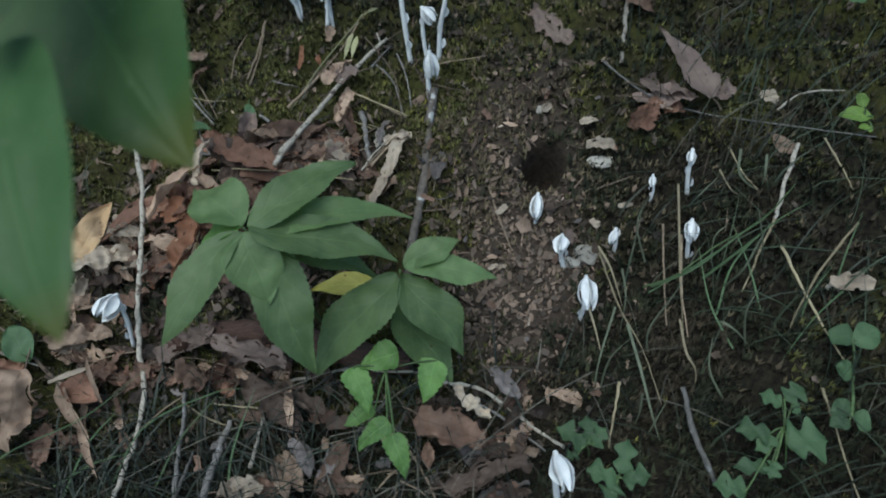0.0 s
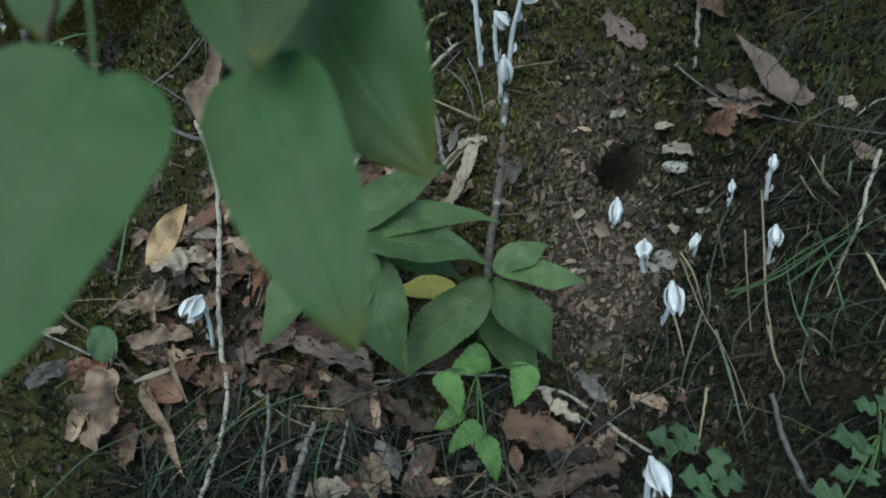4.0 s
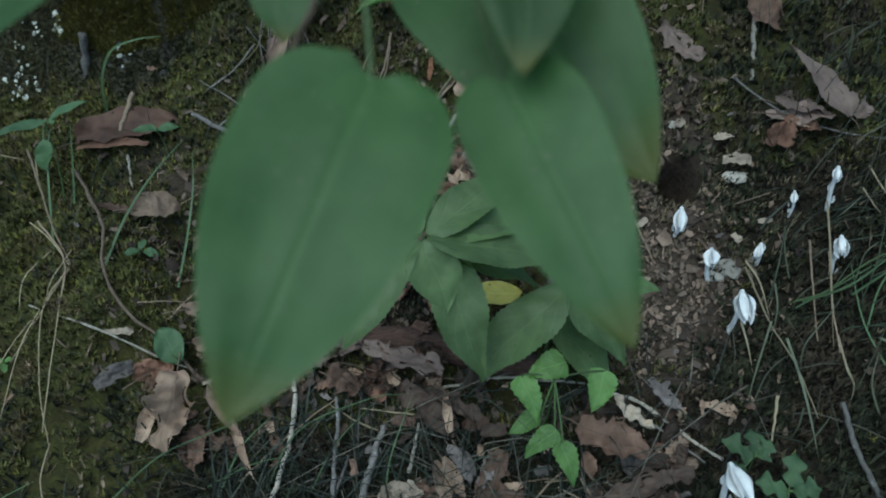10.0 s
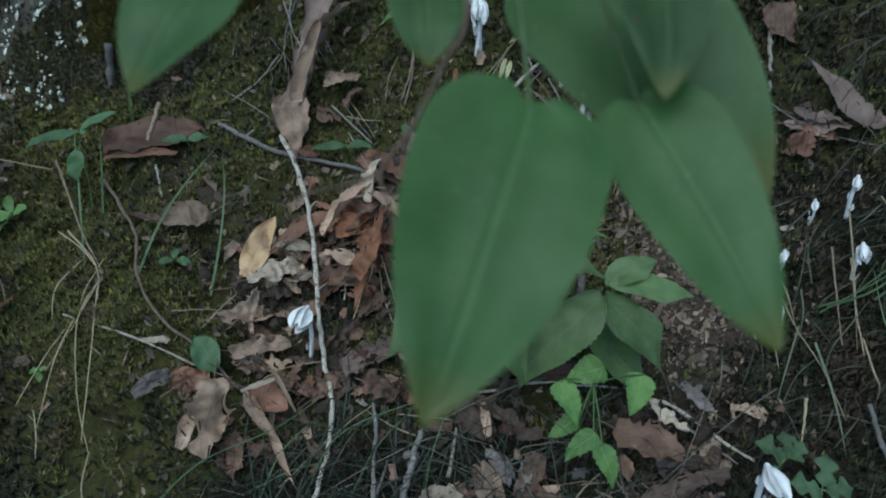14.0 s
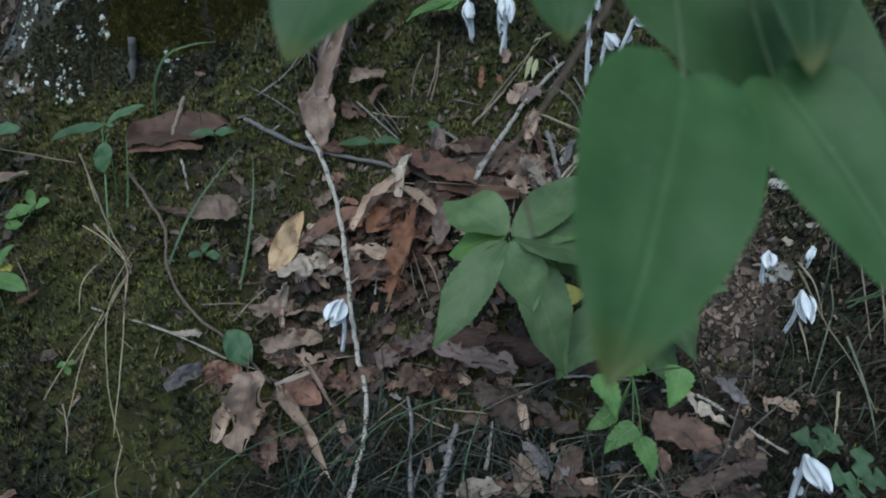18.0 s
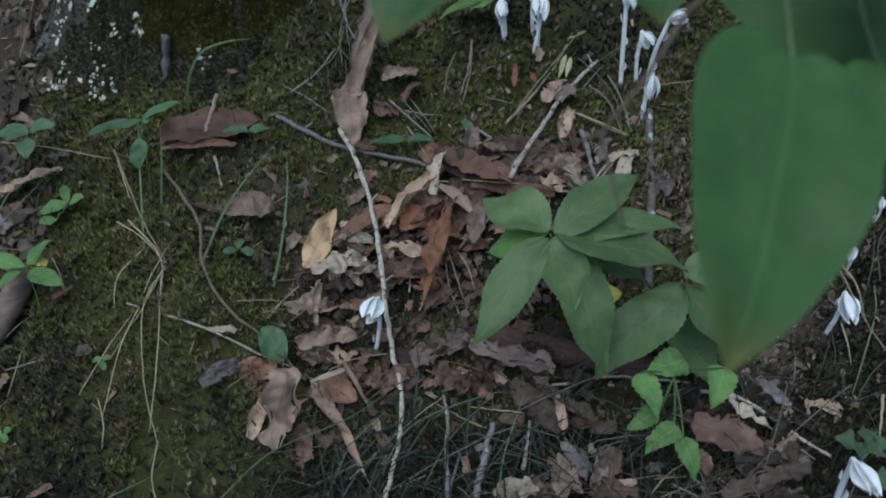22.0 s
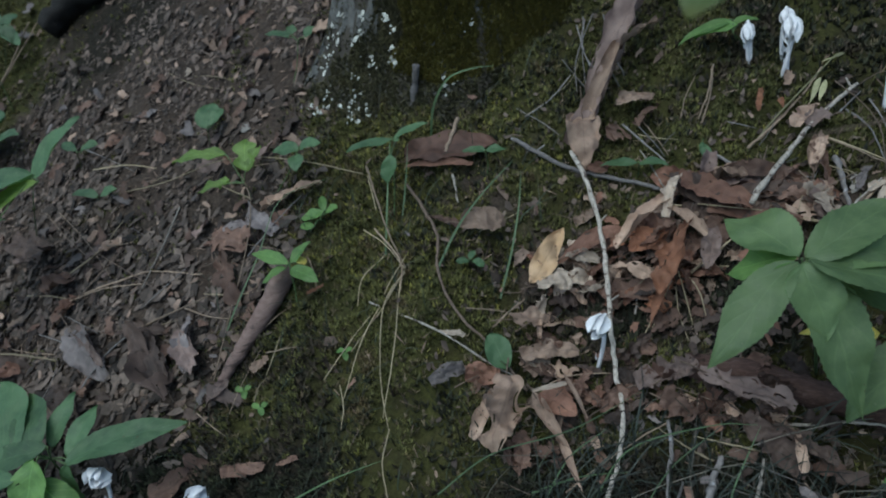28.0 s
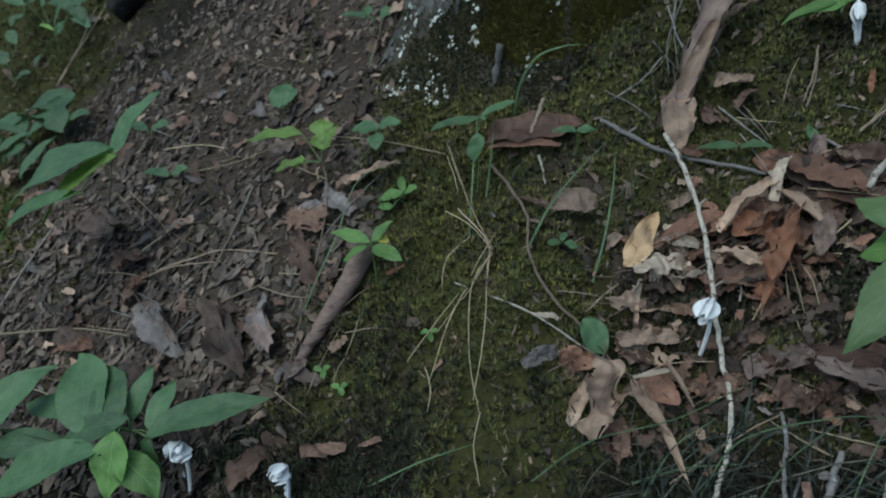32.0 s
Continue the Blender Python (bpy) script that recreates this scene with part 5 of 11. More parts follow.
green_leaf(plant, (-0.7791, 0.6227, -0.0551), (-0.7552, 0.6478, -0.0344), 0.0201, "lance", TOOTH_LEAF, stalk=(-0.7793, 0.6186, -0.057))
green_leaf(plant, (-0.7739, 0.614, -0.0579), (-0.7228, 0.5923, -0.0616), 0.0271, "lance", TOOTH_LEAF, stalk=(-0.7793, 0.6186, -0.057))
green_leaf(plant, (-0.7831, 0.6147, -0.0595), (-0.8186, 0.6038, -0.0815), 0.0186, "lance", TOOTH_LEAF, stalk=(-0.7793, 0.6186, -0.057))
green_leaf(plant, (-0.7699, 0.6219, -0.0534), (-0.7583, 0.633, -0.0557), 0.02, "lance", YELLOW_LEAF, stalk=(-0.7793, 0.6186, -0.057))
plant = root("low_plant", on(-0.9428, 0.803), "slender vine with lime green lobed leaves", "plant", "low plants on the bank")
stalk_to([(-0.9428, 0.803, -0.0732), (-0.9323, 0.7897, -0.0487), (-0.9258, 0.7725, -0.0242)], 0.001, 0.0007, WOOD["green"], plant)
green_leaf(plant, (-0.9891, 0.8327, -0.0084), (-1.1004, 0.8339, -0.0319), 0.0381, "lobed", LIME_LEAF, stalk=(-0.9258, 0.7725, -0.0242))
green_leaf(plant, (-0.9329, 0.7956, -0.0147), (-0.9543, 0.8488, 0.0144), 0.0474, "lobed", LIME_LEAF, stalk=(-0.9258, 0.7725, -0.0242))
green_leaf(plant, (-0.9329, 0.7956, -0.0147), (-0.9196, 0.8339, 0.0103), 0.0271, "lobed", LIME_LEAF, stalk=(-0.9258, 0.7725, -0.0242))
green_leaf(plant, (-0.9541, 0.776, -0.0282), (-1.0141, 0.7672, -0.0448), 0.0308, "lobed", LIME_LEAF, stalk=(-0.9258, 0.7725, -0.0242))
green_leaf(plant, (-0.9747, 0.7735, -0.0336), (-0.9566, 0.7814, -0.0262), 0.0271, "lobed", LIME_LEAF, stalk=(-0.9258, 0.7725, -0.0242))
plant = root("low_plant", on(-0.8961, 0.8081), "small plant with pointed dark green leaves", "plant", "low plants on the bank")
stalk_to([(-0.8961, 0.8081, -0.0614), (-0.8622, 0.801, -0.0197), (-0.8324, 0.7898, 0.022)], 0.001, 0.0007, WOOD["green"], plant)
green_leaf(plant, (-0.8312, 0.7995, 0.0268), (-0.8796, 0.8011, 0.0185), 0.0346, "lance", LOW_LEAF, stalk=(-0.8324, 0.7898, 0.022))
green_leaf(plant, (-0.8319, 0.8016, 0.0277), (-0.7971, 0.8066, 0.0366), 0.029, "lance", LOW_LEAF, stalk=(-0.8324, 0.7898, 0.022))
green_leaf(plant, (-0.8324, 0.7898, 0.022), (-0.8208, 0.7593, 0.0098), 0.0253, "lance", LOW_LEAF, stalk=(-0.8324, 0.7898, 0.022))
plant = root("low_plant", on(-1.077, 0.903), "single heart-shaped leaf on a thin stalk", "plant", "low plants on the bank")
stalk_to([(-1.077, 0.903, -0.0534), (-1.0699, 0.9066, -0.0264), (-1.0667, 0.9062, 0.0005)], 0.001, 0.0007, WOOD["green"], plant)
green_leaf(plant, (-1.064, 0.9057, 0.0008), (-1.0863, 0.9569, 0.021), 0.0463, "oval", LOW_LEAF, stalk=(-1.0667, 0.9062, 0.0005))
green_leaf(plant, (-1.0604, 0.9108, 0.0041), (-1.0517, 0.9439, 0.0223), 0.024, "oval", LOW_LEAF, stalk=(-1.0667, 0.9062, 0.0005))
plant = root("low_plant", on(-0.9484, 1.0267), "small dark green plant with oval leaves", "plant", "low plants on the bank")
stalk_to([(-0.9484, 1.0267, 0.0353), (-0.9358, 1.0334, 0.0748), (-0.9273, 1.0362, 0.1143)], 0.001, 0.0007, WOOD["green"], plant)
green_leaf(plant, (-0.9486, 1.0473, 0.1157), (-1.0077, 1.0683, 0.114), 0.0264, "lance", LOW_LEAF, stalk=(-0.9273, 1.0362, 0.1143))
green_leaf(plant, (-0.9475, 1.0532, 0.1188), (-0.9542, 1.077, 0.1296), 0.0201, "lance", LOW_LEAF, stalk=(-0.9273, 1.0362, 0.1143))
green_leaf(plant, (-0.9174, 1.0398, 0.1181), (-0.8999, 1.0597, 0.1317), 0.0237, "lance", LOW_LEAF, stalk=(-0.9273, 1.0362, 0.1143))
plant = root("low_plant", on(-0.7809, 0.7438), "creeping plant with rounded pale green leaves", "plant", "low plants on the bank")
stalk_to([(-0.7809, 0.7438, -0.0698), (-0.7804, 0.7412, -0.0623), (-0.7839, 0.7346, -0.0547)], 0.001, 0.0007, WOOD["green"], plant)
green_leaf(plant, (-0.7775, 0.7432, -0.0494), (-0.8187, 0.7377, -0.06), 0.0221, "oval", TOOTH_LEAF, stalk=(-0.7839, 0.7346, -0.0547))
green_leaf(plant, (-0.7792, 0.7481, -0.0475), (-0.7595, 0.7508, -0.0423), 0.0185, "oval", TOOTH_LEAF, stalk=(-0.7839, 0.7346, -0.0547))
green_leaf(plant, (-0.7893, 0.7231, -0.0611), (-0.8132, 0.7232, -0.0656), 0.0185, "oval", TOOTH_LEAF, stalk=(-0.7839, 0.7346, -0.0547))
green_leaf(plant, (-0.7792, 0.7481, -0.0475), (-0.7979, 0.7737, -0.0391), 0.0137, "oval", TOOTH_LEAF, stalk=(-0.7839, 0.7346, -0.0547))
plant = root("low_plant", on(-0.6646, 0.7389), "thin sapling with narrow green leaves", "plant", "low plants on the bank")
stalk_to([(-0.6646, 0.7389, -0.0407), (-0.6625, 0.7518, 0.0135), (-0.6645, 0.7607, 0.0676)], 0.001, 0.0007, WOOD["green"], plant)
green_leaf(plant, (-0.6627, 0.7631, 0.0692), (-0.731, 0.7559, 0.0464), 0.0235, "lance", LOW_LEAF, stalk=(-0.6645, 0.7607, 0.0676))
green_leaf(plant, (-0.6587, 0.7637, 0.0707), (-0.6119, 0.7775, 0.0899), 0.0184, "lance", LOW_LEAF, stalk=(-0.6645, 0.7607, 0.0676))
green_leaf(plant, (-0.657, 0.7354, 0.0608), (-0.6584, 0.7198, 0.0245), 0.0243, "lance", LOW_LEAF, stalk=(-0.6645, 0.7607, 0.0676))
green_leaf(plant, (-0.6571, 0.7582, 0.0692), (-0.6511, 0.7662, 0.0742), 0.0108, "lance", LOW_LEAF, stalk=(-0.6645, 0.7607, 0.0676))
plant = root("low_plant", on(-0.5366, 0.7915), "small plant with two narrow leaves", "plant", "low plants on the bank")
stalk_to([(-0.5366, 0.7915, 0.0049), (-0.5331, 0.7867, 0.0276), (-0.5336, 0.778, 0.0503)], 0.001, 0.0007, WOOD["green"], plant)
green_leaf(plant, (-0.5336, 0.778, 0.0503), (-0.5672, 0.7798, 0.0491), 0.0168, "lance", LOW_LEAF, stalk=(-0.5336, 0.778, 0.0503))
green_leaf(plant, (-0.5336, 0.778, 0.0503), (-0.5049, 0.7864, 0.0521), 0.0166, "lance", LOW_LEAF, stalk=(-0.5336, 0.778, 0.0503))
plant = root("low_plant", on(-0.5264, 0.6404), "tiny three-leaved seedling in moss", "plant", "low plants on the bank")
stalk_to([(-0.5264, 0.6404, -0.0453), (-0.5233, 0.638, -0.0371), (-0.5242, 0.6317, -0.0288)], 0.001, 0.0007, WOOD["green"], plant)
green_leaf(plant, (-0.5252, 0.6297, -0.0293), (-0.5414, 0.626, -0.0272), 0.0112, "oval", LOW_LEAF, stalk=(-0.5242, 0.6317, -0.0288))
green_leaf(plant, (-0.5232, 0.6337, -0.0283), (-0.5245, 0.6467, -0.0235), 0.0099, "oval", LOW_LEAF, stalk=(-0.5242, 0.6317, -0.0288))
green_leaf(plant, (-0.5212, 0.6312, -0.0298), (-0.5031, 0.6319, -0.0347), 0.0126, "oval", LOW_LEAF, stalk=(-0.5242, 0.6317, -0.0288))
plant = root("low_plant", on(-0.8178, 0.497), "tiny pale green seedling in moss", "plant", "low plants on the bank")
stalk_to([(-0.8178, 0.497, -0.1892), (-0.8135, 0.497, -0.1836), (-0.8131, 0.493, -0.1781)], 0.001, 0.0007, WOOD["green"], plant)
green_leaf(plant, (-0.8131, 0.493, -0.1781), (-0.8281, 0.4941, -0.1804), 0.0091, "oval", TOOTH_LEAF, stalk=(-0.8131, 0.493, -0.1781))
green_leaf(plant, (-0.8131, 0.493, -0.1781), (-0.8027, 0.4977, -0.174), 0.0091, "oval", TOOTH_LEAF, stalk=(-0.8131, 0.493, -0.1781))
green_leaf(plant, (-0.8131, 0.493, -0.1781), (-0.8053, 0.4814, -0.1817), 0.009, "oval", TOOTH_LEAF, stalk=(-0.8131, 0.493, -0.1781))
plant = root("low_plant", on(-0.7819, 0.4759), "tiny pale green seedling in moss", "plant", "low plants on the bank")
stalk_to([(-0.7819, 0.4759, -0.1915), (-0.7777, 0.4759, -0.1859), (-0.7775, 0.472, -0.1803)], 0.001, 0.0007, WOOD["green"], plant)
green_leaf(plant, (-0.7775, 0.472, -0.1803), (-0.7919, 0.4731, -0.1828), 0.0088, "oval", TOOTH_LEAF, stalk=(-0.7775, 0.472, -0.1803))
green_leaf(plant, (-0.7775, 0.472, -0.1803), (-0.7673, 0.4764, -0.1761), 0.0088, "oval", TOOTH_LEAF, stalk=(-0.7775, 0.472, -0.1803))
green_leaf(plant, (-0.7775, 0.472, -0.1803), (-0.77, 0.4607, -0.1836), 0.0088, "oval", TOOTH_LEAF, stalk=(-0.7775, 0.472, -0.1803))
plant = root("low_plant", on(-0.673, 0.5337), "tiny pale green seedling in moss", "plant", "low plants on the bank")
stalk_to([(-0.673, 0.5337, -0.1268), (-0.6692, 0.5328, -0.1211), (-0.6693, 0.528, -0.1154)], 0.001, 0.0007, WOOD["green"], plant)
green_leaf(plant, (-0.6693, 0.528, -0.1154), (-0.6847, 0.5335, -0.1213), 0.0086, "oval", TOOTH_LEAF, stalk=(-0.6693, 0.528, -0.1154))
green_leaf(plant, (-0.6693, 0.528, -0.1154), (-0.6582, 0.529, -0.1085), 0.0085, "oval", TOOTH_LEAF, stalk=(-0.6693, 0.528, -0.1154))
green_leaf(plant, (-0.6693, 0.528, -0.1154), (-0.6624, 0.515, -0.1177), 0.0085, "oval", TOOTH_LEAF, stalk=(-0.6693, 0.528, -0.1154))
plant = root("low_plant", on(-0.4561, 0.5319), "dark green round leaf among dead leaves", "plant", "low plants on the bank")
stalk_to([(-0.4561, 0.5319, -0.1126), (-0.4595, 0.5271, -0.0987), (-0.4669, 0.5182, -0.0848)], 0.001, 0.0007, WOOD["green"], plant)
green_leaf(plant, (-0.4534, 0.5138, -0.0909), (-0.4829, 0.5411, -0.0692), 0.0335, "oval", LOW_LEAF, stalk=(-0.4669, 0.5182, -0.0848))
plant = root("low_plant", on(-0.3311, 0.8), "small plant with grey-green leaves", "plant", "low plants on the bank")
stalk_to([(-0.3311, 0.8, 0.0113), (-0.3288, 0.7981, 0.0244), (-0.3304, 0.7922, 0.0376)], 0.001, 0.0007, WOOD["green"], plant)
green_leaf(plant, (-0.3304, 0.7922, 0.0376), (-0.3809, 0.8054, 0.0221), 0.0182, "lance", LOW_LEAF, stalk=(-0.3304, 0.7922, 0.0376))
green_leaf(plant, (-0.3288, 0.7915, 0.0381), (-0.2927, 0.7762, 0.0458), 0.0179, "lance", LOW_LEAF, stalk=(-0.3304, 0.7922, 0.0376))
plant = root("low_plant", on(-1.432, 0.7892), "leafy plant with long pointed green leaves", "plant", "low plants on the bank")
stalk_to([(-1.432, 0.7892, -0.1968), (-1.2571, 0.6725, -0.0441), (-1.2308, 0.6746, 0.0170)], 0.001, 0.0007, WOOD["green"], plant)
green_leaf(plant, (-1.2308, 0.6746, 0.0170), (-1.1664, 0.7493, 0.0869), 0.0548, "lance", LOW_LEAF, stalk=(-1.2308, 0.6746, 0.0170))
green_leaf(plant, (-1.2277, 0.6790, 0.0199), (-1.4764, 0.6375, -0.0906), 0.0855, "lance", LOW_LEAF, stalk=(-1.2308, 0.6746, 0.0170))
green_leaf(plant, (-1.2117, 0.6658, 0.0181), (-1.3648, 0.6148, -0.0921), 0.0560, "lance", LIME_LEAF, stalk=(-1.2308, 0.6746, 0.0170))
green_leaf(plant, (-1.2558, 0.6154, -0.0175), (-1.4965, 0.5987, -0.1497), 0.0445, "lance", LOW_LEAF, stalk=(-1.2308, 0.6746, 0.0170))
plant = root("low_plant", on(-1.6772, 0.9395), "three-lobed green leaf on a stalk", "plant", "low plants on the bank")
stalk_to([(-1.6772, 0.9395, -0.1994), (-1.6661, 0.9546, -0.15), (-1.659, 0.9657, -0.1005)], 0.001, 0.0007, WOOD["green"], plant)
green_leaf(plant, (-1.6438, 0.9478, -0.1044), (-1.7577, 1.0822, -0.0753), 0.0758, "lobed", LOW_LEAF, stalk=(-1.659, 0.9657, -0.1005))
green_leaf(plant, (-1.6666, 0.9748, -0.0985), (-1.8286, 1.053, -0.1154), 0.0564, "lobed", LOW_LEAF, stalk=(-1.659, 0.9657, -0.1005))
green_leaf(plant, (-1.6666, 0.9748, -0.0985), (-1.5865, 0.9801, -0.0702), 0.0536, "lobed", LOW_LEAF, stalk=(-1.659, 0.9657, -0.1005))
plant = root("low_plant", on(-1.8523, 0.9696), "low green plant with oval leaves", "plant", "low plants on the bank")
stalk_to([(-1.8523, 0.9696, -0.2461), (-1.8412, 0.9809, -0.198), (-1.834, 0.9882, -0.15)], 0.001, 0.0007, WOOD["green"], plant)
green_leaf(plant, (-1.8226, 0.9993, -0.1403), (-1.9654, 1.0648, -0.1427), 0.062, "lance", LOW_LEAF, stalk=(-1.834, 0.9882, -0.15))
green_leaf(plant, (-1.8034, 0.979, -0.1435), (-1.747, 0.9981, -0.1141), 0.0514, "lance", LOW_LEAF, stalk=(-1.834, 0.9882, -0.15))
green_leaf(plant, (-1.7847, 0.9592, -0.1467), (-1.8481, 0.9346, -0.1817), 0.0591, "lance", LOW_LEAF, stalk=(-1.834, 0.9882, -0.15))
green_leaf(plant, (-1.7077, 0.8564, -0.1701), (-1.6611, 0.9456, -0.1111), 0.0364, "lance", LOW_LEAF, stalk=(-1.834, 0.9882, -0.15))
plant = root("low_plant", on(-1.4199, 0.9421), "low green plant with oval leaves", "plant", "low plants on the bank")
stalk_to([(-1.4199, 0.9421, -0.1197), (-1.4014, 0.9311, -0.0965), (-1.3868, 0.9162, -0.0733)], 0.001, 0.0007, WOOD["green"], plant)
green_leaf(plant, (-1.3919, 0.9236, -0.071), (-1.4502, 0.9499, -0.0745), 0.0227, "oval", LOW_LEAF, stalk=(-1.3868, 0.9162, -0.0733))
green_leaf(plant, (-1.3827, 0.9216, -0.0695), (-1.3416, 0.929, -0.0548), 0.0333, "oval", LOW_LEAF, stalk=(-1.3868, 0.9162, -0.0733))
plant = root("low_plant", on(-1.9647, 1.3376), "low green plant at the edge of the wood", "plant", "low plants on the bank")
stalk_to([(-1.9647, 1.3376, -0.0779), (-1.9484, 1.3502, -0.0206), (-1.9361, 1.3588, 0.0366)], 0.001, 0.0007, WOOD["green"], plant)
green_leaf(plant, (-1.9471, 1.36, 0.0363), (-2.0349, 1.3966, 0.0479), 0.0511, "oval", LOW_LEAF, stalk=(-1.9361, 1.3588, 0.0366))
green_leaf(plant, (-1.9232, 1.3403, 0.0277), (-1.9069, 1.3895, 0.0568), 0.0501, "oval", LOW_LEAF, stalk=(-1.9361, 1.3588, 0.0366))
green_leaf(plant, (-1.906, 1.3299, 0.0237), (-1.7953, 1.2604, 0.025), 0.037, "oval", LOW_LEAF, stalk=(-1.9361, 1.3588, 0.0366))
green_leaf(plant, (-1.932, 1.3243, 0.018), (-1.9321, 1.2823, -0.005), 0.0291, "oval", LOW_LEAF, stalk=(-1.9361, 1.3588, 0.0366))
plant = root("low_plant", on(-2.1773, 1.3918), "low green plant at the edge of the wood", "plant", "low plants on the bank")
stalk_to([(-2.1773, 1.3918, -0.069), (-2.1536, 1.3977, -0.0146), (-2.1339, 1.3997, 0.0397)], 0.001, 0.0007, WOOD["green"], plant)
green_leaf(plant, (-2.1265, 1.3899, 0.035), (-2.2435, 1.4403, 0.0518), 0.0567, "oval", LOW_LEAF, stalk=(-2.1339, 1.3997, 0.0397))
green_leaf(plant, (-2.1219, 1.3983, 0.0401), (-2.0723, 1.4188, 0.0568), 0.0525, "oval", LOW_LEAF, stalk=(-2.1339, 1.3997, 0.0397))
green_leaf(plant, (-2.1044, 1.3608, 0.0209), (-2.1339, 1.3288, 0.0003), 0.0459, "oval", LOW_LEAF, stalk=(-2.1339, 1.3997, 0.0397))
plant = root("low_plant", on(-1.3062, 0.8405), "small plant with faded grey-green leaves", "plant", "low plants on the bank")
stalk_to([(-1.3062, 0.8405, -0.1384), (-1.2929, 0.8351, -0.124), (-1.2835, 0.8257, -0.1097)], 0.001, 0.0007, WOOD["green"], plant)
green_leaf(plant, (-1.2835, 0.8257, -0.1097), (-1.3563, 0.8464, -0.1188), 0.0235, "oval", LOW_LEAF, stalk=(-1.2835, 0.8257, -0.1097))
green_leaf(plant, (-1.2781, 0.8283, -0.1071), (-1.2438, 0.8365, -0.0945), 0.0271, "oval", LOW_LEAF, stalk=(-1.2835, 0.8257, -0.1097))
plant = root("low_plant", on(-0.9998, 0.3475), "leafy green plant with broad pointed leaves", "plant", "low plants on the bank")
stalk_to([(-0.9998, 0.3475, -0.2920), (-0.9933, 0.3415, -0.2329), (-0.9948, 0.3355, -0.1739)], 0.0016, 0.0011, WOOD["green"], plant)
green_leaf(plant, (-0.9650, 0.3305, -0.1699), (-0.8298, 0.4017, -0.1432), 0.0476, "ovate", LOW_LEAF, stalk=(-0.9948, 0.3355, -0.1739), rows=30, teeth=0.03)
green_leaf(plant, (-0.9726, 0.3418, -0.1766), (-0.9796, 0.4137, -0.1571), 0.0327, "ovate", LOW_LEAF, stalk=(-0.9948, 0.3355, -0.1739), rows=30, teeth=0.03)
green_leaf(plant, (-1.0133, 0.3547, -0.1795), (-1.0194, 0.4235, -0.1511), 0.0306, "ovate", LOW_LEAF, stalk=(-0.9948, 0.3355, -0.1739), rows=30, teeth=0.03)
green_leaf(plant, (-1.0380, 0.3255, -0.1771), (-1.1568, 0.4285, -0.1692), 0.0710, "ovate", LOW_LEAF, stalk=(-0.9948, 0.3355, -0.1739), rows=30, teeth=0.03)
green_leaf(plant, (-1.0089, 0.3355, -0.1717), (-1.0985, 0.4163, -0.1663), 0.0523, "ovate", LOW_LEAF, stalk=(-0.9948, 0.3355, -0.1739), rows=30, teeth=0.03)
green_leaf(plant, (-0.9974, 0.3409, -0.1571), (-1.0903, 0.3081, -0.1959), 0.0437, "ovate", LOW_LEAF, stalk=(-0.9948, 0.3355, -0.1739), rows=30, teeth=0.03)
green_leaf(plant, (-0.9650, 0.3305, -0.1699), (-0.9636, 0.3259, -0.2316), 0.0261, "ovate", LOW_LEAF, stalk=(-0.9948, 0.3355, -0.1739), rows=30, teeth=0.03)
green_leaf(plant, (-1.0965, 0.3603, -0.2050), (-1.2423, 0.3813, -0.2400), 0.0415, "ovate", LOW_LEAF, stalk=(-0.9948, 0.3355, -0.1739), rows=30, teeth=0.03)
green_leaf(plant, (-0.9981, 0.3243, -0.1593), (-0.9935, 0.2663, -0.2229), 0.0513, "ovate", TOOTH_LEAF, stalk=(-0.9948, 0.3355, -0.1739), rows=30, teeth=0.03)
green_leaf(plant, (-0.9912, 0.3146, -0.1820), (-0.9357, 0.2860, -0.2230), 0.0454, "ovate", TOOTH_LEAF, stalk=(-0.9948, 0.3355, -0.1739), rows=30, teeth=0.03)
plant = root("low_plant", on(-1.3091, 0.3466), "leafy green plant with long pointed leaves", "plant", "low plants on the bank")
stalk_to([(-1.3091, 0.3466, -0.3654), (-1.3026, 0.3406, -0.3055), (-1.3041, 0.3346, -0.2455)], 0.0016, 0.0011, WOOD["green"], plant)
green_leaf(plant, (-1.2357, 0.3087, -0.2094), (-1.1801, 0.4102, -0.1726), 0.0576, "ovate", LOW_LEAF, stalk=(-1.3041, 0.3346, -0.2455), rows=30, teeth=0.03)
green_leaf(plant, (-1.2831, 0.3302, -0.2120), (-1.5238, 0.4118, -0.2634), 0.0579, "ovate", LOW_LEAF, stalk=(-1.3041, 0.3346, -0.2455), rows=30, teeth=0.03)
green_leaf(plant, (-1.1003, 0.3195, -0.2033), (-1.2556, 0.2992, -0.2583), 0.0426, "ovate", LOW_LEAF, stalk=(-1.3041, 0.3346, -0.2455), rows=30, teeth=0.03)
green_leaf(plant, (-1.0113, 0.2976, -0.1734), (-1.1824, 0.2462, -0.2529), 0.0579, "ovate", LOW_LEAF, stalk=(-1.3041, 0.3346, -0.2455), rows=30, teeth=0.03)
green_leaf(plant, (-1.2514, 0.3120, -0.2118), (-1.2452, 0.2652, -0.2701), 0.0565, "ovate", LOW_LEAF, stalk=(-1.3041, 0.3346, -0.2455), rows=30, teeth=0.03)
plant = root("low_plant", on(-0.2023, 0.9748), "pointed green leaf of a low plant", "plant", "low plants on the bank")
stalk_to([(-0.2023, 0.9748, 0.1298), (-0.2104, 0.9675, 0.1439), (-0.2225, 0.9563, 0.1579)], 0.001, 0.0007, WOOD["green"], plant)
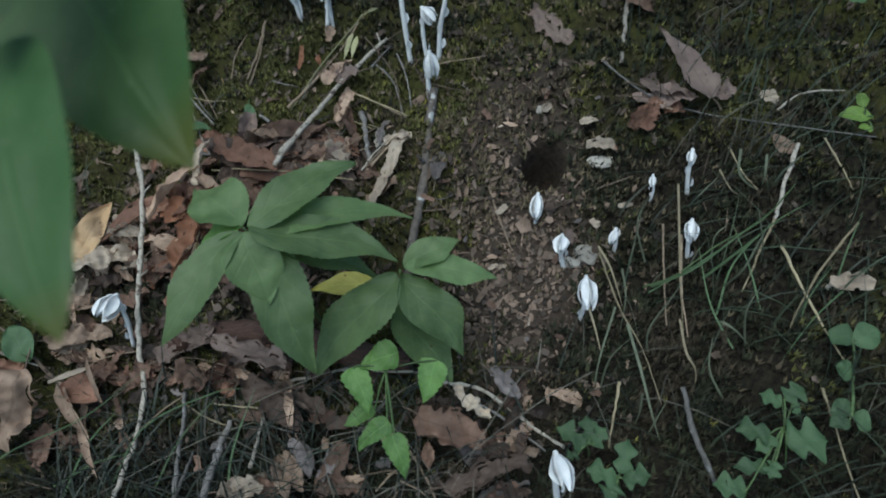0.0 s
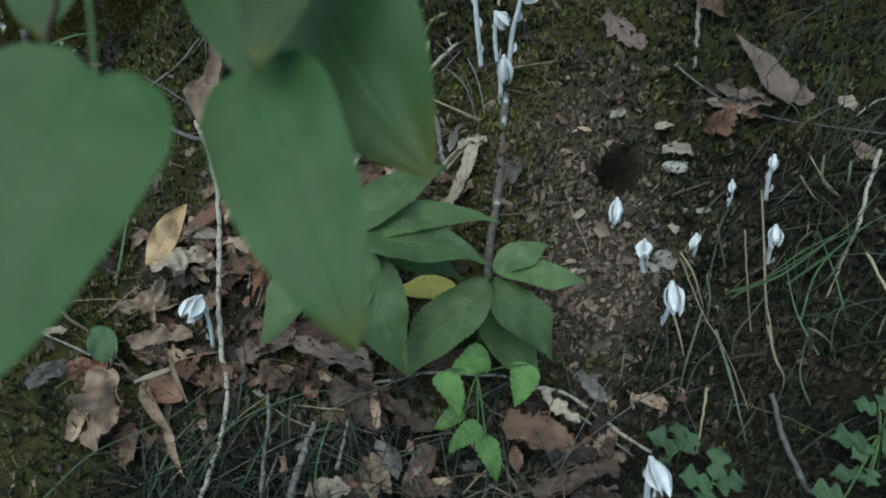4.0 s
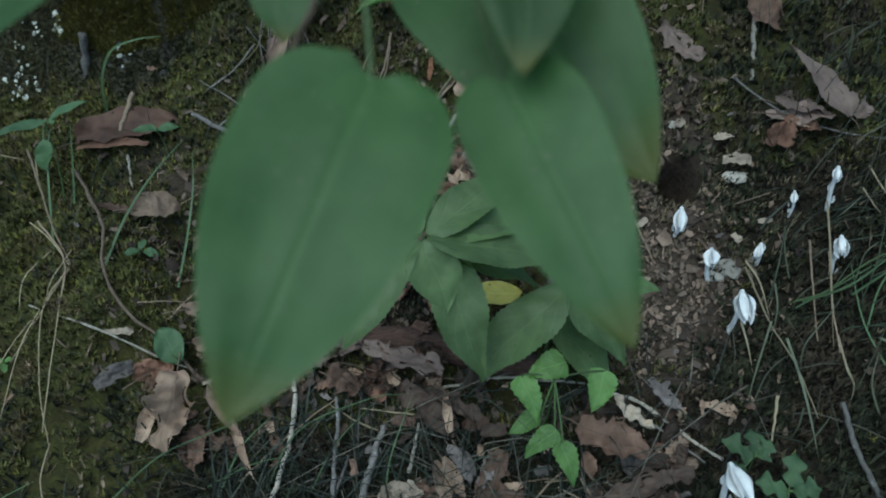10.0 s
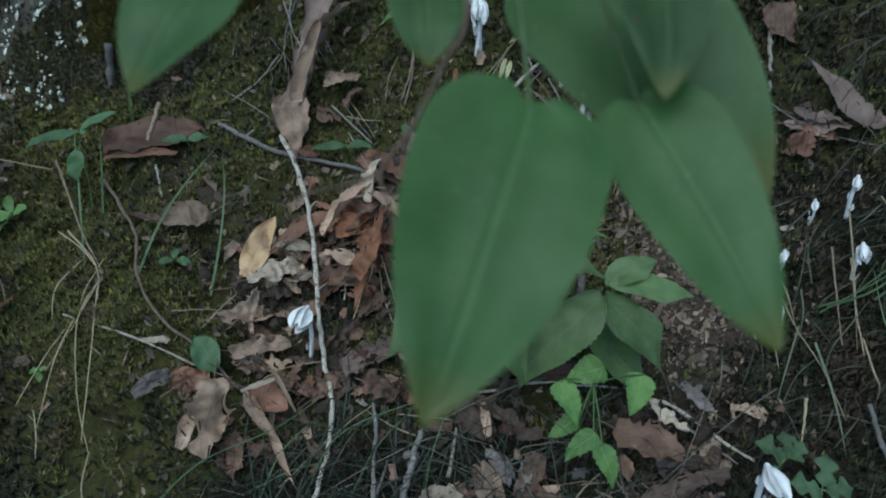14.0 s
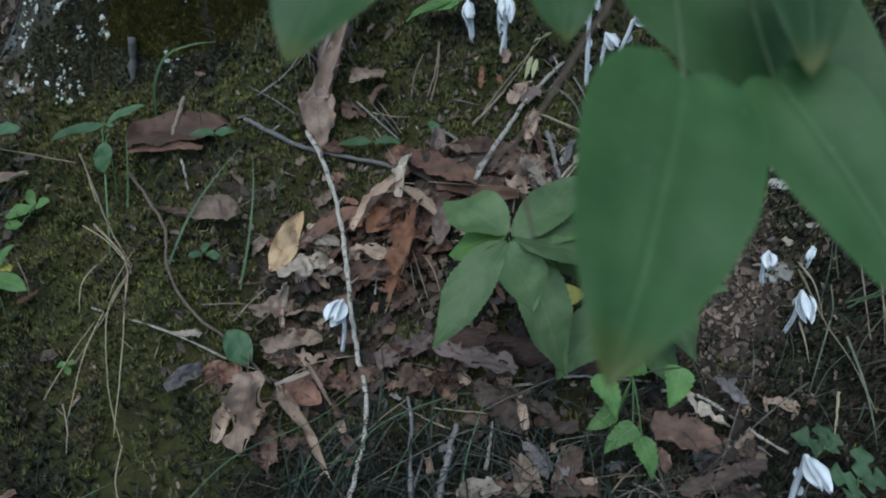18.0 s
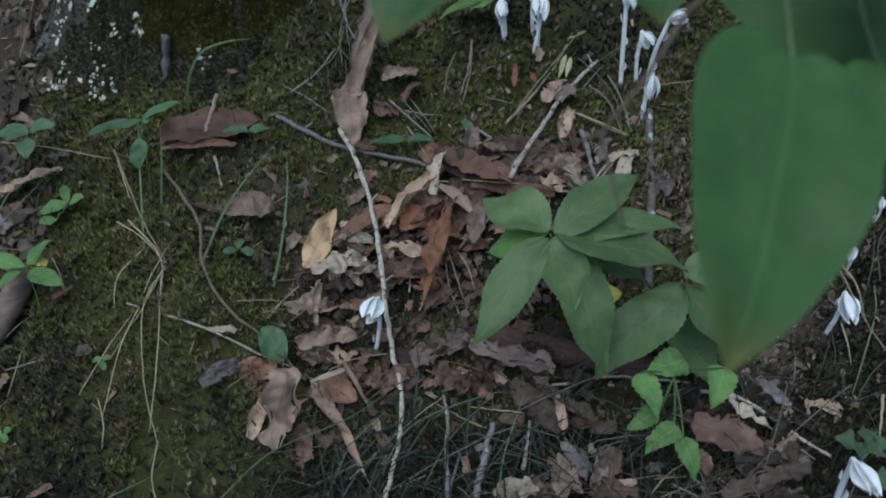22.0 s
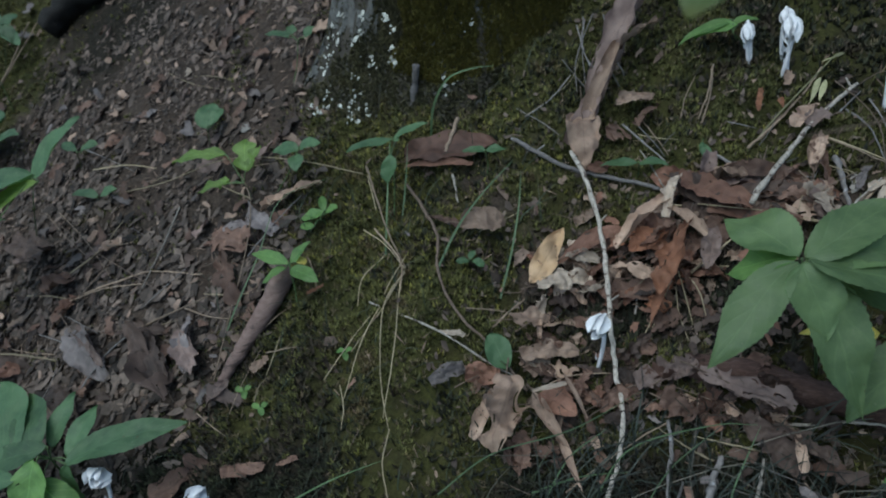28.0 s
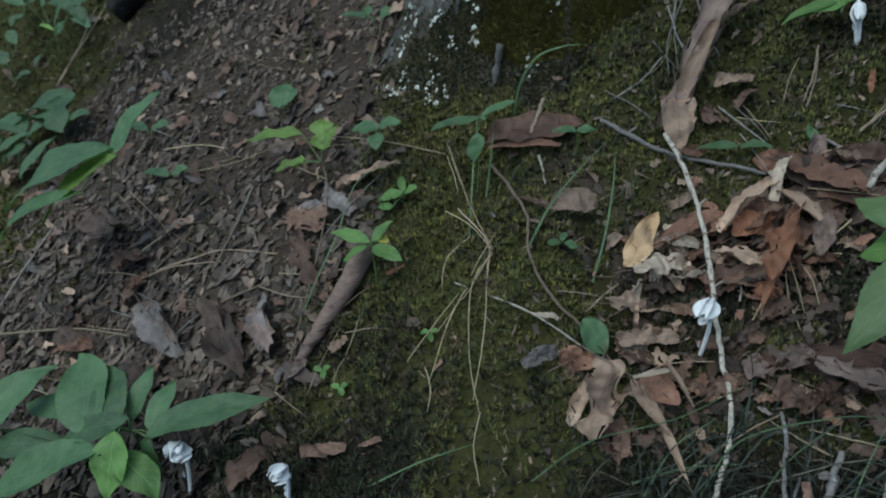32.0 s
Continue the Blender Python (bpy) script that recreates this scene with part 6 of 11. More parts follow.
green_leaf(plant, (-0.2161, 0.9689, 0.1651), (-0.272, 0.9544, 0.1495), 0.0224, "lance", TOOTH_LEAF, stalk=(-0.2225, 0.9563, 0.1579))
green_leaf(plant, (-0.2227, 0.9747, 0.1672), (-0.1904, 0.9738, 0.1709), 0.0193, "lance", TOOTH_LEAF, stalk=(-0.2225, 0.9563, 0.1579))
plant = root("low_plant", on(-0.2128, 0.9892), "pointed green leaf of a low plant", "plant", "low plants on the bank")
stalk_to([(-0.2128, 0.9892, 0.1357), (-0.2201, 0.9833, 0.1506), (-0.2315, 0.9735, 0.1654)], 0.001, 0.0007, WOOD["green"], plant)
green_leaf(plant, (-0.2234, 0.9772, 0.1684), (-0.2914, 0.9479, 0.1424), 0.0225, "lance", TOOTH_LEAF, stalk=(-0.2315, 0.9735, 0.1654))

plant = root("low_plant", on(-1.7975, 1.0514), "low plant with a broad lobed leaf in shade", "plant", "low plants on the bank")
stalk_to([(-1.7975, 1.0514, -0.1803), (-1.7915, 1.0464, -0.1501), (-1.7975, 1.0414, -0.1199)], 0.0014, 0.001, WOOD["green"], plant)
green_leaf(plant, (-1.8752, 1.0790, -0.1193), (-1.7004, 1.0402, -0.0769), 0.0827, "maple", SHADE_LEAF, stalk=(-1.7975, 1.0414, -0.1199))
green_leaf(plant, (-1.8408, 1.0704, -0.1209), (-1.7614, 1.0262, -0.1348), 0.0470, "oval", SHADE_LEAF, stalk=(-1.7975, 1.0414, -0.1199))
plant = root("low_plant", on(-1.9259, 1.0324), "low plant with toothed pointed leaves in shade", "plant", "low plants on the bank")
stalk_to([(-1.9259, 1.0324, -0.2396), (-1.9199, 1.0274, -0.2048), (-1.9259, 1.0224, -0.1700)], 0.0014, 0.001, WOOD["green"], plant)
green_leaf(plant, (-1.9431, 1.0158, -0.1650), (-1.8412, 1.0494, -0.1217), 0.0517, "lobed", SHADE_LEAF, stalk=(-1.9259, 1.0224, -0.1700))
green_leaf(plant, (-1.8983, 0.9517, -0.1920), (-1.7668, 0.9823, -0.1287), 0.0470, "ovate", LOW_LEAF, stalk=(-1.9259, 1.0224, -0.1700))
green_leaf(plant, (-1.9177, 0.9970, -0.1719), (-2.0461, 1.0551, -0.1554), 0.0637, "oval", LOW_LEAF, stalk=(-1.9259, 1.0224, -0.1700))
plant = root("low_plant", on(-1.8056, 1.1756), "tall thin weed with narrow dull green leaves", "plant", "low plants on the bank")
stalk_to([(-1.8056, 1.1756, -0.1153), (-1.7996, 1.1706, -0.0421), (-1.8056, 1.1656, 0.0311)], 0.0014, 0.001, WOOD["green"], plant)
green_leaf(plant, (-1.8189, 1.1835, 0.0357), (-1.7874, 1.2107, 0.1014), 0.0284, "ovate", SHADE_LEAF, stalk=(-1.8056, 1.1656, 0.0311))
green_leaf(plant, (-1.7478, 1.2025, 0.0910), (-1.7155, 1.1728, 0.0563), 0.0338, "ovate", SHADE_LEAF, stalk=(-1.8056, 1.1656, 0.0311))
green_leaf(plant, (-1.8075, 1.1702, 0.0428), (-1.9281, 1.2301, 0.0275), 0.0141, "ovate", LIME_LEAF, stalk=(-1.8056, 1.1656, 0.0311))
green_leaf(plant, (-1.9351, 1.1787, -0.0604), (-1.9068, 1.2025, -0.0250), 0.0266, "ovate", SHADE_LEAF, stalk=(-1.8056, 1.1656, 0.0311))
green_leaf(plant, (-2.0547, 1.3336, 0.0611), (-2.0196, 1.3433, 0.0899), 0.0466, "oval", SHADE_LEAF, stalk=(-1.8056, 1.1656, 0.0311))
green_leaf(plant, (-1.9737, 1.3070, 0.0546), (-1.9521, 1.3279, 0.0882), 0.0380, "oval", LOW_LEAF, stalk=(-1.8056, 1.1656, 0.0311))
plant = root("low_plant", on(-2.0515, 1.2195), "low weed with small dull green leaves", "plant", "low plants on the bank")
stalk_to([(-2.0515, 1.2195, -0.1516), (-2.0455, 1.2145, -0.1137), (-2.0515, 1.2095, -0.0758)], 0.0014, 0.001, WOOD["green"], plant)
green_leaf(plant, (-2.0608, 1.2158, -0.0634), (-2.1584, 1.2578, -0.0506), 0.0457, "oval", SHADE_LEAF, stalk=(-2.0515, 1.2095, -0.0758))
green_leaf(plant, (-2.0615, 1.2637, -0.0277), (-2.1090, 1.2997, -0.0029), 0.0319, "oval", SHADE_LEAF, stalk=(-2.0515, 1.2095, -0.0758))
green_leaf(plant, (-2.0127, 1.1737, -0.0908), (-1.9541, 1.1831, -0.0700), 0.0308, "oval", SHADE_LEAF, stalk=(-2.0515, 1.2095, -0.0758))

# ---- ghost pipes ----
ghost_pipe(0.1062, 0.6409, 0.1061, 0.6409, 0.0428, 0.1028, 0.6232, 0.0247, 0.0088, "short white ghost pipe bud beside the hollow", 0.0026)
ghost_pipe(0.1343, 0.581, 0.1268, 0.5829, 0.0305, 0.1227, 0.5635, 0.0218, 0.0118, "waxy white ghost pipe with a nodding flower", 0.0026)
ghost_pipe(0.1454, 0.5261, 0.1446, 0.5264, 0.0219, 0.1437, 0.497, 0.0085, 0.0122, "waxy white ghost pipe with a nodding flower", 0.0026)
ghost_pipe(0.2708, 0.5869, 0.2638, 0.5902, 0.0452, 0.259, 0.5711, 0.0353, 0.0098, "waxy white ghost pipe with a nodding flower", 0.0026)
ghost_pipe(0.2794, 0.6569, 0.2733, 0.6597, 0.0886, 0.2697, 0.6475, 0.0789, 0.0061, "waxy white ghost pipe with a nodding flower", 0.0026)
ghost_pipe(0.2395, 0.6605, 0.237, 0.6615, 0.0545, 0.2354, 0.6511, 0.044, 0.0047, "tiny bluish ghost pipe bud in shade", 0.0016)
ghost_pipe(0.191, 0.6027, 0.1892, 0.6034, 0.0223, 0.1836, 0.592, 0.0124, 0.0051, "short pale ghost pipe bud in moss", 0.0026)
ghost_pipe(-0.3538, 0.5446, -0.3491, 0.5451, -0.0212, -0.3592, 0.5196, -0.0295, 0.0174, "waxy white ghost pipe with a nodding flower", 0.0026)
ghost_pipe(0.1137, 0.3546, 0.099, 0.3595, -0.036, 0.1059, 0.3267, -0.0408, 0.0128, "large white ghost pipe with a bent hanging flower", 0.0032)
ghost_pipe(-0.0414, 0.8603, -0.0563, 0.8643, 0.2197, -0.0476, 0.8620, 0.1998, 0.0125, "tall white ghost pipe with a nodding flower", 0.0033)
ghost_pipe(-0.0204, 0.8653, -0.0265, 0.8672, 0.1669, -0.0107, 0.8623, 0.1499, 0.0125, "bent white ghost pipe with a curled flower", 0.0028)
ghost_pipe(-0.0057, 0.8658, 0.0037, 0.8627, 0.1856, 0.0233, 0.8554, 0.1945, 0.0135, "tall white ghost pipe leaning over, with a nodding flower", 0.0034)
ghost_pipe(-0.0170, 0.8137, -0.0172, 0.8138, 0.1334, -0.0130, 0.8124, 0.0989, 0.0112, "short white ghost pipe with a closed hanging flower", 0.0030)
ghost_pipe(-0.1936, 0.9561, -0.2055, 0.9573, 0.1735, -0.2013, 0.9448, 0.1496, 0.0115, "waxy white ghost pipe with a nodding flower", 0.0026)
ghost_pipe(-0.1494, 0.9294, -0.1585, 0.9308, 0.1911, -0.1516, 0.9141, 0.1622, 0.016, "waxy white ghost pipe with a nodding flower", 0.0026)
ghost_pipe(-0.1552, 0.9505, -0.1621, 0.9515, 0.1936, -0.1584, 0.9408, 0.1743, 0.0125, "waxy white ghost pipe with a nodding flower", 0.0026)
ghost_pipe(-0.1574, 0.9207, -0.1507, 0.9217, 0.1856, -0.1553, 0.9095, 0.1681, 0.0108, "waxy white ghost pipe with a nodding flower", 0.0026)
ghost_pipe(-0.1957, 0.9509, -0.2067, 0.9526, 0.1698, -0.2029, 0.9413, 0.1516, 0.0119, "waxy white ghost pipe with a nodding flower", 0.0026)
ghost_pipe(-0.9414, 0.3308, -0.931, 0.3449, -0.1878, -0.927, 0.3233, -0.1872, 0.0229, "round white ghost pipe flower beside a green plant", 0.0028)
ghost_pipe(-0.7956, 0.3382, -0.7877, 0.3462, -0.1871, -0.7931, 0.3238, -0.1841, 0.0163, "small white ghost pipe with a bent flower", 0.0026)

# ---- twigs and dry stems ----
twig([(-0.4225, 0.8224, 0.03), (-0.3981, 0.7816, 0.038), (-0.3753, 0.7213, 0.044), (-0.3563, 0.6451, 0.046), (-0.3463, 0.5854, 0.044), (-0.3353, 0.5293, 0.034), (-0.3209, 0.4799, 0.02), (-0.3211, 0.4349, 0.018), (-0.3286, 0.3976, 0.018), (-0.3359, 0.3634, 0.015)], 0.0032, "pale", "long pale mottled twig across dead leaves", taper=0.8, bits=4)
twig([(-0.5094, 0.8421, 0.014), (-0.4786, 0.8271, 0.014), (-0.4319, 0.8129, 0.016), (-0.3859, 0.8088, 0.012), (-0.3226, 0.7754, 0.01), (-0.296, 0.7612, 0.008)], 0.0036, "grey", "crooked grey twig on moss", taper=0.7, bits=2)
twig([(-0.6442, 0.7544, 0.03), (-0.6002, 0.6941, 0.03), (-0.5715, 0.6521, 0.026), (-0.5601, 0.6055, 0.022), (-0.5256, 0.5609, 0.02), (-0.4768, 0.5365, 0.018), (-0.4302, 0.5051, 0.014)], 0.0022, "brown", "bent brown twig over moss", taper=0.8, bits=2)
twig([(-0.6476, 0.5786, 0.02), (-0.5425, 0.5331, 0.02), (-0.475, 0.5197, 0.016), (-0.4413, 0.5185, 0.012)], 0.0014, "pale", "straight bleached grass stem lying on moss", taper=0.8)
twig([(-0.4154, 0.6158, 0.012), (-0.3825, 0.6414, 0.014), (-0.3439, 0.6591, 0.016)], 0.0022, "brown", "short brown twig in the leaf litter")
twig([(-0.1990, 0.6979, 0.045), (-0.1752, 0.7460, 0.036), (-0.1494, 0.7908, 0.026), (-0.1165, 0.8400, 0.018), (-0.0736, 0.8830, 0.016)], 0.0036, "pale", "whitish peeling birch twig", taper=0.7, bits=2)
twig([(-0.1983, 0.806, 0.012), (-0.1626, 0.8413, 0.014), (-0.1314, 0.8804, 0.016), (-0.1125, 0.9123, 0.018)], 0.002, "tan", "thin tan twig lying uphill")
twig([(-0.011, 0.8113, 0.006), (-0.0188, 0.751, 0.006), (-0.0228, 0.6971, 0.006), (-0.0305, 0.6496, 0.006), (-0.0372, 0.6059, 0.004), (-0.0412, 0.57, 0.002)], 0.0056, "bark", "thick mottled grey dead branch half sunk in soil", taper=0.85, name="branch", bits=3)
twig([(-0.0988, 0.7009, 0.012), (-0.0763, 0.7256, 0.014), (-0.0521, 0.7523, 0.014)], 0.002, "tan", "short tan twig lying on the bank")
twig([(-0.2363, 0.8051, 0.006), (-0.2034, 0.7809, 0.008), (-0.1706, 0.7719, 0.008), (-0.1267, 0.7663, 0.006)], 0.0022, "grey", "grey twig by dead leaves")
twig([(-0.1014, 0.7873, 0.01), (-0.0954, 0.7564, 0.01), (-0.0896, 0.7227, 0.008)], 0.004, "grey", "stout grey stick end")
twig([(-0.094, 0.7119, 0.012), (-0.0729, 0.735, 0.014), (-0.0513, 0.7563, 0.014)], 0.0018, "tan", "short tan twig lying on the bank")
twig([(-0.2884, 0.7332, 0.016), (-0.2275, 0.717, 0.018), (-0.1641, 0.7071, 0.018), (-0.1072, 0.6969, 0.016)], 0.0009, "straw", "thin orange pine needle stalk", taper=0.8)
twig([(-0.2599, 0.6362, 0.02), (-0.236, 0.6542, 0.024), (-0.2114, 0.6788, 0.026)], 0.0014, "straw", "pale dry stem in the litter")
twig([(-0.2792, 0.6365, 0.034), (-0.2869, 0.5998, 0.03), (-0.2977, 0.5772, 0.014)], 0.0009, "straw", "thin dry leaf stem in the litter", taper=0.7)
twig([(-0.2738, 0.6284, 0.034), (-0.2622, 0.5991, 0.026), (-0.2531, 0.5835, 0.01)], 0.0009, "straw", "thin dry leaf stem in the litter", taper=0.7)
twig([(-0.2827, 0.6406, 0.034), (-0.2934, 0.5944, 0.03), (-0.3056, 0.5704, 0.012)], 0.0009, "straw", "thin dry leaf stem in the litter", taper=0.7)
twig([(-0.2704, 0.6346, 0.03), (-0.2501, 0.6127, 0.024), (-0.2398, 0.5906, 0.012)], 0.0009, "straw", "thin dry leaf stem in the litter", taper=0.7)
twig([(-0.3273, 0.7021, 0.03), (-0.3523, 0.6903, 0.026), (-0.3926, 0.6871, 0.02)], 0.0009, "straw", "thin dry leaf stem in the litter", taper=0.7)
twig([(-0.2875, 0.6435, 0.036), (-0.3177, 0.6232, 0.028), (-0.3449, 0.6068, 0.016)], 0.0009, "straw", "thin dry leaf stem in the litter", taper=0.7)
twig([(-0.2567, 0.5628, 0.012), (-0.27, 0.5913, 0.02), (-0.2757, 0.6216, 0.03)], 0.0009, "straw", "thin dry leaf stem in the litter", taper=0.7)
twig([(-0.2268, 0.7626, 0.024), (-0.1742, 0.7277, 0.024), (-0.1142, 0.716, 0.018)], 0.0008, "tan", "thin brown stem in the litter", taper=0.7)
twig([(-0.2068, 0.7004, 0.02), (-0.1776, 0.7339, 0.026), (-0.15, 0.768, 0.02)], 0.0008, "tan", "thin brown stem in the litter", taper=0.7)
twig([(-0.1741, 0.7236, 0.02), (-0.1727, 0.7007, 0.016), (-0.1786, 0.6843, 0.01)], 0.0008, "tan", "thin brown stem in the litter", taper=0.7)
twig([(-0.1441, 0.7578, 0.026), (-0.1355, 0.7338, 0.03), (-0.1496, 0.7175, 0.02)], 0.0008, "tan", "thin brown stem in the litter", taper=0.7)
twig([(-0.4066, 0.5218, 0.012), (-0.3805, 0.5288, 0.02), (-0.338, 0.5322, 0.014)], 0.0008, "tan", "thin brown stem in the litter", taper=0.7)
twig([(-0.3143, 0.5086, 0.016), (-0.2762, 0.5082, 0.022), (-0.2321, 0.4991, 0.016)], 0.0008, "tan", "thin brown stem in the litter", taper=0.7)
twig([(-0.4952, 0.8891, 0.01), (-0.4645, 0.918, 0.012), (-0.4385, 0.9481, 0.014), (-0.4307, 0.9889, 0.016)], 0.0009, "straw", "dry pale grass stem")
twig([(-0.4348, 1.0494, 0.02), (-0.4274, 0.9887, 0.016), (-0.4163, 0.9413, 0.01)], 0.001, "grey", "thin hanging rootlet lying on the bank")
twig([(-0.4577, 0.9814, 0.014), (-0.4309, 0.9532, 0.012), (-0.4114, 0.9383, 0.008)], 0.001, "grey", "thin hanging rootlet lying on the bank")
twig([(-0.1719, 0.4806, 0.012), (-0.1354, 0.4823, 0.014), (-0.0935, 0.4867, 0.014), (-0.0516, 0.4823, 0.012), (-0.0101, 0.4785, 0.01)], 0.0018, "pale", "long bleached stem in the litter", taper=0.7)
twig([(-0.0015, 0.4668, 0.014), (0.0359, 0.459, 0.014), (0.0692, 0.4369, 0.012), (0.0934, 0.4187, 0.01), (0.1199, 0.4032, 0.008)], 0.0022, "pale", "bleached twig sloping across grey leaves", taper=0.7)
twig([(0.0183, 0.4513, 0.02), (0.0571, 0.4291, 0.018), (0.0996, 0.3988, 0.014)], 0.0016, "grey", "thin grey twig lying on the bank")
twig([(0.0538, 0.6814, 0.006), (0.0632, 0.6429, 0.008), (0.0767, 0.6044, 0.006)], 0.0015, "tan", "thin tan twig on crumbs")
twig([(0.3956, 0.6755, 0.03), (0.3745, 0.6362, 0.026), (0.357, 0.6, 0.022)], 0.0028, "pale", "white mottled twig among grass", taper=0.8)
twig([(0.3574, 0.6018, 0.022), (0.334, 0.5669, 0.016), (0.3139, 0.5373, 0.01)], 0.0014, "straw", "dry grass stem lying on the bank")
twig([(0.2443, 0.9305, 0.008), (0.2374, 0.8973, 0.008), (0.2297, 0.8572, 0.008), (0.2222, 0.8238, 0.004)], 0.003, "pale", "bleached dead stalk on the moss", taper=0.9, name="dry_stalk")
twig([(0.1992, 0.8229, 0.012), (0.2378, 0.7781, 0.014), (0.2925, 0.7442, 0.014), (0.383, 0.7159, 0.016), (0.4883, 0.6888, 0.016)], 0.0013, "grey", "long thin grey twig", taper=0.7)
twig([(0.3928, 0.7376, 0.01), (0.4227, 0.7504, 0.016), (0.4726, 0.7526, 0.012)], 0.0015, "pale", "curved bleached stem lying on the bank")
twig([(0.2332, 0.4373, 0.03), (0.2388, 0.4031, 0.024), (0.2542, 0.36, 0.014)], 0.0028, "grey", "grey mottled twig standing in grass", taper=0.9)
twig([(0.1738, 0.4461, 0.03), (0.1669, 0.422, 0.024), (0.1602, 0.3979, 0.014)], 0.0015, "straw", "dry straw stem lying on the bank")
twig([(-0.0603, 0.8671, 0.01), (-0.0464, 0.8291, 0.012), (-0.0394, 0.7872, 0.01)], 0.0012, "grey", "thin curved grey twig")
twig([(-0.1174, 0.8197, 0.01), (-0.0838, 0.7981, 0.012), (-0.0428, 0.7746, 0.01)], 0.0015, "tan", "thin tan twig lying on the bank")
twig([(-0.243, 0.9388, 0.012), (-0.2477, 0.8962, 0.012), (-0.2587, 0.8588, 0.008)], 0.002, "tan", "short tan stick on moss")
twig([(0.1695, 0.5829, 0.02), (0.1775, 0.5492, 0.02), (0.1879, 0.5192, 0.016), (0.2039, 0.4859, 0.014), (0.216, 0.4335, 0.012)], 0.0012, "straw", "long dry grass stem")
twig([(0.2379, 0.6005, 0.03), (0.2336, 0.5567, 0.024), (0.2315, 0.5076, 0.012)], 0.0013, "tan", "upright dry stem lying on the bank")
twig([(0.2553, 0.5867, 0.03), (0.2489, 0.5322, 0.024), (0.2512, 0.4951, 0.012)], 0.0013, "tan", "upright dry stem lying on the bank")
twig([(0.3545, 0.5665, 0.03), (0.366, 0.5194, 0.03), (0.3845, 0.481, 0.02), (0.4027, 0.4545, 0.01)], 0.0016, "straw", "dry bracken stem lying on the bank")
twig([(0.4361, 0.5838, 0.03), (0.3837, 0.535, 0.03), (0.3481, 0.4888, 0.02), (0.3418, 0.4622, 0.012)], 0.0014, "straw", "dry bracken stem lying on the bank")
twig([(0.2107, 0.5426, 0.02), (0.2439, 0.5456, 0.03), (0.2851, 0.5644, 0.04), (0.3311, 0.5795, 0.05), (0.3738, 0.6157, 0.05)], 0.0012, "green", "long green stem among grass", taper=0.6, name="vine")
twig([(0.326, 0.6892, 0.02), (0.3355, 0.6581, 0.02), (0.3505, 0.6421, 0.014)], 0.0012, "straw", "dry curved grass stem")
twig([(0.426, 0.6806, 0.03), (0.4354, 0.6466, 0.03), (0.4462, 0.6285, 0.02)], 0.0012, "straw", "dry curved grass stem")
twig([(0.3623, 0.4296, 0.03), (0.3691, 0.3888, 0.024), (0.3799, 0.3392, 0.012)], 0.0014, "straw", "dry stem lying on the bank")
twig([(-0.0437, 0.382, 0.014), (-0.0161, 0.3672, 0.012), (-0.0107, 0.349, 0.01)], 0.001, "tan", "thin twig lying on the bank")
twig([(-0.0329, 0.4071, 0.012), (-0.0161, 0.3816, 0.012), (-0.0042, 0.3571, 0.012)], 0.0016, "tan", "thin twig in litter")
twig([(-0.0657, 0.3745, 0.012), (-0.0439, 0.3928, 0.012), (-0.0161, 0.4062, 0.012)], 0.0013, "tan", "thin twig in litter")
twig([(-0.1921, 0.3973, 0.02), (-0.1879, 0.4151, 0.024), (-0.1839, 0.4408, 0.024)], 0.0024, "pale", "bleached stub of a stem")
twig([(-0.2683, 0.3809, 0.012), (-0.2602, 0.4045, 0.014), (-0.2568, 0.4197, 0.014)], 0.002, "grey", "grey stub of a twig")
twig([(-0.2683, 0.3763, 0.014), (-0.2708, 0.4189, 0.018), (-0.2698, 0.4507, 0.02), (-0.2747, 0.4739, 0.02)], 0.0026, "grey", "upright grey twig in grass", taper=0.7)
twig([(-0.3713, 0.4051, 0.012), (-0.3364, 0.4335, 0.014), (-0.3004, 0.4589, 0.016), (-0.2728, 0.4761, 0.016)], 0.0012, "tan", "thin tan stem lying on the bank")
twig([(-0.2403, 0.379, 0.01), (-0.2308, 0.4139, 0.012), (-0.2209, 0.4461, 0.012)], 0.0045, "grey", "dark weathered stick end")
twig([(-0.3171, 0.599, 0.014), (-0.3164, 0.6221, 0.02)], 0.0013, "pale", "bleached peg of wood")
twig([(-0.5178, 0.5781, 0.008), (-0.4904, 0.5854, 0.01), (-0.4569, 0.5962, 0.008)], 0.001, "tan", "thin tan twig lying on the bank")
twig([(-0.4821, 0.5679, 0.008), (-0.4662, 0.5952, 0.01), (-0.452, 0.6146, 0.012)], 0.0014, "tan", "thin twig fork lying on the bank")
twig([(-0.255, 0.8495, 0.008), (-0.2471, 0.881, 0.01), (-0.2429, 0.9187, 0.012)], 0.0014, "tan", "short pale stem lying on the bank")
twig([(-0.3575, 0.8758, 0.012), (-0.3243, 0.8344, 0.012), (-0.2967, 0.8019, 0.01)], 0.0018, "grey", "grey twig under a leaf")
twig([(-0.3333, 0.8731, 0.014), (-0.3129, 0.8425, 0.012), (-0.293, 0.809, 0.01)], 0.0012, "tan", "thin twig lying on the bank")
twig([(-0.0945, 0.8509, 0.01), (-0.0695, 0.8766, 0.012)], 0.0015, "grey", "twig end lying on the bank")
twig([(-0.0866, 0.8543, 0.01), (-0.0634, 0.8244, 0.012), (-0.0484, 0.7757, 0.01)], 0.0014, "grey", "curved grey twig lying on the bank")
twig([(-1.0737, 0.7864, 0.02), (-1.0754, 0.7199, 0.016), (-1.0837, 0.6469, 0.01)], 0.0016, "pale", "bleached stem leaning on soil")
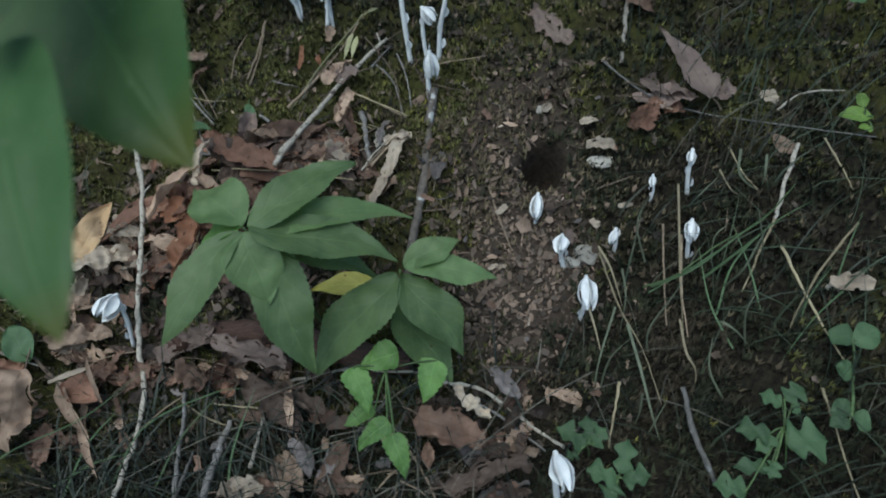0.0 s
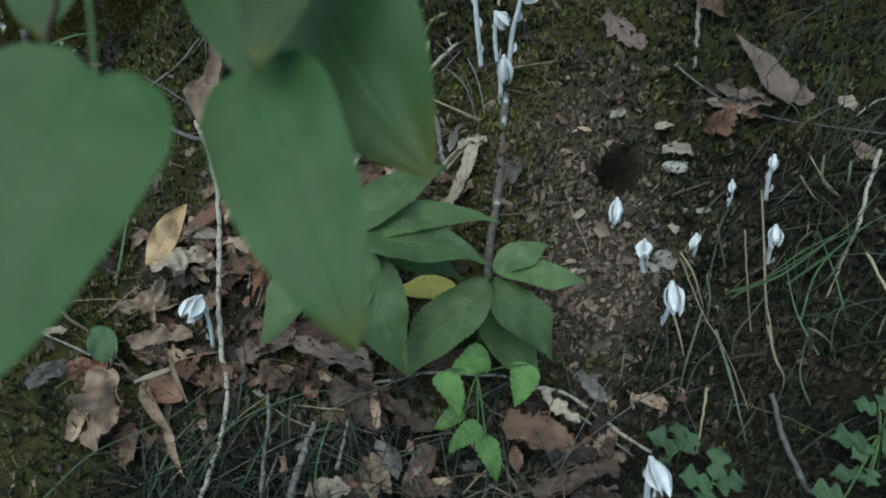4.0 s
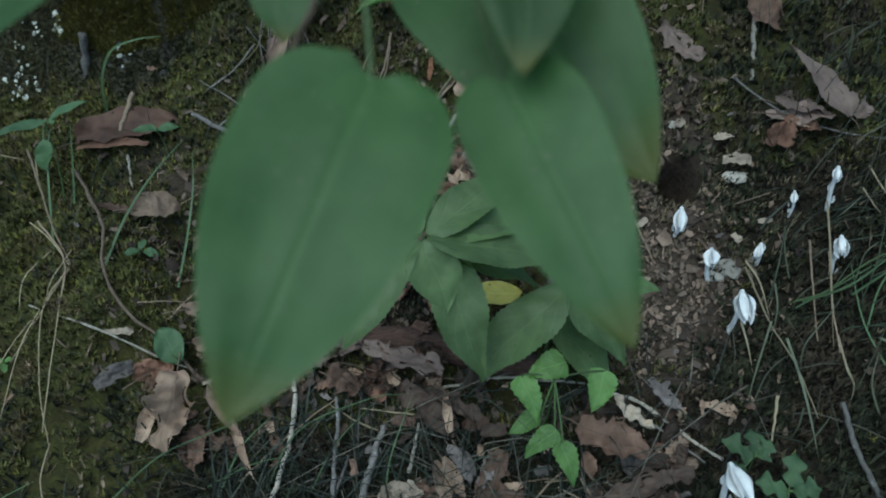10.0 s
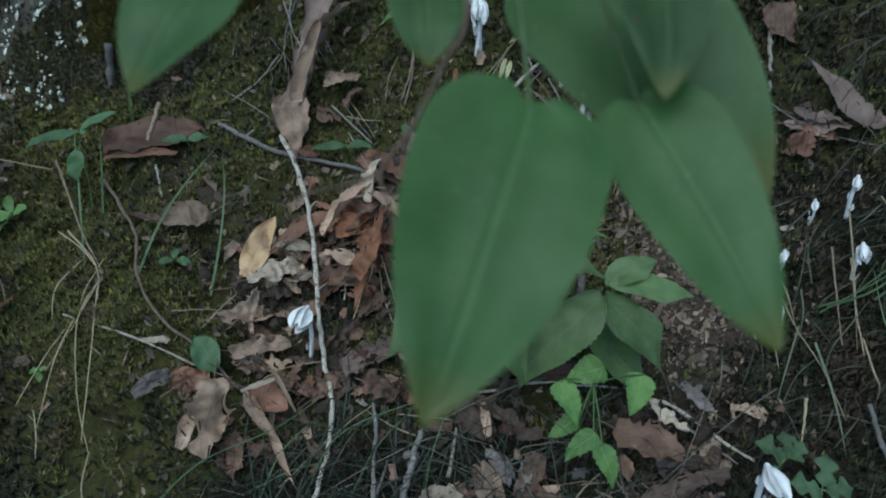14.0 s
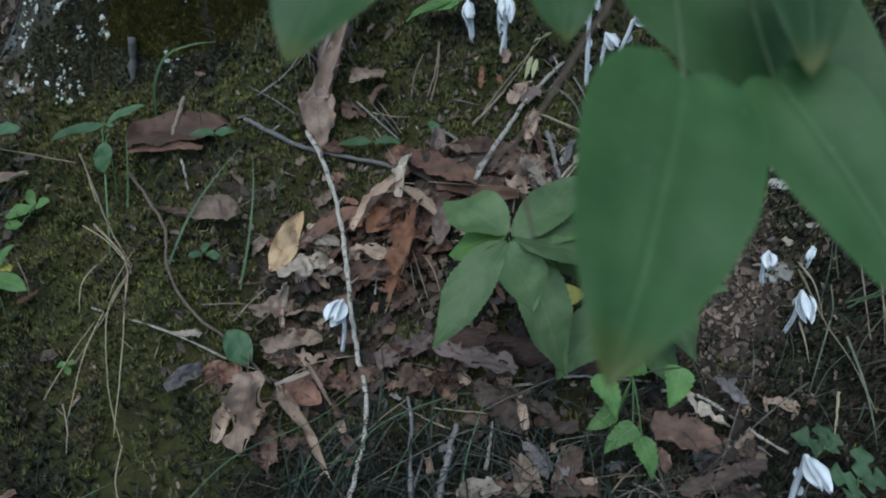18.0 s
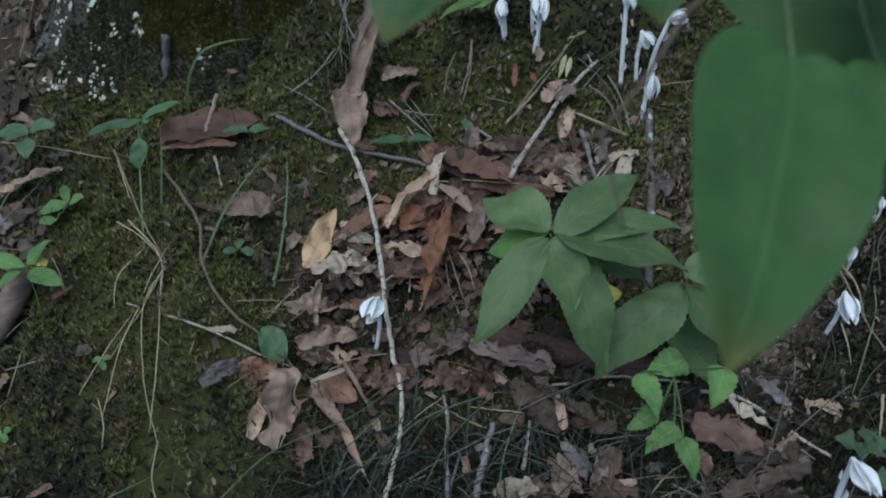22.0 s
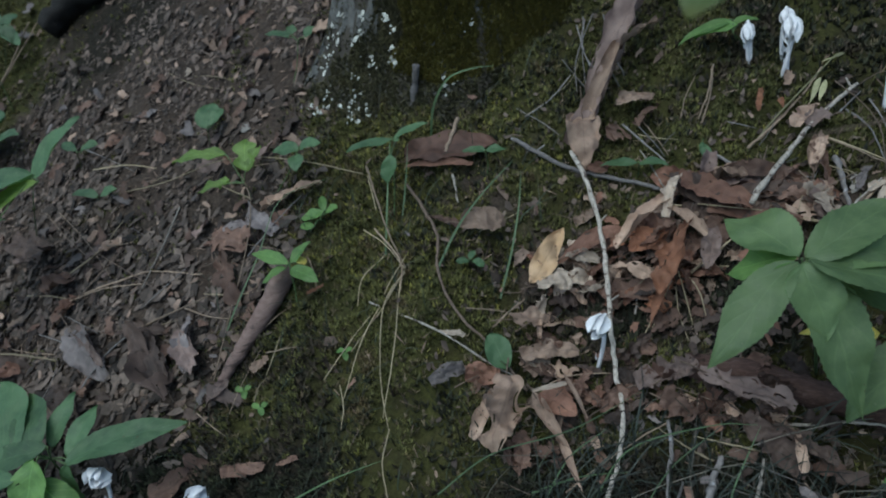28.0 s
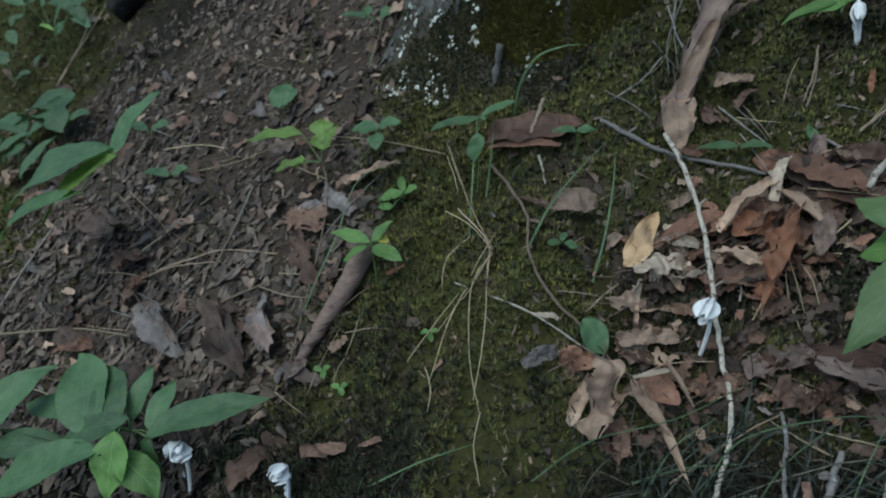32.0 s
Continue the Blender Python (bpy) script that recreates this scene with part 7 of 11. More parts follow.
twig([(-1.5797, 0.5863, 0.02), (-1.5782, 0.6757, 0.02), (-1.5645, 0.7831, 0.02)], 0.002, "pale", "bleached stem leaning on soil")
twig([(-1.5506, 0.5484, 0.03), (-1.3981, 0.5439, 0.032), (-1.2822, 0.5419, 0.03), (-1.1791, 0.5314, 0.024)], 0.0022, "straw", "pale green-white dry stem")
twig([(-1.0586, 0.5776, 0.014), (-1.0089, 0.5983, 0.014), (-0.9397, 0.6285, 0.012)], 0.0022, "tan", "tan twig on bare soil")
twig([(-1.2085, 0.6521, 0.012), (-1.1438, 0.6671, 0.012), (-1.0793, 0.6806, 0.01), (-0.9711, 0.6683, 0.008)], 0.0018, "tan", "tan twig on bare soil")
twig([(-1.9262, 1.221, 0.02), (-1.9234, 1.3376, 0.02), (-1.9207, 1.4636, 0.02)], 0.0024, "tan", "long tan stick uphill")
twig([(-1.1125, 0.4875, 0.01), (-1.0909, 0.5445, 0.012), (-1.0549, 0.5836, 0.012)], 0.0022, "grey", "grey twig on soil")
twig([(-0.9314, 0.9984, 0.02), (-0.9391, 1.0746, 0.02), (-0.9497, 1.1528, 0.02)], 0.0014, "tan", "thin leaning stem lying on the bank")
twig([(-0.946, 0.8003, 0.05), (-0.9118, 0.7559, 0.04), (-0.8903, 0.6827, 0.03), (-0.8805, 0.594, 0.02), (-0.871, 0.506, 0.008)], 0.001, "tan", "long thin dry stem", taper=0.8)
twig([(-1.2518, 0.8361, 0.02), (-1.1359, 0.8358, 0.025), (-1.0327, 0.854, 0.03), (-0.9505, 0.8424, 0.04), (-0.8353, 0.8094, 0.05), (-0.7182, 0.7713, 0.05)], 0.0009, "straw", "long thin creeping vine stem", taper=0.9, name="vine")
twig([(-0.8906, 0.6825, 0.02), (-0.8629, 0.7366, 0.02), (-0.8303, 0.7817, 0.02)], 0.0012, "grey", "thin grey twig lying on the bank")
twig([(-0.595, 0.8662, 0.03), (-0.6, 0.8351, 0.024), (-0.6077, 0.8092, 0.014)], 0.003, "tan", "short pale stick standing in moss", taper=0.9)
twig([(-0.5851, 0.7829, 0.01), (-0.5742, 0.7565, 0.01), (-0.5661, 0.7339, 0.006)], 0.002, "pale", "bleached peg of wood")
twig([(-0.6747, 0.932, 0.07), (-0.6818, 0.9324, 0.035), (-0.6875, 0.9233, 0)], 0.006, "grey", "broken grey stub of a dead branch", taper=0.95, name="branch_stub")
twig([(-0.7042, 0.7133, 0.012), (-0.6533, 0.6656, 0.022), (-0.6098, 0.6202, 0.012)], 0.0008, "straw", "fine dry grass stem over moss", taper=0.8, name="dry_grass")
twig([(-0.6098, 0.6202, 0.012), (-0.6216, 0.5629, 0.022), (-0.6417, 0.5481, 0.012), (-0.6584, 0.5249, 0.012)], 0.0008, "straw", "fine dry grass stem over moss", taper=0.8, name="dry_grass")
twig([(-0.6085, 0.6156, 0.012), (-0.6377, 0.539, 0.022), (-0.6497, 0.4637, 0.012)], 0.0008, "straw", "fine dry grass stem over moss", taper=0.8, name="dry_grass")
twig([(-0.611, 0.6163, 0.012), (-0.6216, 0.5629, 0.022), (-0.6038, 0.4866, 0.012), (-0.5774, 0.4293, 0.012)], 0.0008, "straw", "fine dry grass stem over moss", taper=0.8, name="dry_grass")
twig([(-0.6127, 0.6084, 0.012), (-0.5896, 0.5034, 0.022), (-0.5871, 0.4398, 0.012)], 0.0008, "straw", "fine dry grass stem over moss", taper=0.8, name="dry_grass")
twig([(-0.6516, 0.6569, 0.012), (-0.6727, 0.6206, 0.022), (-0.6716, 0.5884, 0.012)], 0.0008, "straw", "fine dry grass stem over moss", taper=0.8, name="dry_grass")
twig([(-0.5761, 0.4294, 0.012), (-0.5732, 0.3923, 0.022), (-0.5599, 0.3638, 0.012)], 0.0008, "straw", "fine dry grass stem over moss", taper=0.8, name="dry_grass")
twig([(-0.661, 0.4852, 0.012), (-0.6413, 0.4497, 0.022), (-0.6415, 0.4323, 0.012)], 0.0008, "straw", "fine dry grass stem over moss", taper=0.8, name="dry_grass")
twig([(-0.615, 0.6438, 0.012), (-0.6216, 0.6017, 0.022), (-0.6308, 0.5897, 0.012)], 0.0008, "straw", "fine dry grass stem over moss", taper=0.8, name="dry_grass")
twig([(-0.6903, 0.498, 0.012), (-0.6593, 0.5316, 0.022), (-0.6407, 0.5699, 0.012)], 0.0008, "straw", "fine dry grass stem over moss", taper=0.8, name="dry_grass")
twig([(-0.7293, 0.8073, 0.012), (-0.7057, 0.7645, 0.022), (-0.6941, 0.7437, 0.012)], 0.0008, "straw", "fine dry grass stem over moss", taper=0.8, name="dry_grass")
twig([(-0.7858, 0.5659, 0.012), (-0.7799, 0.5348, 0.022), (-0.7858, 0.5121, 0.012)], 0.0008, "straw", "fine dry grass stem over moss", taper=0.8, name="dry_grass")
twig([(-0.4316, 1.0436, 0.02), (-0.43, 0.9999, 0.016), (-0.4009, 0.9582, 0.012)], 0.0012, "grey", "thin grey rootlet hanging from the bank", taper=0.7, name="rootlet")
twig([(-0.4042, 1.0503, 0.02), (-0.3862, 0.9964, 0.016), (-0.3625, 0.9516, 0.012)], 0.0012, "grey", "thin grey rootlet hanging from the bank", taper=0.7, name="rootlet")
twig([(-0.4427, 1.0346, 0.02), (-0.4248, 0.9903, 0.016), (-0.4093, 0.9628, 0.012)], 0.0012, "grey", "thin grey rootlet hanging from the bank", taper=0.7, name="rootlet")
twig([(-0.4205, 1.0525, 0.02), (-0.4356, 0.981, 0.016), (-0.4289, 0.9314, 0.012)], 0.0012, "grey", "thin grey rootlet hanging from the bank", taper=0.7, name="rootlet")
twig([(-0.3812, 1.0184, 0.02), (-0.3921, 0.9795, 0.016), (-0.3684, 0.9361, 0.012)], 0.0012, "grey", "thin grey rootlet hanging from the bank", taper=0.7, name="rootlet")
twig([(-0.4396, 0.9489, 0.02), (-0.4657, 0.9093, 0.016), (-0.4974, 0.8831, 0.012)], 0.0012, "grey", "thin grey rootlet hanging from the bank", taper=0.7, name="rootlet")
twig([(-0.7177, 0.7845, 0.05), (-0.6915, 0.7427, 0.04), (-0.6544, 0.6823, 0.03), (-0.6094, 0.6232, 0.01)], 0.0016, "tan", "thin leaning dry stem")
twig([(-0.6765, 0.6908, 0.03), (-0.6197, 0.6297, 0.02), (-0.6069, 0.5897, 0.01)], 0.0014, "tan", "thin dry stem lying on the bank")
twig([(-0.7818, 0.6754, 0.014), (-0.763, 0.6507, 0.014), (-0.7524, 0.6286, 0.008)], 0.0012, "tan", "thin curved twig lying on the bank")
twig([(-0.2595, 0.5409, -0.004), (-0.1978, 0.5339, -0.004), (-0.1344, 0.5188, -0.004), (-0.0791, 0.5028, -0.004), (-0.0357, 0.4963, -0.006)], 0.017, "rot", "rotten reddish log half sunk in litter", taper=0.8, name="log_and_void", knots=0.08)
twig([(-0.8079, 0.6547, 0.014), (-0.8165, 0.6015, 0.014), (-0.8324, 0.5601, 0.01), (-0.8451, 0.5289, 0.004), (-0.8566, 0.5058, -0.002)], 0.017, "roll", "rolled brown piece of bark tapering to a point", taper=0.35, name="bark_roll", knots=0.03)
# black tube put in where there is only a dark, shaded void
twig([(-1.680, 1.495, 0.02), (-1.768, 1.429, 0.015), (-1.825, 1.384, 0.005)], 0.05, "black", "black log shape standing in for a shaded void", taper=0.5, name="log_and_void", knots=0.3)

twig([(-1.9428, 1.2415, 0.010), (-1.9049, 1.3091, 0.040), (-1.9116, 1.4215, 0.050)], 0.0028, "tan", "thin tan stick leaning on the bank", taper=0.6)

# ---- scattered thin twigs ----
twig([(-0.2006, 0.4527, 0.006), (-0.1707, 0.4382, 0.009), (-0.1453, 0.4333, 0.005)], 0.0011, "grey", "short thin broken twig in the litter")
twig([(-1.2073, 0.5866, 0.006), (-1.1602, 0.5882, 0.009), (-1.1144, 0.5884, 0.005)], 0.0005, "grey", "short thin broken twig in the litter")
twig([(-0.4117, 0.4756, 0.006), (-0.4242, 0.4706, 0.009), (-0.4329, 0.4656, 0.005)], 0.0005, "tan", "short thin broken twig in the litter")
twig([(-1.0073, 0.9165, 0.006), (-0.9699, 0.8874, 0.009), (-0.9572, 0.8803, 0.005)], 0.0013, "grey", "short thin broken twig in the litter")
twig([(0.0077, 0.654, 0.006), (0.0003, 0.6584, 0.009), (-0.0084, 0.6702, 0.005)], 0.0007, "brown", "short thin broken twig in the litter")
twig([(0.0162, 0.6757, 0.006), (-0.0019, 0.6684, 0.009), (-0.0129, 0.6741, 0.005)], 0.0009, "grey", "short thin broken twig in the litter")
twig([(-0.9289, 0.861, 0.006), (-0.9609, 0.8583, 0.009), (-1.0001, 0.8691, 0.005)], 0.001, "tan", "short thin broken twig in the litter")
twig([(0.087, 0.4534, 0.006), (0.071, 0.4589, 0.009), (0.059, 0.4678, 0.005)], 0.0008, "brown", "short thin broken twig in the litter")
twig([(0.0029, 0.3906, 0.006), (0.0155, 0.38, 0.009), (0.0303, 0.374, 0.005)], 0.0013, "grey", "short thin broken twig in the litter")
twig([(-1.2113, 0.5562, 0.006), (-1.2656, 0.5592, 0.009), (-1.3411, 0.5745, 0.005)], 0.0007, "tan", "short thin broken twig in the litter")
twig([(0.1931, 0.7337, 0.006), (0.1857, 0.7266, 0.009), (0.1749, 0.7259, 0.005)], 0.0011, "brown", "short thin broken twig in the litter")
twig([(-0.4094, 0.4018, 0.006), (-0.4221, 0.4033, 0.009), (-0.4426, 0.4094, 0.005)], 0.0007, "brown", "short thin broken twig in the litter")
twig([(-0.4495, 0.6406, 0.006), (-0.4604, 0.6232, 0.009), (-0.4786, 0.6174, 0.005)], 0.0009, "brown", "short thin broken twig in the litter")
twig([(-0.1092, 0.4924, 0.006), (-0.1292, 0.4872, 0.009), (-0.1418, 0.4905, 0.005)], 0.0008, "grey", "short thin broken twig in the litter")
twig([(0.0855, 0.4047, 0.006), (0.0747, 0.4024, 0.009), (0.0613, 0.4083, 0.005)], 0.0009, "brown", "short thin broken twig in the litter")
twig([(0.013, 0.5227, 0.006), (0.0424, 0.523, 0.009), (0.0674, 0.525, 0.005)], 0.0008, "brown", "short thin broken twig in the litter")
twig([(0.1784, 0.6664, 0.006), (0.1995, 0.6696, 0.009), (0.2199, 0.6782, 0.005)], 0.0011, "brown", "short thin broken twig in the litter")
twig([(-0.0366, 0.3927, 0.006), (-0.0584, 0.3918, 0.009), (-0.0863, 0.3909, 0.005)], 0.0012, "brown", "short thin broken twig in the litter")
twig([(-0.1142, 0.3891, 0.006), (-0.103, 0.3884, 0.009), (-0.0881, 0.3858, 0.005)], 0.0008, "straw", "short thin broken twig in the litter")
twig([(-0.4078, 0.483, 0.006), (-0.4229, 0.4868, 0.009), (-0.4414, 0.4865, 0.005)], 0.0009, "brown", "short thin broken twig in the litter")
twig([(-1.1241, 0.7212, 0.006), (-1.0765, 0.7313, 0.009), (-1.0459, 0.741, 0.005)], 0.0005, "straw", "short thin broken twig in the litter")
twig([(-1.3987, 0.5404, 0.006), (-1.3547, 0.5376, 0.009), (-1.3008, 0.5331, 0.005)], 0.0008, "brown", "short thin broken twig in the litter")
twig([(0.0039, 0.6579, 0.006), (-0.0288, 0.6556, 0.009), (-0.0595, 0.6512, 0.005)], 0.0011, "brown", "short thin broken twig in the litter")
twig([(-0.1819, 0.459, 0.006), (-0.2146, 0.4618, 0.009), (-0.2483, 0.4697, 0.005)], 0.0012, "straw", "short thin broken twig in the litter")
twig([(-0.1547, 0.4755, 0.006), (-0.1892, 0.48, 0.009), (-0.2203, 0.4928, 0.005)], 0.0013, "brown", "short thin broken twig in the litter")
twig([(-1.4749, 0.9823, 0.006), (-1.4183, 0.9471, 0.009), (-1.3676, 0.9198, 0.005)], 0.0012, "brown", "short thin broken twig in the litter")
twig([(-1.2673, 0.8309, 0.006), (-1.355, 0.8603, 0.009), (-1.4735, 0.913, 0.005)], 0.0012, "brown", "short thin broken twig in the litter")
twig([(0.034, 0.8076, 0.006), (0.0203, 0.8163, 0.009), (0.001, 0.8233, 0.005)], 0.0005, "grey", "short thin broken twig in the litter")
twig([(-0.0735, 0.458, 0.006), (-0.0571, 0.456, 0.009), (-0.0442, 0.4554, 0.005)], 0.0007, "grey", "short thin broken twig in the litter")
twig([(-0.2396, 0.5968, 0.006), (-0.2297, 0.5923, 0.009), (-0.2199, 0.5904, 0.005)], 0.0006, "brown", "short thin broken twig in the litter")
twig([(0.1486, 0.7937, 0.006), (0.161, 0.7944, 0.009), (0.1713, 0.795, 0.005)], 0.0007, "straw", "short thin broken twig in the litter")
twig([(-0.227, 0.446, 0.006), (-0.2537, 0.4558, 0.009), (-0.2825, 0.4752, 0.005)], 0.0012, "straw", "short thin broken twig in the litter")
twig([(-0.9361, 0.7967, 0.006), (-0.9912, 0.8181, 0.009), (-1.0604, 0.8537, 0.005)], 0.0011, "straw", "short thin broken twig in the litter")
twig([(-0.1049, 0.7532, 0.006), (-0.1435, 0.7534, 0.009), (-0.1825, 0.7661, 0.005)], 0.0009, "straw", "short thin broken twig in the litter")
twig([(-1.1335, 0.9539, 0.006), (-1.0803, 0.9548, 0.009), (-1.0575, 0.9833, 0.005)], 0.0005, "straw", "short thin broken twig in the litter")
twig([(-0.4503, 0.4536, 0.006), (-0.4244, 0.4617, 0.009), (-0.4017, 0.4717, 0.005)], 0.0006, "brown", "short thin broken twig in the litter")
twig([(-1.1854, 0.8622, 0.006), (-1.1618, 0.8651, 0.009), (-1.1503, 0.8709, 0.005)], 0.0006, "straw", "short thin broken twig in the litter")
twig([(-0.0653, 0.4003, 0.006), (-0.0585, 0.3954, 0.009), (-0.0519, 0.3922, 0.005)], 0.0006, "brown", "short thin broken twig in the litter")
twig([(0.179, 0.7447, 0.006), (0.1446, 0.7519, 0.009), (0.1143, 0.7564, 0.005)], 0.0009, "brown", "short thin broken twig in the litter")
twig([(-1.3704, 0.6682, 0.006), (-1.2876, 0.6569, 0.009), (-1.2214, 0.6459, 0.005)], 0.0012, "straw", "short thin broken twig in the litter")
twig([(-1.291, 1.1263, 0.006), (-1.2, 1.0743, 0.009), (-1.1205, 1.0476, 0.005)], 0.0009, "straw", "short thin broken twig in the litter")
twig([(-0.0804, 0.7703, 0.006), (-0.0914, 0.7728, 0.009), (-0.1045, 0.7768, 0.005)], 0.0006, "straw", "short thin broken twig in the litter")
twig([(-1.4587, 0.5775, 0.006), (-1.4137, 0.573, 0.009), (-1.3886, 0.5704, 0.005)], 0.001, "brown", "short thin broken twig in the litter")
twig([(-0.0139, 0.3917, 0.006), (-0.0336, 0.3905, 0.009), (-0.0597, 0.3915, 0.005)], 0.0011, "straw", "short thin broken twig in the litter")
twig([(-1.1379, 0.7535, 0.006), (-1.1694, 0.7672, 0.009), (-1.1911, 0.7746, 0.005)], 0.0005, "grey", "short thin broken twig in the litter")
twig([(-0.2165, 0.6556, 0.006), (-0.2532, 0.6567, 0.009), (-0.287, 0.6649, 0.005)], 0.001, "straw", "short thin broken twig in the litter")
twig([(-1.9664, 1.2598, 0.006), (-2.0767, 1.2621, 0.009), (-2.1813, 1.2621, 0.005)], 0.0009, "brown", "short thin broken twig in the litter")
twig([(-0.9839, 0.6823, 0.006), (-0.9556, 0.6889, 0.009), (-0.9462, 0.7072, 0.005)], 0.0011, "brown", "short thin broken twig in the litter")
twig([(-0.2914, 0.4046, 0.006), (-0.3084, 0.3977, 0.009), (-0.319, 0.3965, 0.005)], 0.001, "grey", "short thin broken twig in the litter")
twig([(-0.2158, 0.4878, 0.006), (-0.2427, 0.4853, 0.009), (-0.2692, 0.4905, 0.005)], 0.0006, "brown", "short thin broken twig in the litter")
twig([(-0.4364, 0.7504, 0.006), (-0.4125, 0.7488, 0.009), (-0.379, 0.7384, 0.005)], 0.0008, "brown", "short thin broken twig in the litter")
twig([(-0.4432, 0.8658, 0.006), (-0.4735, 0.8795, 0.009), (-0.5144, 0.9056, 0.005)], 0.0011, "grey", "short thin broken twig in the litter")
twig([(-0.4818, 0.7341, 0.006), (-0.5047, 0.7064, 0.009), (-0.5282, 0.6891, 0.005)], 0.0005, "straw", "short thin broken twig in the litter")
twig([(-0.9747, 0.9744, 0.006), (-1.0012, 0.9905, 0.009), (-1.0378, 1.0047, 0.005)], 0.0007, "brown", "short thin broken twig in the litter")
twig([(-1.0372, 0.5861, 0.006), (-1.0046, 0.5921, 0.009), (-0.9786, 0.6012, 0.005)], 0.0008, "straw", "short thin broken twig in the litter")
twig([(-0.936, 0.5558, 0.006), (-0.9878, 0.5488, 0.009), (-1.035, 0.5432, 0.005)], 0.0013, "brown", "short thin broken twig in the litter")
twig([(-1.093, 0.9489, 0.006), (-1.0578, 0.9362, 0.009), (-1.0398, 0.9425, 0.005)], 0.0006, "grey", "short thin broken twig in the litter")
twig([(-0.0298, 0.4514, 0.006), (-0.0173, 0.4458, 0.009), (-0.0101, 0.4495, 0.005)], 0.0007, "brown", "short thin broken twig in the litter")
twig([(-1.4348, 0.9824, 0.006), (-1.3291, 0.9322, 0.009), (-1.2444, 0.8952, 0.005)], 0.001, "grey", "short thin broken twig in the litter")
twig([(-0.9914, 0.6668, 0.006), (-1.0328, 0.6618, 0.009), (-1.0687, 0.6571, 0.005)], 0.0008, "brown", "short thin broken twig in the litter")
twig([(0.0614, 0.7877, 0.006), (0.0733, 0.7792, 0.009), (0.0804, 0.777, 0.005)], 0.0005, "grey", "short thin broken twig in the litter")
twig([(0.1666, 0.5713, 0.006), (0.1506, 0.5665, 0.009), (0.1434, 0.5674, 0.005)], 0.0007, "brown", "short thin broken twig in the litter")
twig([(-1.2105, 1.0975, 0.006), (-1.1391, 1.0764, 0.009), (-1.0827, 1.056, 0.005)], 0.0006, "straw", "short thin broken twig in the litter")
twig([(-1.0489, 0.5289, 0.006), (-1.0297, 0.5282, 0.009), (-1.0029, 0.5226, 0.005)], 0.0012, "tan", "short thin broken twig in the litter")
twig([(-0.2038, 0.4126, 0.006), (-0.2182, 0.4106, 0.009), (-0.2317, 0.4123, 0.005)], 0.0007, "grey", "short thin broken twig in the litter")
twig([(-1.2366, 0.622, 0.006), (-1.184, 0.6019, 0.009), (-1.1268, 0.5825, 0.005)], 0.0008, "grey", "short thin broken twig in the litter")
twig([(-0.4938, 0.7751, 0.006), (-0.522, 0.7502, 0.009), (-0.5512, 0.7332, 0.005)], 0.0007, "brown", "short thin broken twig in the litter")
twig([(-0.0462, 0.3929, 0.006), (-0.0376, 0.3924, 0.009), (-0.0248, 0.3938, 0.005)], 0.001, "brown", "short thin broken twig in the litter")

# ---- stones ----
stone(0.1592, 0.5952, 0.0145, 0.0123, 0.0051)
stone(0.1411, 0.5879, 0.0126, 0.0072, 0.0044)
stone(0.1889, 0.7115, 0.0168, 0.0085, 0.0042)
stone(-0.0795, 0.7631, 0.0064, 0.0138, 0.0025)
stone(0.1205, 0.7748, 0.0063, 0.006, 0.0025)
stone(0.4092, 0.5375, 0.0089, 0.0075, 0.0027)
stone(-1.0135, 0.9386, 0.0131, 0.0093, 0.0039)

# ---- tall grass blades ----
blade([(-0.6427, 0.8707, 0.0182), (-0.63, 0.8609, 0.0768), (-0.6048, 0.8579, 0.1208), (-0.5687, 0.859, 0.1372), (-0.5386, 0.8732, 0.1367)], 0.0032, "slender arching green grass blade")
blade([(-0.5699, 0.6151, -0.0493), (-0.548, 0.6669, -0.0035), (-0.5185, 0.7011, 0.0333), (-0.4864, 0.7404, 0.0609)], 0.0026, "slender arching green grass blade")
blade([(-0.4827, 0.6125, -0.0697), (-0.4753, 0.6595, -0.0243), (-0.4744, 0.7063, 0.0138), (-0.4768, 0.7355, 0.0465)], 0.0024, "slender arching green grass blade")
blade([(-0.657, 0.6706, -0.0625), (-0.6611, 0.7138, 0.0014), (-0.6647, 0.7495, 0.0433), (-0.6558, 0.7829, 0.079)], 0.002, "slender arching green grass blade")
blade([(-0.6503, 0.7348, -0.0369), (-0.6473, 0.7598, 0.0131), (-0.649, 0.7863, 0.0524)], 0.002, "slender arching green grass blade")
blade([(-0.8854, 0.5515, -0.1777), (-0.8683, 0.5939, -0.1254), (-0.8513, 0.6535, -0.0751), (-0.8378, 0.7242, -0.0199), (-0.7588, 0.7423, 0.0139)], 0.002, "thin upright green grass stem")
blade([(-0.3466, 0.3901, -0.1618), (-0.312, 0.4398, -0.1123), (-0.2349, 0.4529, -0.0718), (-0.1961, 0.442, -0.0497)], 0.0016, "slender arching green grass blade")
blade([(-0.395, 0.3939, -0.168), (-0.3724, 0.4305, -0.1297), (-0.336, 0.447, -0.0932)], 0.0019, "slender arching green grass blade")
blade([(-0.2167, 0.38, -0.1455), (-0.2113, 0.4098, -0.1097), (-0.1905, 0.4552, -0.0651)], 0.0018, "slender arching green grass blade")
blade([(-0.4082, 0.4052, -0.1645), (-0.3589, 0.4123, -0.1337), (-0.3107, 0.4055, -0.1043)], 0.002, "slender arching green grass blade")
blade([(-0.7097, 0.3572, -0.2221), (-0.6356, 0.3726, -0.1664), (-0.5674, 0.3804, -0.1223)], 0.002, "slender arching green grass blade")
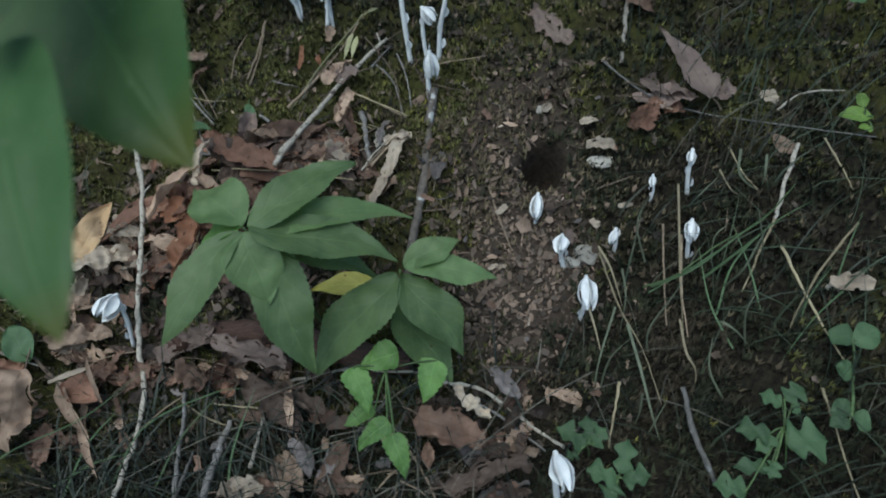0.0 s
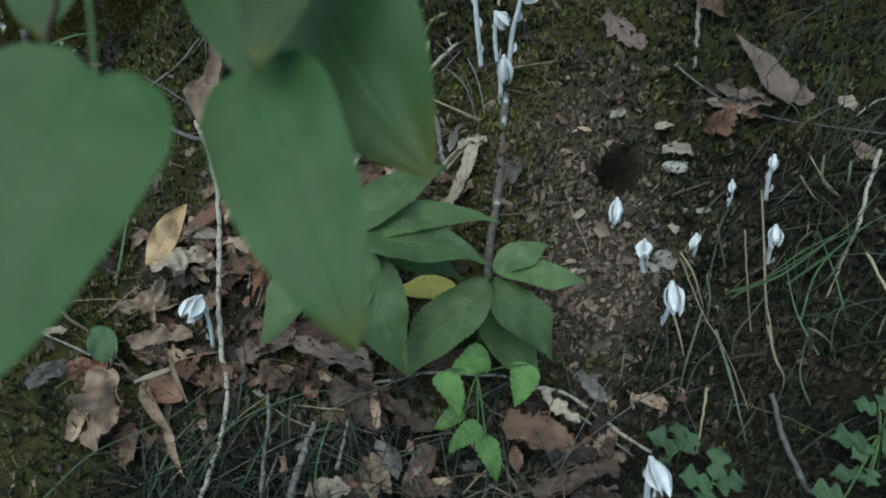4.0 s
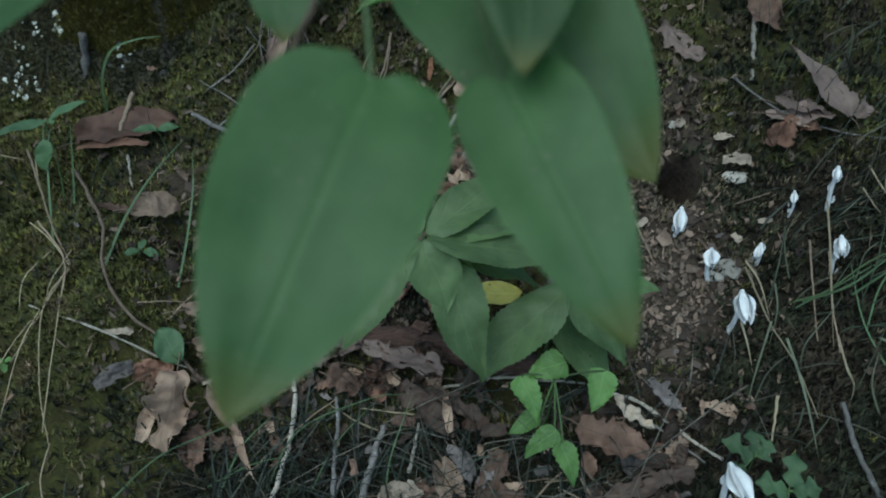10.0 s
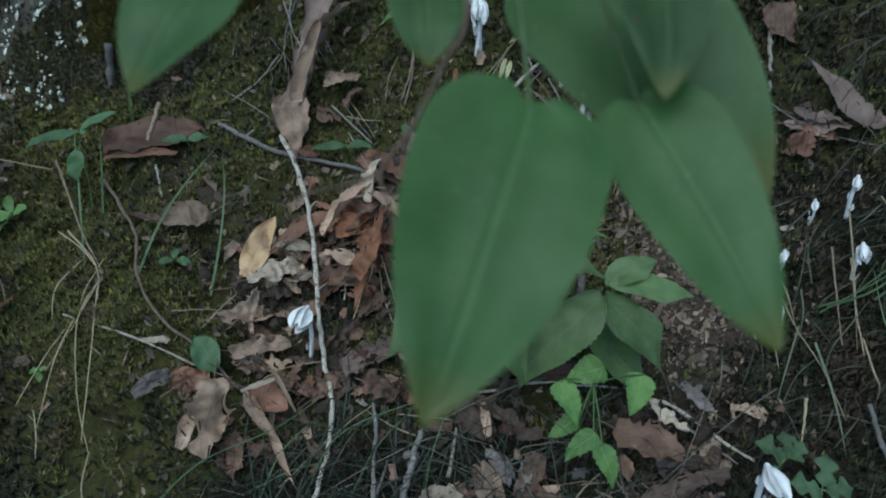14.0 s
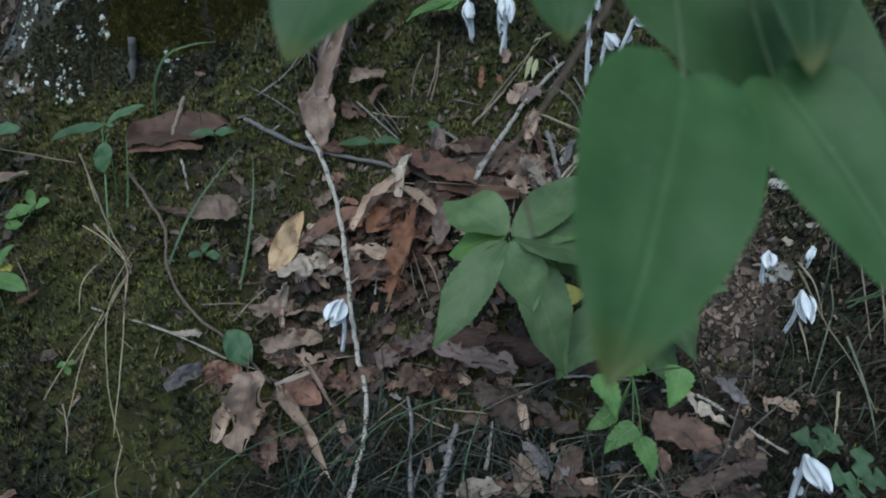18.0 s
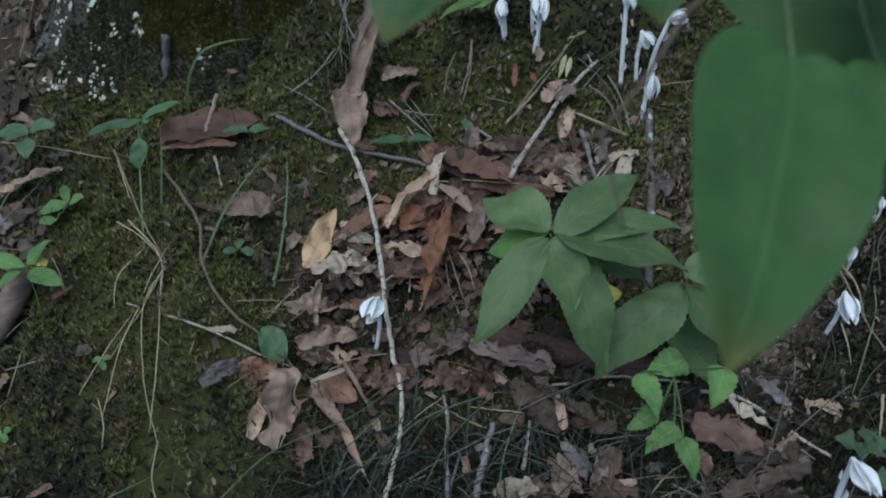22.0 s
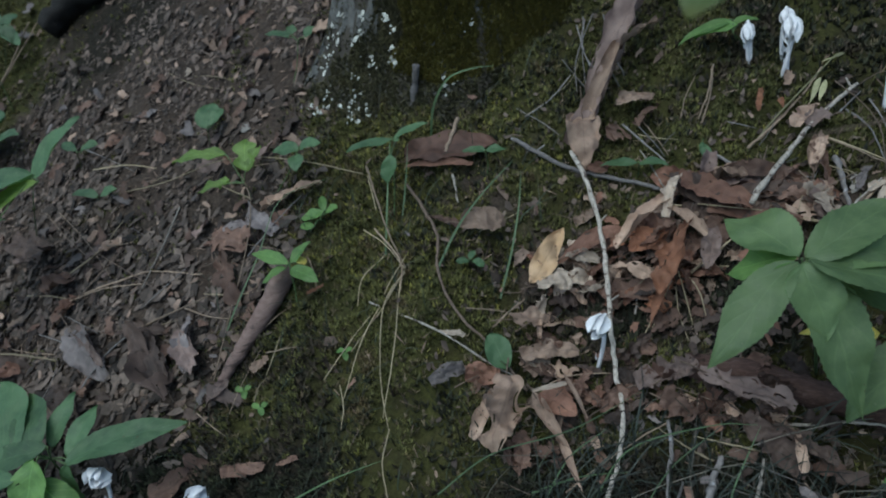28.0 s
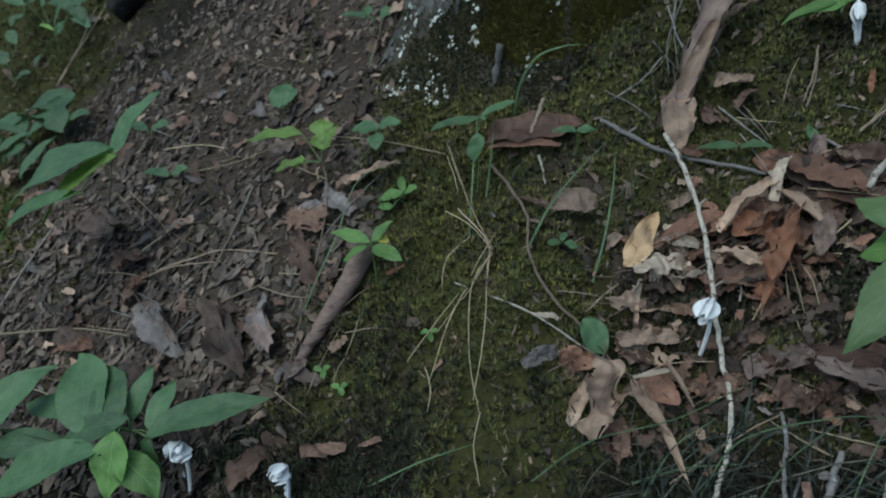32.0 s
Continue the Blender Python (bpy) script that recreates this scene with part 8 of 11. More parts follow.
blade([(-0.5085, 0.383, -0.1671), (-0.4552, 0.4217, -0.133), (-0.3726, 0.4459, -0.1021), (-0.3029, 0.4704, -0.0534)], 0.0015, "slender arching green grass blade")
blade([(-0.2976, 0.3863, -0.1541), (-0.2696, 0.4241, -0.1112), (-0.228, 0.4507, -0.0718)], 0.0014, "slender arching green grass blade")
blade([(0.2859, 0.5198, -0.0259), (0.3041, 0.555, 0.0142), (0.3421, 0.5764, 0.0503), (0.375, 0.5795, 0.0773)], 0.0022, "slender arching green grass blade")
blade([(0.2964, 0.4856, -0.0405), (0.2739, 0.5169, -0.0066), (0.2647, 0.5591, 0.0338)], 0.0017, "slender arching green grass blade")
blade([(0.2204, 0.5478, -0.0202), (0.2574, 0.5527, 0.0081), (0.2994, 0.5622, 0.039)], 0.0016, "slender arching green grass blade")
blade([(0.448, 0.5544, 0.0074), (0.3757, 0.4986, -0.0041), (0.3233, 0.4456, -0.0117)], 0.0024, "slender arching green grass blade")
blade([(0.3311, 0.5166, -0.0225), (0.3199, 0.548, 0.0126), (0.3028, 0.5797, 0.0475)], 0.0019, "slender arching green grass blade")
blade([(0.4008, 0.5231, -0.0121), (0.4189, 0.5578, 0.0279), (0.4337, 0.5808, 0.0621)], 0.0022, "slender arching green grass blade")
blade([(0.3569, 0.4816, -0.0357), (0.3675, 0.5102, 0.0004), (0.3928, 0.5318, 0.035)], 0.0019, "slender arching green grass blade")

blade([(0.2167, 0.5363, -0.0008), (0.2508, 0.5290, 0.0295), (0.2895, 0.5466, 0.0518), (0.3292, 0.5705, 0.0671)], 0.0026, "slender arching green grass blade", "green")
blade([(0.2730, 0.5475, 0.0004), (0.3094, 0.5548, 0.0377), (0.3430, 0.5716, 0.0591)], 0.0029, "slender arching green grass blade", "green")
blade([(0.2933, 0.5379, -0.0018), (0.3037, 0.5324, 0.0267), (0.3176, 0.5476, 0.0452), (0.3314, 0.5627, 0.0637)], 0.0029, "thin faded grey-green grass blade", "faded")
blade([(0.2507, 0.6192, 0.0712), (0.2468, 0.5728, 0.0392), (0.2464, 0.5353, 0.0019), (0.2515, 0.5045, -0.0416)], 0.0023, "thin dry straw-coloured grass blade", "straw")
blade([(0.3217, 0.6519, 0.0944), (0.3194, 0.6354, 0.0763), (0.3357, 0.6359, 0.0584), (0.3609, 0.6507, 0.0381)], 0.0029, "thin faded grey-green grass blade", "faded")
blade([(0.3471, 0.6430, 0.0929), (0.3488, 0.6350, 0.0694), (0.3572, 0.6504, 0.0375)], 0.0029, "thin faded grey-green grass blade", "faded")
blade([(0.3074, 0.6561, 0.0648), (0.3156, 0.6326, 0.0546), (0.3384, 0.6481, 0.0344)], 0.0017, "thin dry straw-coloured grass blade", "straw")
blade([(0.2758, 0.6406, 0.0240), (0.2826, 0.6305, 0.0500), (0.3004, 0.6395, 0.0662)], 0.0017, "thin faded grey-green grass blade", "faded")
blade([(0.1673, 0.5829, 0.0152), (0.1782, 0.5567, 0.0043), (0.1937, 0.5312, -0.0357)], 0.0020, "thin dry straw-coloured grass blade", "straw")
blade([(0.1514, 0.5193, -0.0157), (0.1579, 0.5031, -0.0324), (0.1660, 0.4866, -0.0590)], 0.0020, "thin dry straw-coloured grass blade", "straw")
blade([(0.1735, 0.5051, 0.0002), (0.1568, 0.4696, -0.0377), (0.1534, 0.4550, -0.0747)], 0.0020, "thin faded grey-green grass blade", "faded")
blade([(0.1808, 0.4815, 0.0003), (0.1906, 0.4447, -0.0252), (0.2007, 0.4183, -0.0560), (0.2137, 0.4043, -0.0909)], 0.0026, "thin faded grey-green grass blade", "faded")
blade([(0.2726, 0.5133, -0.0354), (0.2703, 0.4844, 0.0012), (0.2848, 0.4750, -0.0015), (0.3068, 0.4783, -0.0277)], 0.0026, "thin faded grey-green grass blade", "faded")
blade([(0.2342, 0.4889, -0.0006), (0.2354, 0.4584, -0.0143), (0.2481, 0.4525, -0.0356), (0.2525, 0.4494, -0.0665)], 0.0023, "thin dry straw-coloured grass blade", "straw")
blade([(0.1919, 0.4295, -0.0420), (0.1921, 0.4244, -0.0642), (0.1908, 0.4239, -0.0846)], 0.0023, "thin faded grey-green grass blade", "faded")
blade([(0.2020, 0.4148, -0.0874), (0.2054, 0.4131, -0.0578), (0.2117, 0.4167, -0.0356)], 0.0023, "thin faded grey-green grass blade", "faded")
blade([(0.2120, 0.4849, -0.0548), (0.2054, 0.4868, -0.0147), (0.2227, 0.4990, 0.0128), (0.2387, 0.5126, 0.0307)], 0.0020, "thin faded grey-green grass blade", "faded")
blade([(0.2919, 0.5775, -0.0037), (0.2853, 0.5745, 0.0342), (0.2991, 0.5804, 0.0484)], 0.0020, "thin faded grey-green grass blade", "faded")
blade([(0.1845, 0.5426, 0.0185), (0.1897, 0.5280, -0.0076), (0.1852, 0.5089, -0.0468)], 0.0017, "thin faded grey-green grass blade", "faded")
blade([(0.3104, 0.4897, -0.0420), (0.2981, 0.4900, 0.0067), (0.3097, 0.5019, 0.0334)], 0.0023, "thin faded grey-green grass blade", "faded")
blade([(0.1591, 0.4557, -0.0737), (0.1647, 0.4628, -0.0299), (0.1849, 0.4697, -0.0046)], 0.0017, "thin faded grey-green grass blade", "faded")
blade([(0.2221, 0.5829, -0.0088), (0.2082, 0.5961, 0.0358), (0.2200, 0.6095, 0.0634)], 0.0017, "thin faded grey-green grass blade", "faded")
blade([(0.3418, 0.5676, -0.0029), (0.3284, 0.5602, 0.0423), (0.3183, 0.5720, 0.0766)], 0.0023, "thin faded grey-green grass blade", "faded")
blade([(0.2812, 0.4385, -0.0684), (0.2546, 0.4409, -0.0201), (0.2525, 0.4522, 0.0148)], 0.0020, "thin faded grey-green grass blade", "faded")

# ---- fallen leaves ----
dead_leaf(-0.6672, 0.8224, -0.5317, 0.8368, 0.069, "oval", "umber", "large dark brown leaf lying on moss", lift=0.008, curl=0.45, tilt=0.02, crumple=0.24)
dead_leaf(-0.6638, 0.8028, -0.5556, 0.7886, 0.0193, "strip", "rust", "curled pinkish edge of a brown leaf", lift=0.016, curl=0.8, tilt=0.05, crumple=0.15)
dead_leaf(-0.6056, 0.6998, -0.5504, 0.6844, 0.0184, "strip", "brown", "dull brown dead narrow strip of leaf lying on the bank", lift=0.012)
dead_leaf(-0.5493, 0.6822, -0.491, 0.6933, 0.0396, "oval", "tan", "spotted tan dead leaf with small holes", lift=0.018, curl=0.5, crumple=0.5, tilt=0.03)
dead_leaf(-0.4483, 0.6324, -0.4202, 0.7218, 0.0373, "lance", "yellow", "pale yellow curled leaf on edge of litter", lift=0.016, curl=0.6, crumple=0.3)
dead_leaf(-0.2836, 0.7568, -0.2263, 0.7156, 0.0376, "oval", "dark", "dark rotting curled dead oval leaf on the litter", lift=0.022, curl=0.8)
dead_leaf(-0.3246, 0.6169, -0.2905, 0.6282, 0.0275, "oak", "brown", "dull brown dead lobed oak leaf lying on the bank", lift=0.012)
dead_leaf(-0.237, 0.7706, -0.1599, 0.769, 0.0266, "oak", "tan", "light tan dead lobed oak leaf lying on the bank", lift=0.01)
dead_leaf(-0.2121, 0.7424, -0.102, 0.7257, 0.0362, "oak", "rust", "rusty red-brown dead lobed oak leaf lying on the bank", lift=0.012)
dead_leaf(-0.1565, 0.7064, -0.1028, 0.7165, 0.0328, "maple", "tan", "light tan dead ragged maple leaf lying on the bank", lift=0.012)
dead_leaf(-0.206, 0.7074, -0.1561, 0.7139, 0.0286, "oak", "brown", "dull brown dead lobed oak leaf lying on the bank", lift=0.012)
dead_leaf(-0.2437, 0.6674, -0.219, 0.7089, 0.0325, "oval", "brown", "dull brown dead oval leaf lying on the bank", lift=0.016)
dead_leaf(-0.327, 0.6903, -0.2774, 0.6843, 0.0354, "oval", "rust", "rusty red-brown dead oval leaf lying on the bank", lift=0.026)
dead_leaf(-0.4155, 0.6618, -0.4085, 0.6216, 0.0183, "scrap", "pale", "bleached pale dead torn scrap of leaf lying on the bank", lift=0.02)
dead_leaf(-0.1905, 0.7483, -0.1318, 0.7141, 0.0432, "oak", "brown", "dull brown dead lobed oak leaf lying on the bank", lift=0.016, curl=0.6)
dead_leaf(-0.1343, 0.7372, -0.1094, 0.697, 0.0312, "maple", "pale", "pale torn leaf with ragged holes", lift=0.022, curl=0.7)
dead_leaf(-0.2354, 0.6832, -0.243, 0.634, 0.0277, "oval", "mauve", "mauve-brown curled dead oval leaf on the litter", lift=0.022, curl=0.8)
dead_leaf(-0.1563, 0.4565, -0.1518, 0.4234, 0.0131, "strip", "tan", "light tan curled dead narrow strip of leaf on the litter", lift=0.034, curl=0.9)
dead_leaf(-0.1407, 0.4093, -0.1305, 0.3827, 0.0175, "lance", "grey", "silvery grey dead pointed leaf lying on the bank", lift=0.02, curl=0.6)
dead_leaf(-0.2178, 0.3747, -0.1943, 0.3865, 0.0174, "lance", "pale", "bleached pale dead pointed leaf lying on the bank", lift=0.018, curl=0.5)
dead_leaf(-0.4994, 0.4934, -0.4686, 0.522, 0.0307, "oval", "rust", "smooth rusty oval dead leaf", lift=0.01, curl=0.25)
dead_leaf(-0.539, 0.4805, -0.5059, 0.5106, 0.0213, "scrap", "grey", "grey torn leaf scrap on moss", lift=0.01)
dead_leaf(-0.5414, 0.5385, -0.5121, 0.5331, 0.0154, "scrap", "pale", "bleached pale dead torn scrap of leaf lying on the bank", lift=0.014)
dead_leaf(-0.432, 0.4597, -0.4186, 0.4202, 0.0248, "scrap", "brown", "dull brown dead torn scrap of leaf lying on the bank", lift=0.008)
dead_leaf(-0.4232, 0.4968, -0.3744, 0.4399, 0.0212, "lance", "tan", "narrow curled dry leaf", lift=0.026, curl=1, crumple=0.2)
dead_leaf(-0.3893, 0.4655, -0.3536, 0.3991, 0.0134, "lance", "tan", "long narrow curled dry leaf strip", lift=0.02, curl=1, crumple=0.2)
dead_leaf(-0.3901, 0.4535, -0.3799, 0.5221, 0.0089, "strip", "tan", "light tan curled dead narrow strip of leaf on the litter", lift=0.02, curl=1.1)
dead_leaf(-0.2855, 0.5067, -0.246, 0.4809, 0.029, "oak", "brown", "dull brown dead lobed oak leaf lying on the bank", lift=0.012)
dead_leaf(-0.3525, 0.4951, -0.321, 0.5139, 0.0283, "oak", "brown", "dull brown dead lobed oak leaf lying on the bank", lift=0.01)
dead_leaf(-0.3792, 0.5039, -0.3548, 0.5326, 0.0262, "oak", "brown", "dull brown dead lobed oak leaf lying on the bank", lift=0.008)
dead_leaf(-0.1587, 0.4093, -0.1363, 0.3734, 0.0187, "oval", "tan", "light tan curled dead oval leaf on the litter", lift=0.014, curl=0.7)
dead_leaf(-0.1524, 0.4207, -0.1302, 0.395, 0.0153, "lance", "grey", "silvery grey curled dead pointed leaf on the litter", lift=0.018, curl=0.7)
dead_leaf(-0.3562, 0.5546, -0.3226, 0.5589, 0.0201, "scrap", "brown", "dull brown dead torn scrap of leaf lying on the bank", lift=0.006)
dead_leaf(-0.3224, 0.5522, -0.2894, 0.5584, 0.0225, "scrap", "brown", "dull brown dead torn scrap of leaf lying on the bank", lift=0.006)
dead_leaf(-0.2171, 0.3776, -0.1786, 0.3933, 0.0175, "scrap", "pale", "bleached pale curled dead torn scrap of leaf on the litter", lift=0.01, curl=0.7)
dead_leaf(-0.1795, 0.3763, -0.158, 0.393, 0.0234, "maple", "brown", "dull brown dead ragged maple leaf lying on the bank", lift=0.008)
dead_leaf(-0.1199, 0.3719, -0.0975, 0.4174, 0.0258, "strip", "brown", "dull brown dead narrow strip of leaf lying on the bank", lift=0.01)
dead_leaf(0.0561, 0.3973, 0.0883, 0.4256, 0.0224, "oak", "tan", "light tan dead lobed oak leaf lying on the bank", lift=0.01)
dead_leaf(0.1049, 0.4555, 0.1384, 0.4393, 0.016, "scrap", "tan", "light tan dead torn scrap of leaf lying on the bank", lift=0.008)
dead_leaf(0.0329, 0.3619, 0.0763, 0.3668, 0.0217, "oak", "brown", "dull brown dead lobed oak leaf lying on the bank", lift=0.008)
dead_leaf(-0.1516, 0.37, -0.1652, 0.4088, 0.0236, "oval", "tan", "light tan curled dead oval leaf on the litter", lift=0.016, curl=0.8)
dead_leaf(-0.1441, 0.4172, -0.123, 0.3894, 0.0169, "lance", "grey", "silvery grey curled dead pointed leaf on the litter", lift=0.02, curl=0.7)
dead_leaf(-0.2223, 0.3816, -0.1764, 0.3824, 0.0248, "maple", "pale", "bleached pale crumpled leaf", lift=0.01, curl=0.6)
dead_leaf(-0.123, 0.3894, -0.1017, 0.4133, 0.0227, "scrap", "grey", "silvery grey dead torn scrap of leaf lying on the bank", lift=0.008)
dead_leaf(-0.1106, 0.374, -0.0774, 0.3819, 0.0223, "oak", "brown", "dull brown dead lobed oak leaf lying on the bank", lift=0.008)
dead_leaf(-0.0825, 0.6666, -0.0402, 0.7441, 0.0244, "strip", "pale", "pale mottled curled dead leaf strip", lift=0.012, curl=0.8)
dead_leaf(-0.0932, 0.6796, -0.0529, 0.6861, 0.0295, "scrap", "tan", "light tan dead torn scrap of leaf lying on the bank", lift=0.01)
dead_leaf(-0.1268, 0.7631, -0.1204, 0.8141, 0.0242, "oval", "tan", "tan leaf curled against a twig", lift=0.016, curl=0.8)
dead_leaf(-0.1447, 0.8193, -0.123, 0.8628, 0.0278, "scrap", "tan", "light tan curled dead torn scrap of leaf on the litter", lift=0.016, curl=0.7)
dead_leaf(-0.0093, 0.6871, -0.0009, 0.7303, 0.0217, "oval", "grey", "silvery grey dead oval leaf lying on the bank", lift=0.008)
dead_leaf(-0.0785, 0.7441, -0.0709, 0.7701, 0.014, "scrap", "grey", "silvery grey dead torn scrap of leaf lying on the bank", lift=0.01)
dead_leaf(-0.253, 0.7758, -0.1506, 0.7687, 0.0257, "oak", "brown", "dull brown dead lobed oak leaf lying on the bank", lift=0.008)
dead_leaf(-0.2418, 0.7441, -0.1481, 0.7334, 0.0322, "oak", "brown", "dull brown dead lobed oak leaf lying on the bank", lift=0.008)
dead_leaf(0.3229, 0.7483, 0.3412, 0.7624, 0.0268, "scrap", "mauve", "mauve-brown curled dead torn scrap of leaf on the litter", lift=0.02, curl=0.7, crumple=0.2)
dead_leaf(0.2301, 0.7675, 0.3028, 0.756, 0.0422, "oak", "mauve", "crumpled mauve-brown oak leaf under a large leaf", lift=0.012, curl=0.6)
dead_leaf(0.2335, 0.7214, 0.2605, 0.7586, 0.0269, "scrap", "rust", "rusty red-brown dead torn scrap of leaf lying on the bank", lift=0.014)
dead_leaf(0.2636, 0.7454, 0.2865, 0.7446, 0.0162, "scrap", "rust", "rusty red-brown dead torn scrap of leaf lying on the bank", lift=0.012)
dead_leaf(0.238, 0.9426, 0.2712, 0.8865, 0.0501, "oval", "brown", "dull brown dead leaf at the top of the bank", lift=0.01, curl=0.4)
dead_leaf(0.1691, 0.7163, 0.2018, 0.7124, 0.0166, "scrap", "pale", "bleached pale dead torn scrap of leaf lying on the bank", lift=0.01)
dead_leaf(0.1197, 0.7697, 0.1333, 0.7706, 0.0139, "scrap", "pale", "bleached pale dead torn scrap of leaf lying on the bank", lift=0.006)
dead_leaf(0.1651, 0.746, 0.1854, 0.7497, 0.015, "scrap", "pale", "bleached pale dead torn scrap of leaf lying on the bank", lift=0.006)
dead_leaf(0.378, 0.7595, 0.3921, 0.7435, 0.0188, "oval", "pale", "bleached pale dead oval leaf lying on the bank", lift=0.01)
dead_leaf(0.3778, 0.7006, 0.3951, 0.6743, 0.0181, "oval", "tan", "light tan dead oval leaf lying on the bank", lift=0.012)
dead_leaf(0.4018, 0.5396, 0.4402, 0.5254, 0.0234, "scrap", "pale", "bleached pale dead torn scrap of leaf lying on the bank", lift=0.014)
dead_leaf(-0.1853, 0.8854, -0.1866, 0.8549, 0.0105, "strip", "orange", "bright orange-brown curled dead narrow strip of leaf on the litter", lift=0.01, curl=0.9)
dead_leaf(-0.1519, 0.8958, -0.1495, 0.917, 0.0152, "scrap", "tan", "light tan dead torn scrap of leaf lying on the bank", lift=0.008)
dead_leaf(-0.3617, 0.9032, -0.3163, 0.8998, 0.0231, "oval", "tan", "light tan dead oval leaf lying on the bank", lift=0.014)
dead_leaf(-0.3746, 0.858, -0.3469, 0.8613, 0.0307, "scrap", "brown", "dull brown dead torn scrap of leaf lying on the bank", lift=0.01)
dead_leaf(-0.9027, 0.7672, -0.8021, 0.7964, 0.0319, "strip", "tan", "curled tan leaf strip at the edge of moss", lift=0.014, curl=1)
dead_leaf(-0.9576, 0.7365, -0.9113, 0.7482, 0.0252, "scrap", "grey", "silvery grey dead torn scrap of leaf lying on the bank", lift=0.01)
dead_leaf(-0.8694, 0.7227, -0.8559, 0.7646, 0.0263, "scrap", "brown", "dull brown dead torn scrap of leaf lying on the bank", lift=0.01)
dead_leaf(-0.9211, 0.5127, -0.9565, 0.5965, 0.0329, "oval", "grey", "grey brown leaf standing on soil", lift=0.014, curl=0.6)
dead_leaf(-0.9362, 0.4888, -1.0399, 0.5842, 0.045, "lance", "dark", "dark curled leaf on bare soil", lift=0.014, curl=0.8)
dead_leaf(-1.1745, 0.5885, -1.071, 0.5224, 0.0309, "oak", "mauve", "mauve-grey curled dead lobed oak leaf on the litter", lift=0.012, curl=0.9)
dead_leaf(-1.0799, 0.5815, -0.9997, 0.5791, 0.0348, "oak", "dark", "dark rotting dead lobed oak leaf lying on the bank", lift=0.01)
dead_leaf(-0.8936, 0.3481, -0.827, 0.4001, 0.0606, "oak", "brown", "brown oak leaf beside ghost pipes", lift=0.012)
dead_leaf(-0.9422, 0.3273, -0.9144, 0.3598, 0.0395, "oak", "brown", "dull brown dead lobed oak leaf lying on the bank", lift=0.012)
dead_leaf(-1.323, 0.5207, -1.2551, 0.5221, 0.0299, "scrap", "rust", "rusty red-brown dead torn scrap of leaf lying on the bank", lift=0.014)
dead_leaf(-0.7963, 0.3854, -0.7359, 0.403, 0.0196, "strip", "brown", "dull brown dead narrow strip of leaf lying on the bank", lift=0.01, curl=0.3)
dead_leaf(-0.7222, 0.4044, -0.6911, 0.4073, 0.0095, "strip", "brown", "dull brown dead narrow strip of leaf lying on the bank", lift=0.008)
dead_leaf(-1.0569, 0.932, -1.0207, 0.9467, 0.0284, "scrap", "tan", "light tan dead torn scrap of leaf lying on the bank", lift=0.01)
dead_leaf(-1.313, 0.6666, -1.2574, 0.6875, 0.034, "oval", "brown", "dull brown dead oval leaf lying on the bank", lift=0.008)
dead_leaf(-0.8782, 0.4739, -0.866, 0.497, 0.0186, "scrap", "grey", "silvery grey dead torn scrap of leaf lying on the bank", lift=0.01)
dead_leaf(-0.8119, 0.5185, -0.7924, 0.5363, 0.0154, "scrap", "tan", "light tan dead torn scrap of leaf lying on the bank", lift=0.008)
dead_leaf(-1.2144, 1.1783, -1.1784, 1.1479, 0.0209, "scrap", "tan", "light tan dead torn scrap of leaf lying on the bank", lift=0.008)
dead_leaf(-1.2243, 1.0946, -1.2171, 1.1089, 0.016, "scrap", "pale", "bleached pale dead torn scrap of leaf lying on the bank", lift=0.006)
dead_leaf(-1.2998, 1.0576, -1.2817, 1.107, 0.0302, "oak", "brown", "dull brown dead lobed oak leaf lying on the bank", lift=0.008)
dead_leaf(-1.3239, 1.006, -1.2936, 1.0187, 0.0297, "scrap", "grey", "silvery grey dead torn scrap of leaf lying on the bank", lift=0.006)
dead_leaf(-1.3632, 0.9692, -1.3236, 0.9799, 0.0251, "scrap", "brown", "dull brown dead torn scrap of leaf lying on the bank", lift=0.006)
dead_leaf(-1.5965, 1.0109, -1.5701, 1.0251, 0.0275, "scrap", "grey", "silvery grey dead torn scrap of leaf lying on the bank", lift=0.006)
dead_leaf(-1.2131, 0.7324, -1.1812, 0.745, 0.0258, "scrap", "tan", "light tan dead torn scrap of leaf lying on the bank", lift=0.006)
dead_leaf(-1.2442, 0.6201, -1.2238, 0.6486, 0.0289, "oak", "rust", "rusty red-brown dead lobed oak leaf lying on the bank", lift=0.008)
dead_leaf(-0.7634, 0.6234, -0.7386, 0.6293, 0.0111, "scrap", "orange", "bright orange-brown dead torn scrap of leaf lying on the bank", lift=0.01)
dead_leaf(-1.9028, 0.9584, -1.7901, 0.958, 0.048, "scrap", "tan", "light tan dead torn scrap of leaf lying on the bank", lift=0.01)
dead_leaf(-0.2659, 0.5301, -0.2747, 0.5512, 0.0164, "oak", "dark", "dark rotting curled dead leaf piece on the litter", lift=0.007, curl=1.17, tilt=0.4, loose=True)
dead_leaf(-0.1626, 0.4942, -0.1925, 0.4825, 0.0188, "scrap", "dark", "dark rotting curled dead leaf piece on the litter", lift=0.013, curl=1.02, tilt=0.7, loose=True)
dead_leaf(-0.3802, 0.7507, -0.4063, 0.7396, 0.0241, "scrap", "tan", "light tan curled dead torn scrap of leaf on the litter", lift=0.012, curl=0.769, tilt=0.4, loose=True)
dead_leaf(-0.3691, 0.7441, -0.3486, 0.7305, 0.0122, "scrap", "rust", "rusty red-brown curled dead torn scrap of leaf on the litter", lift=0.01, curl=0.842, tilt=0.4, loose=True)
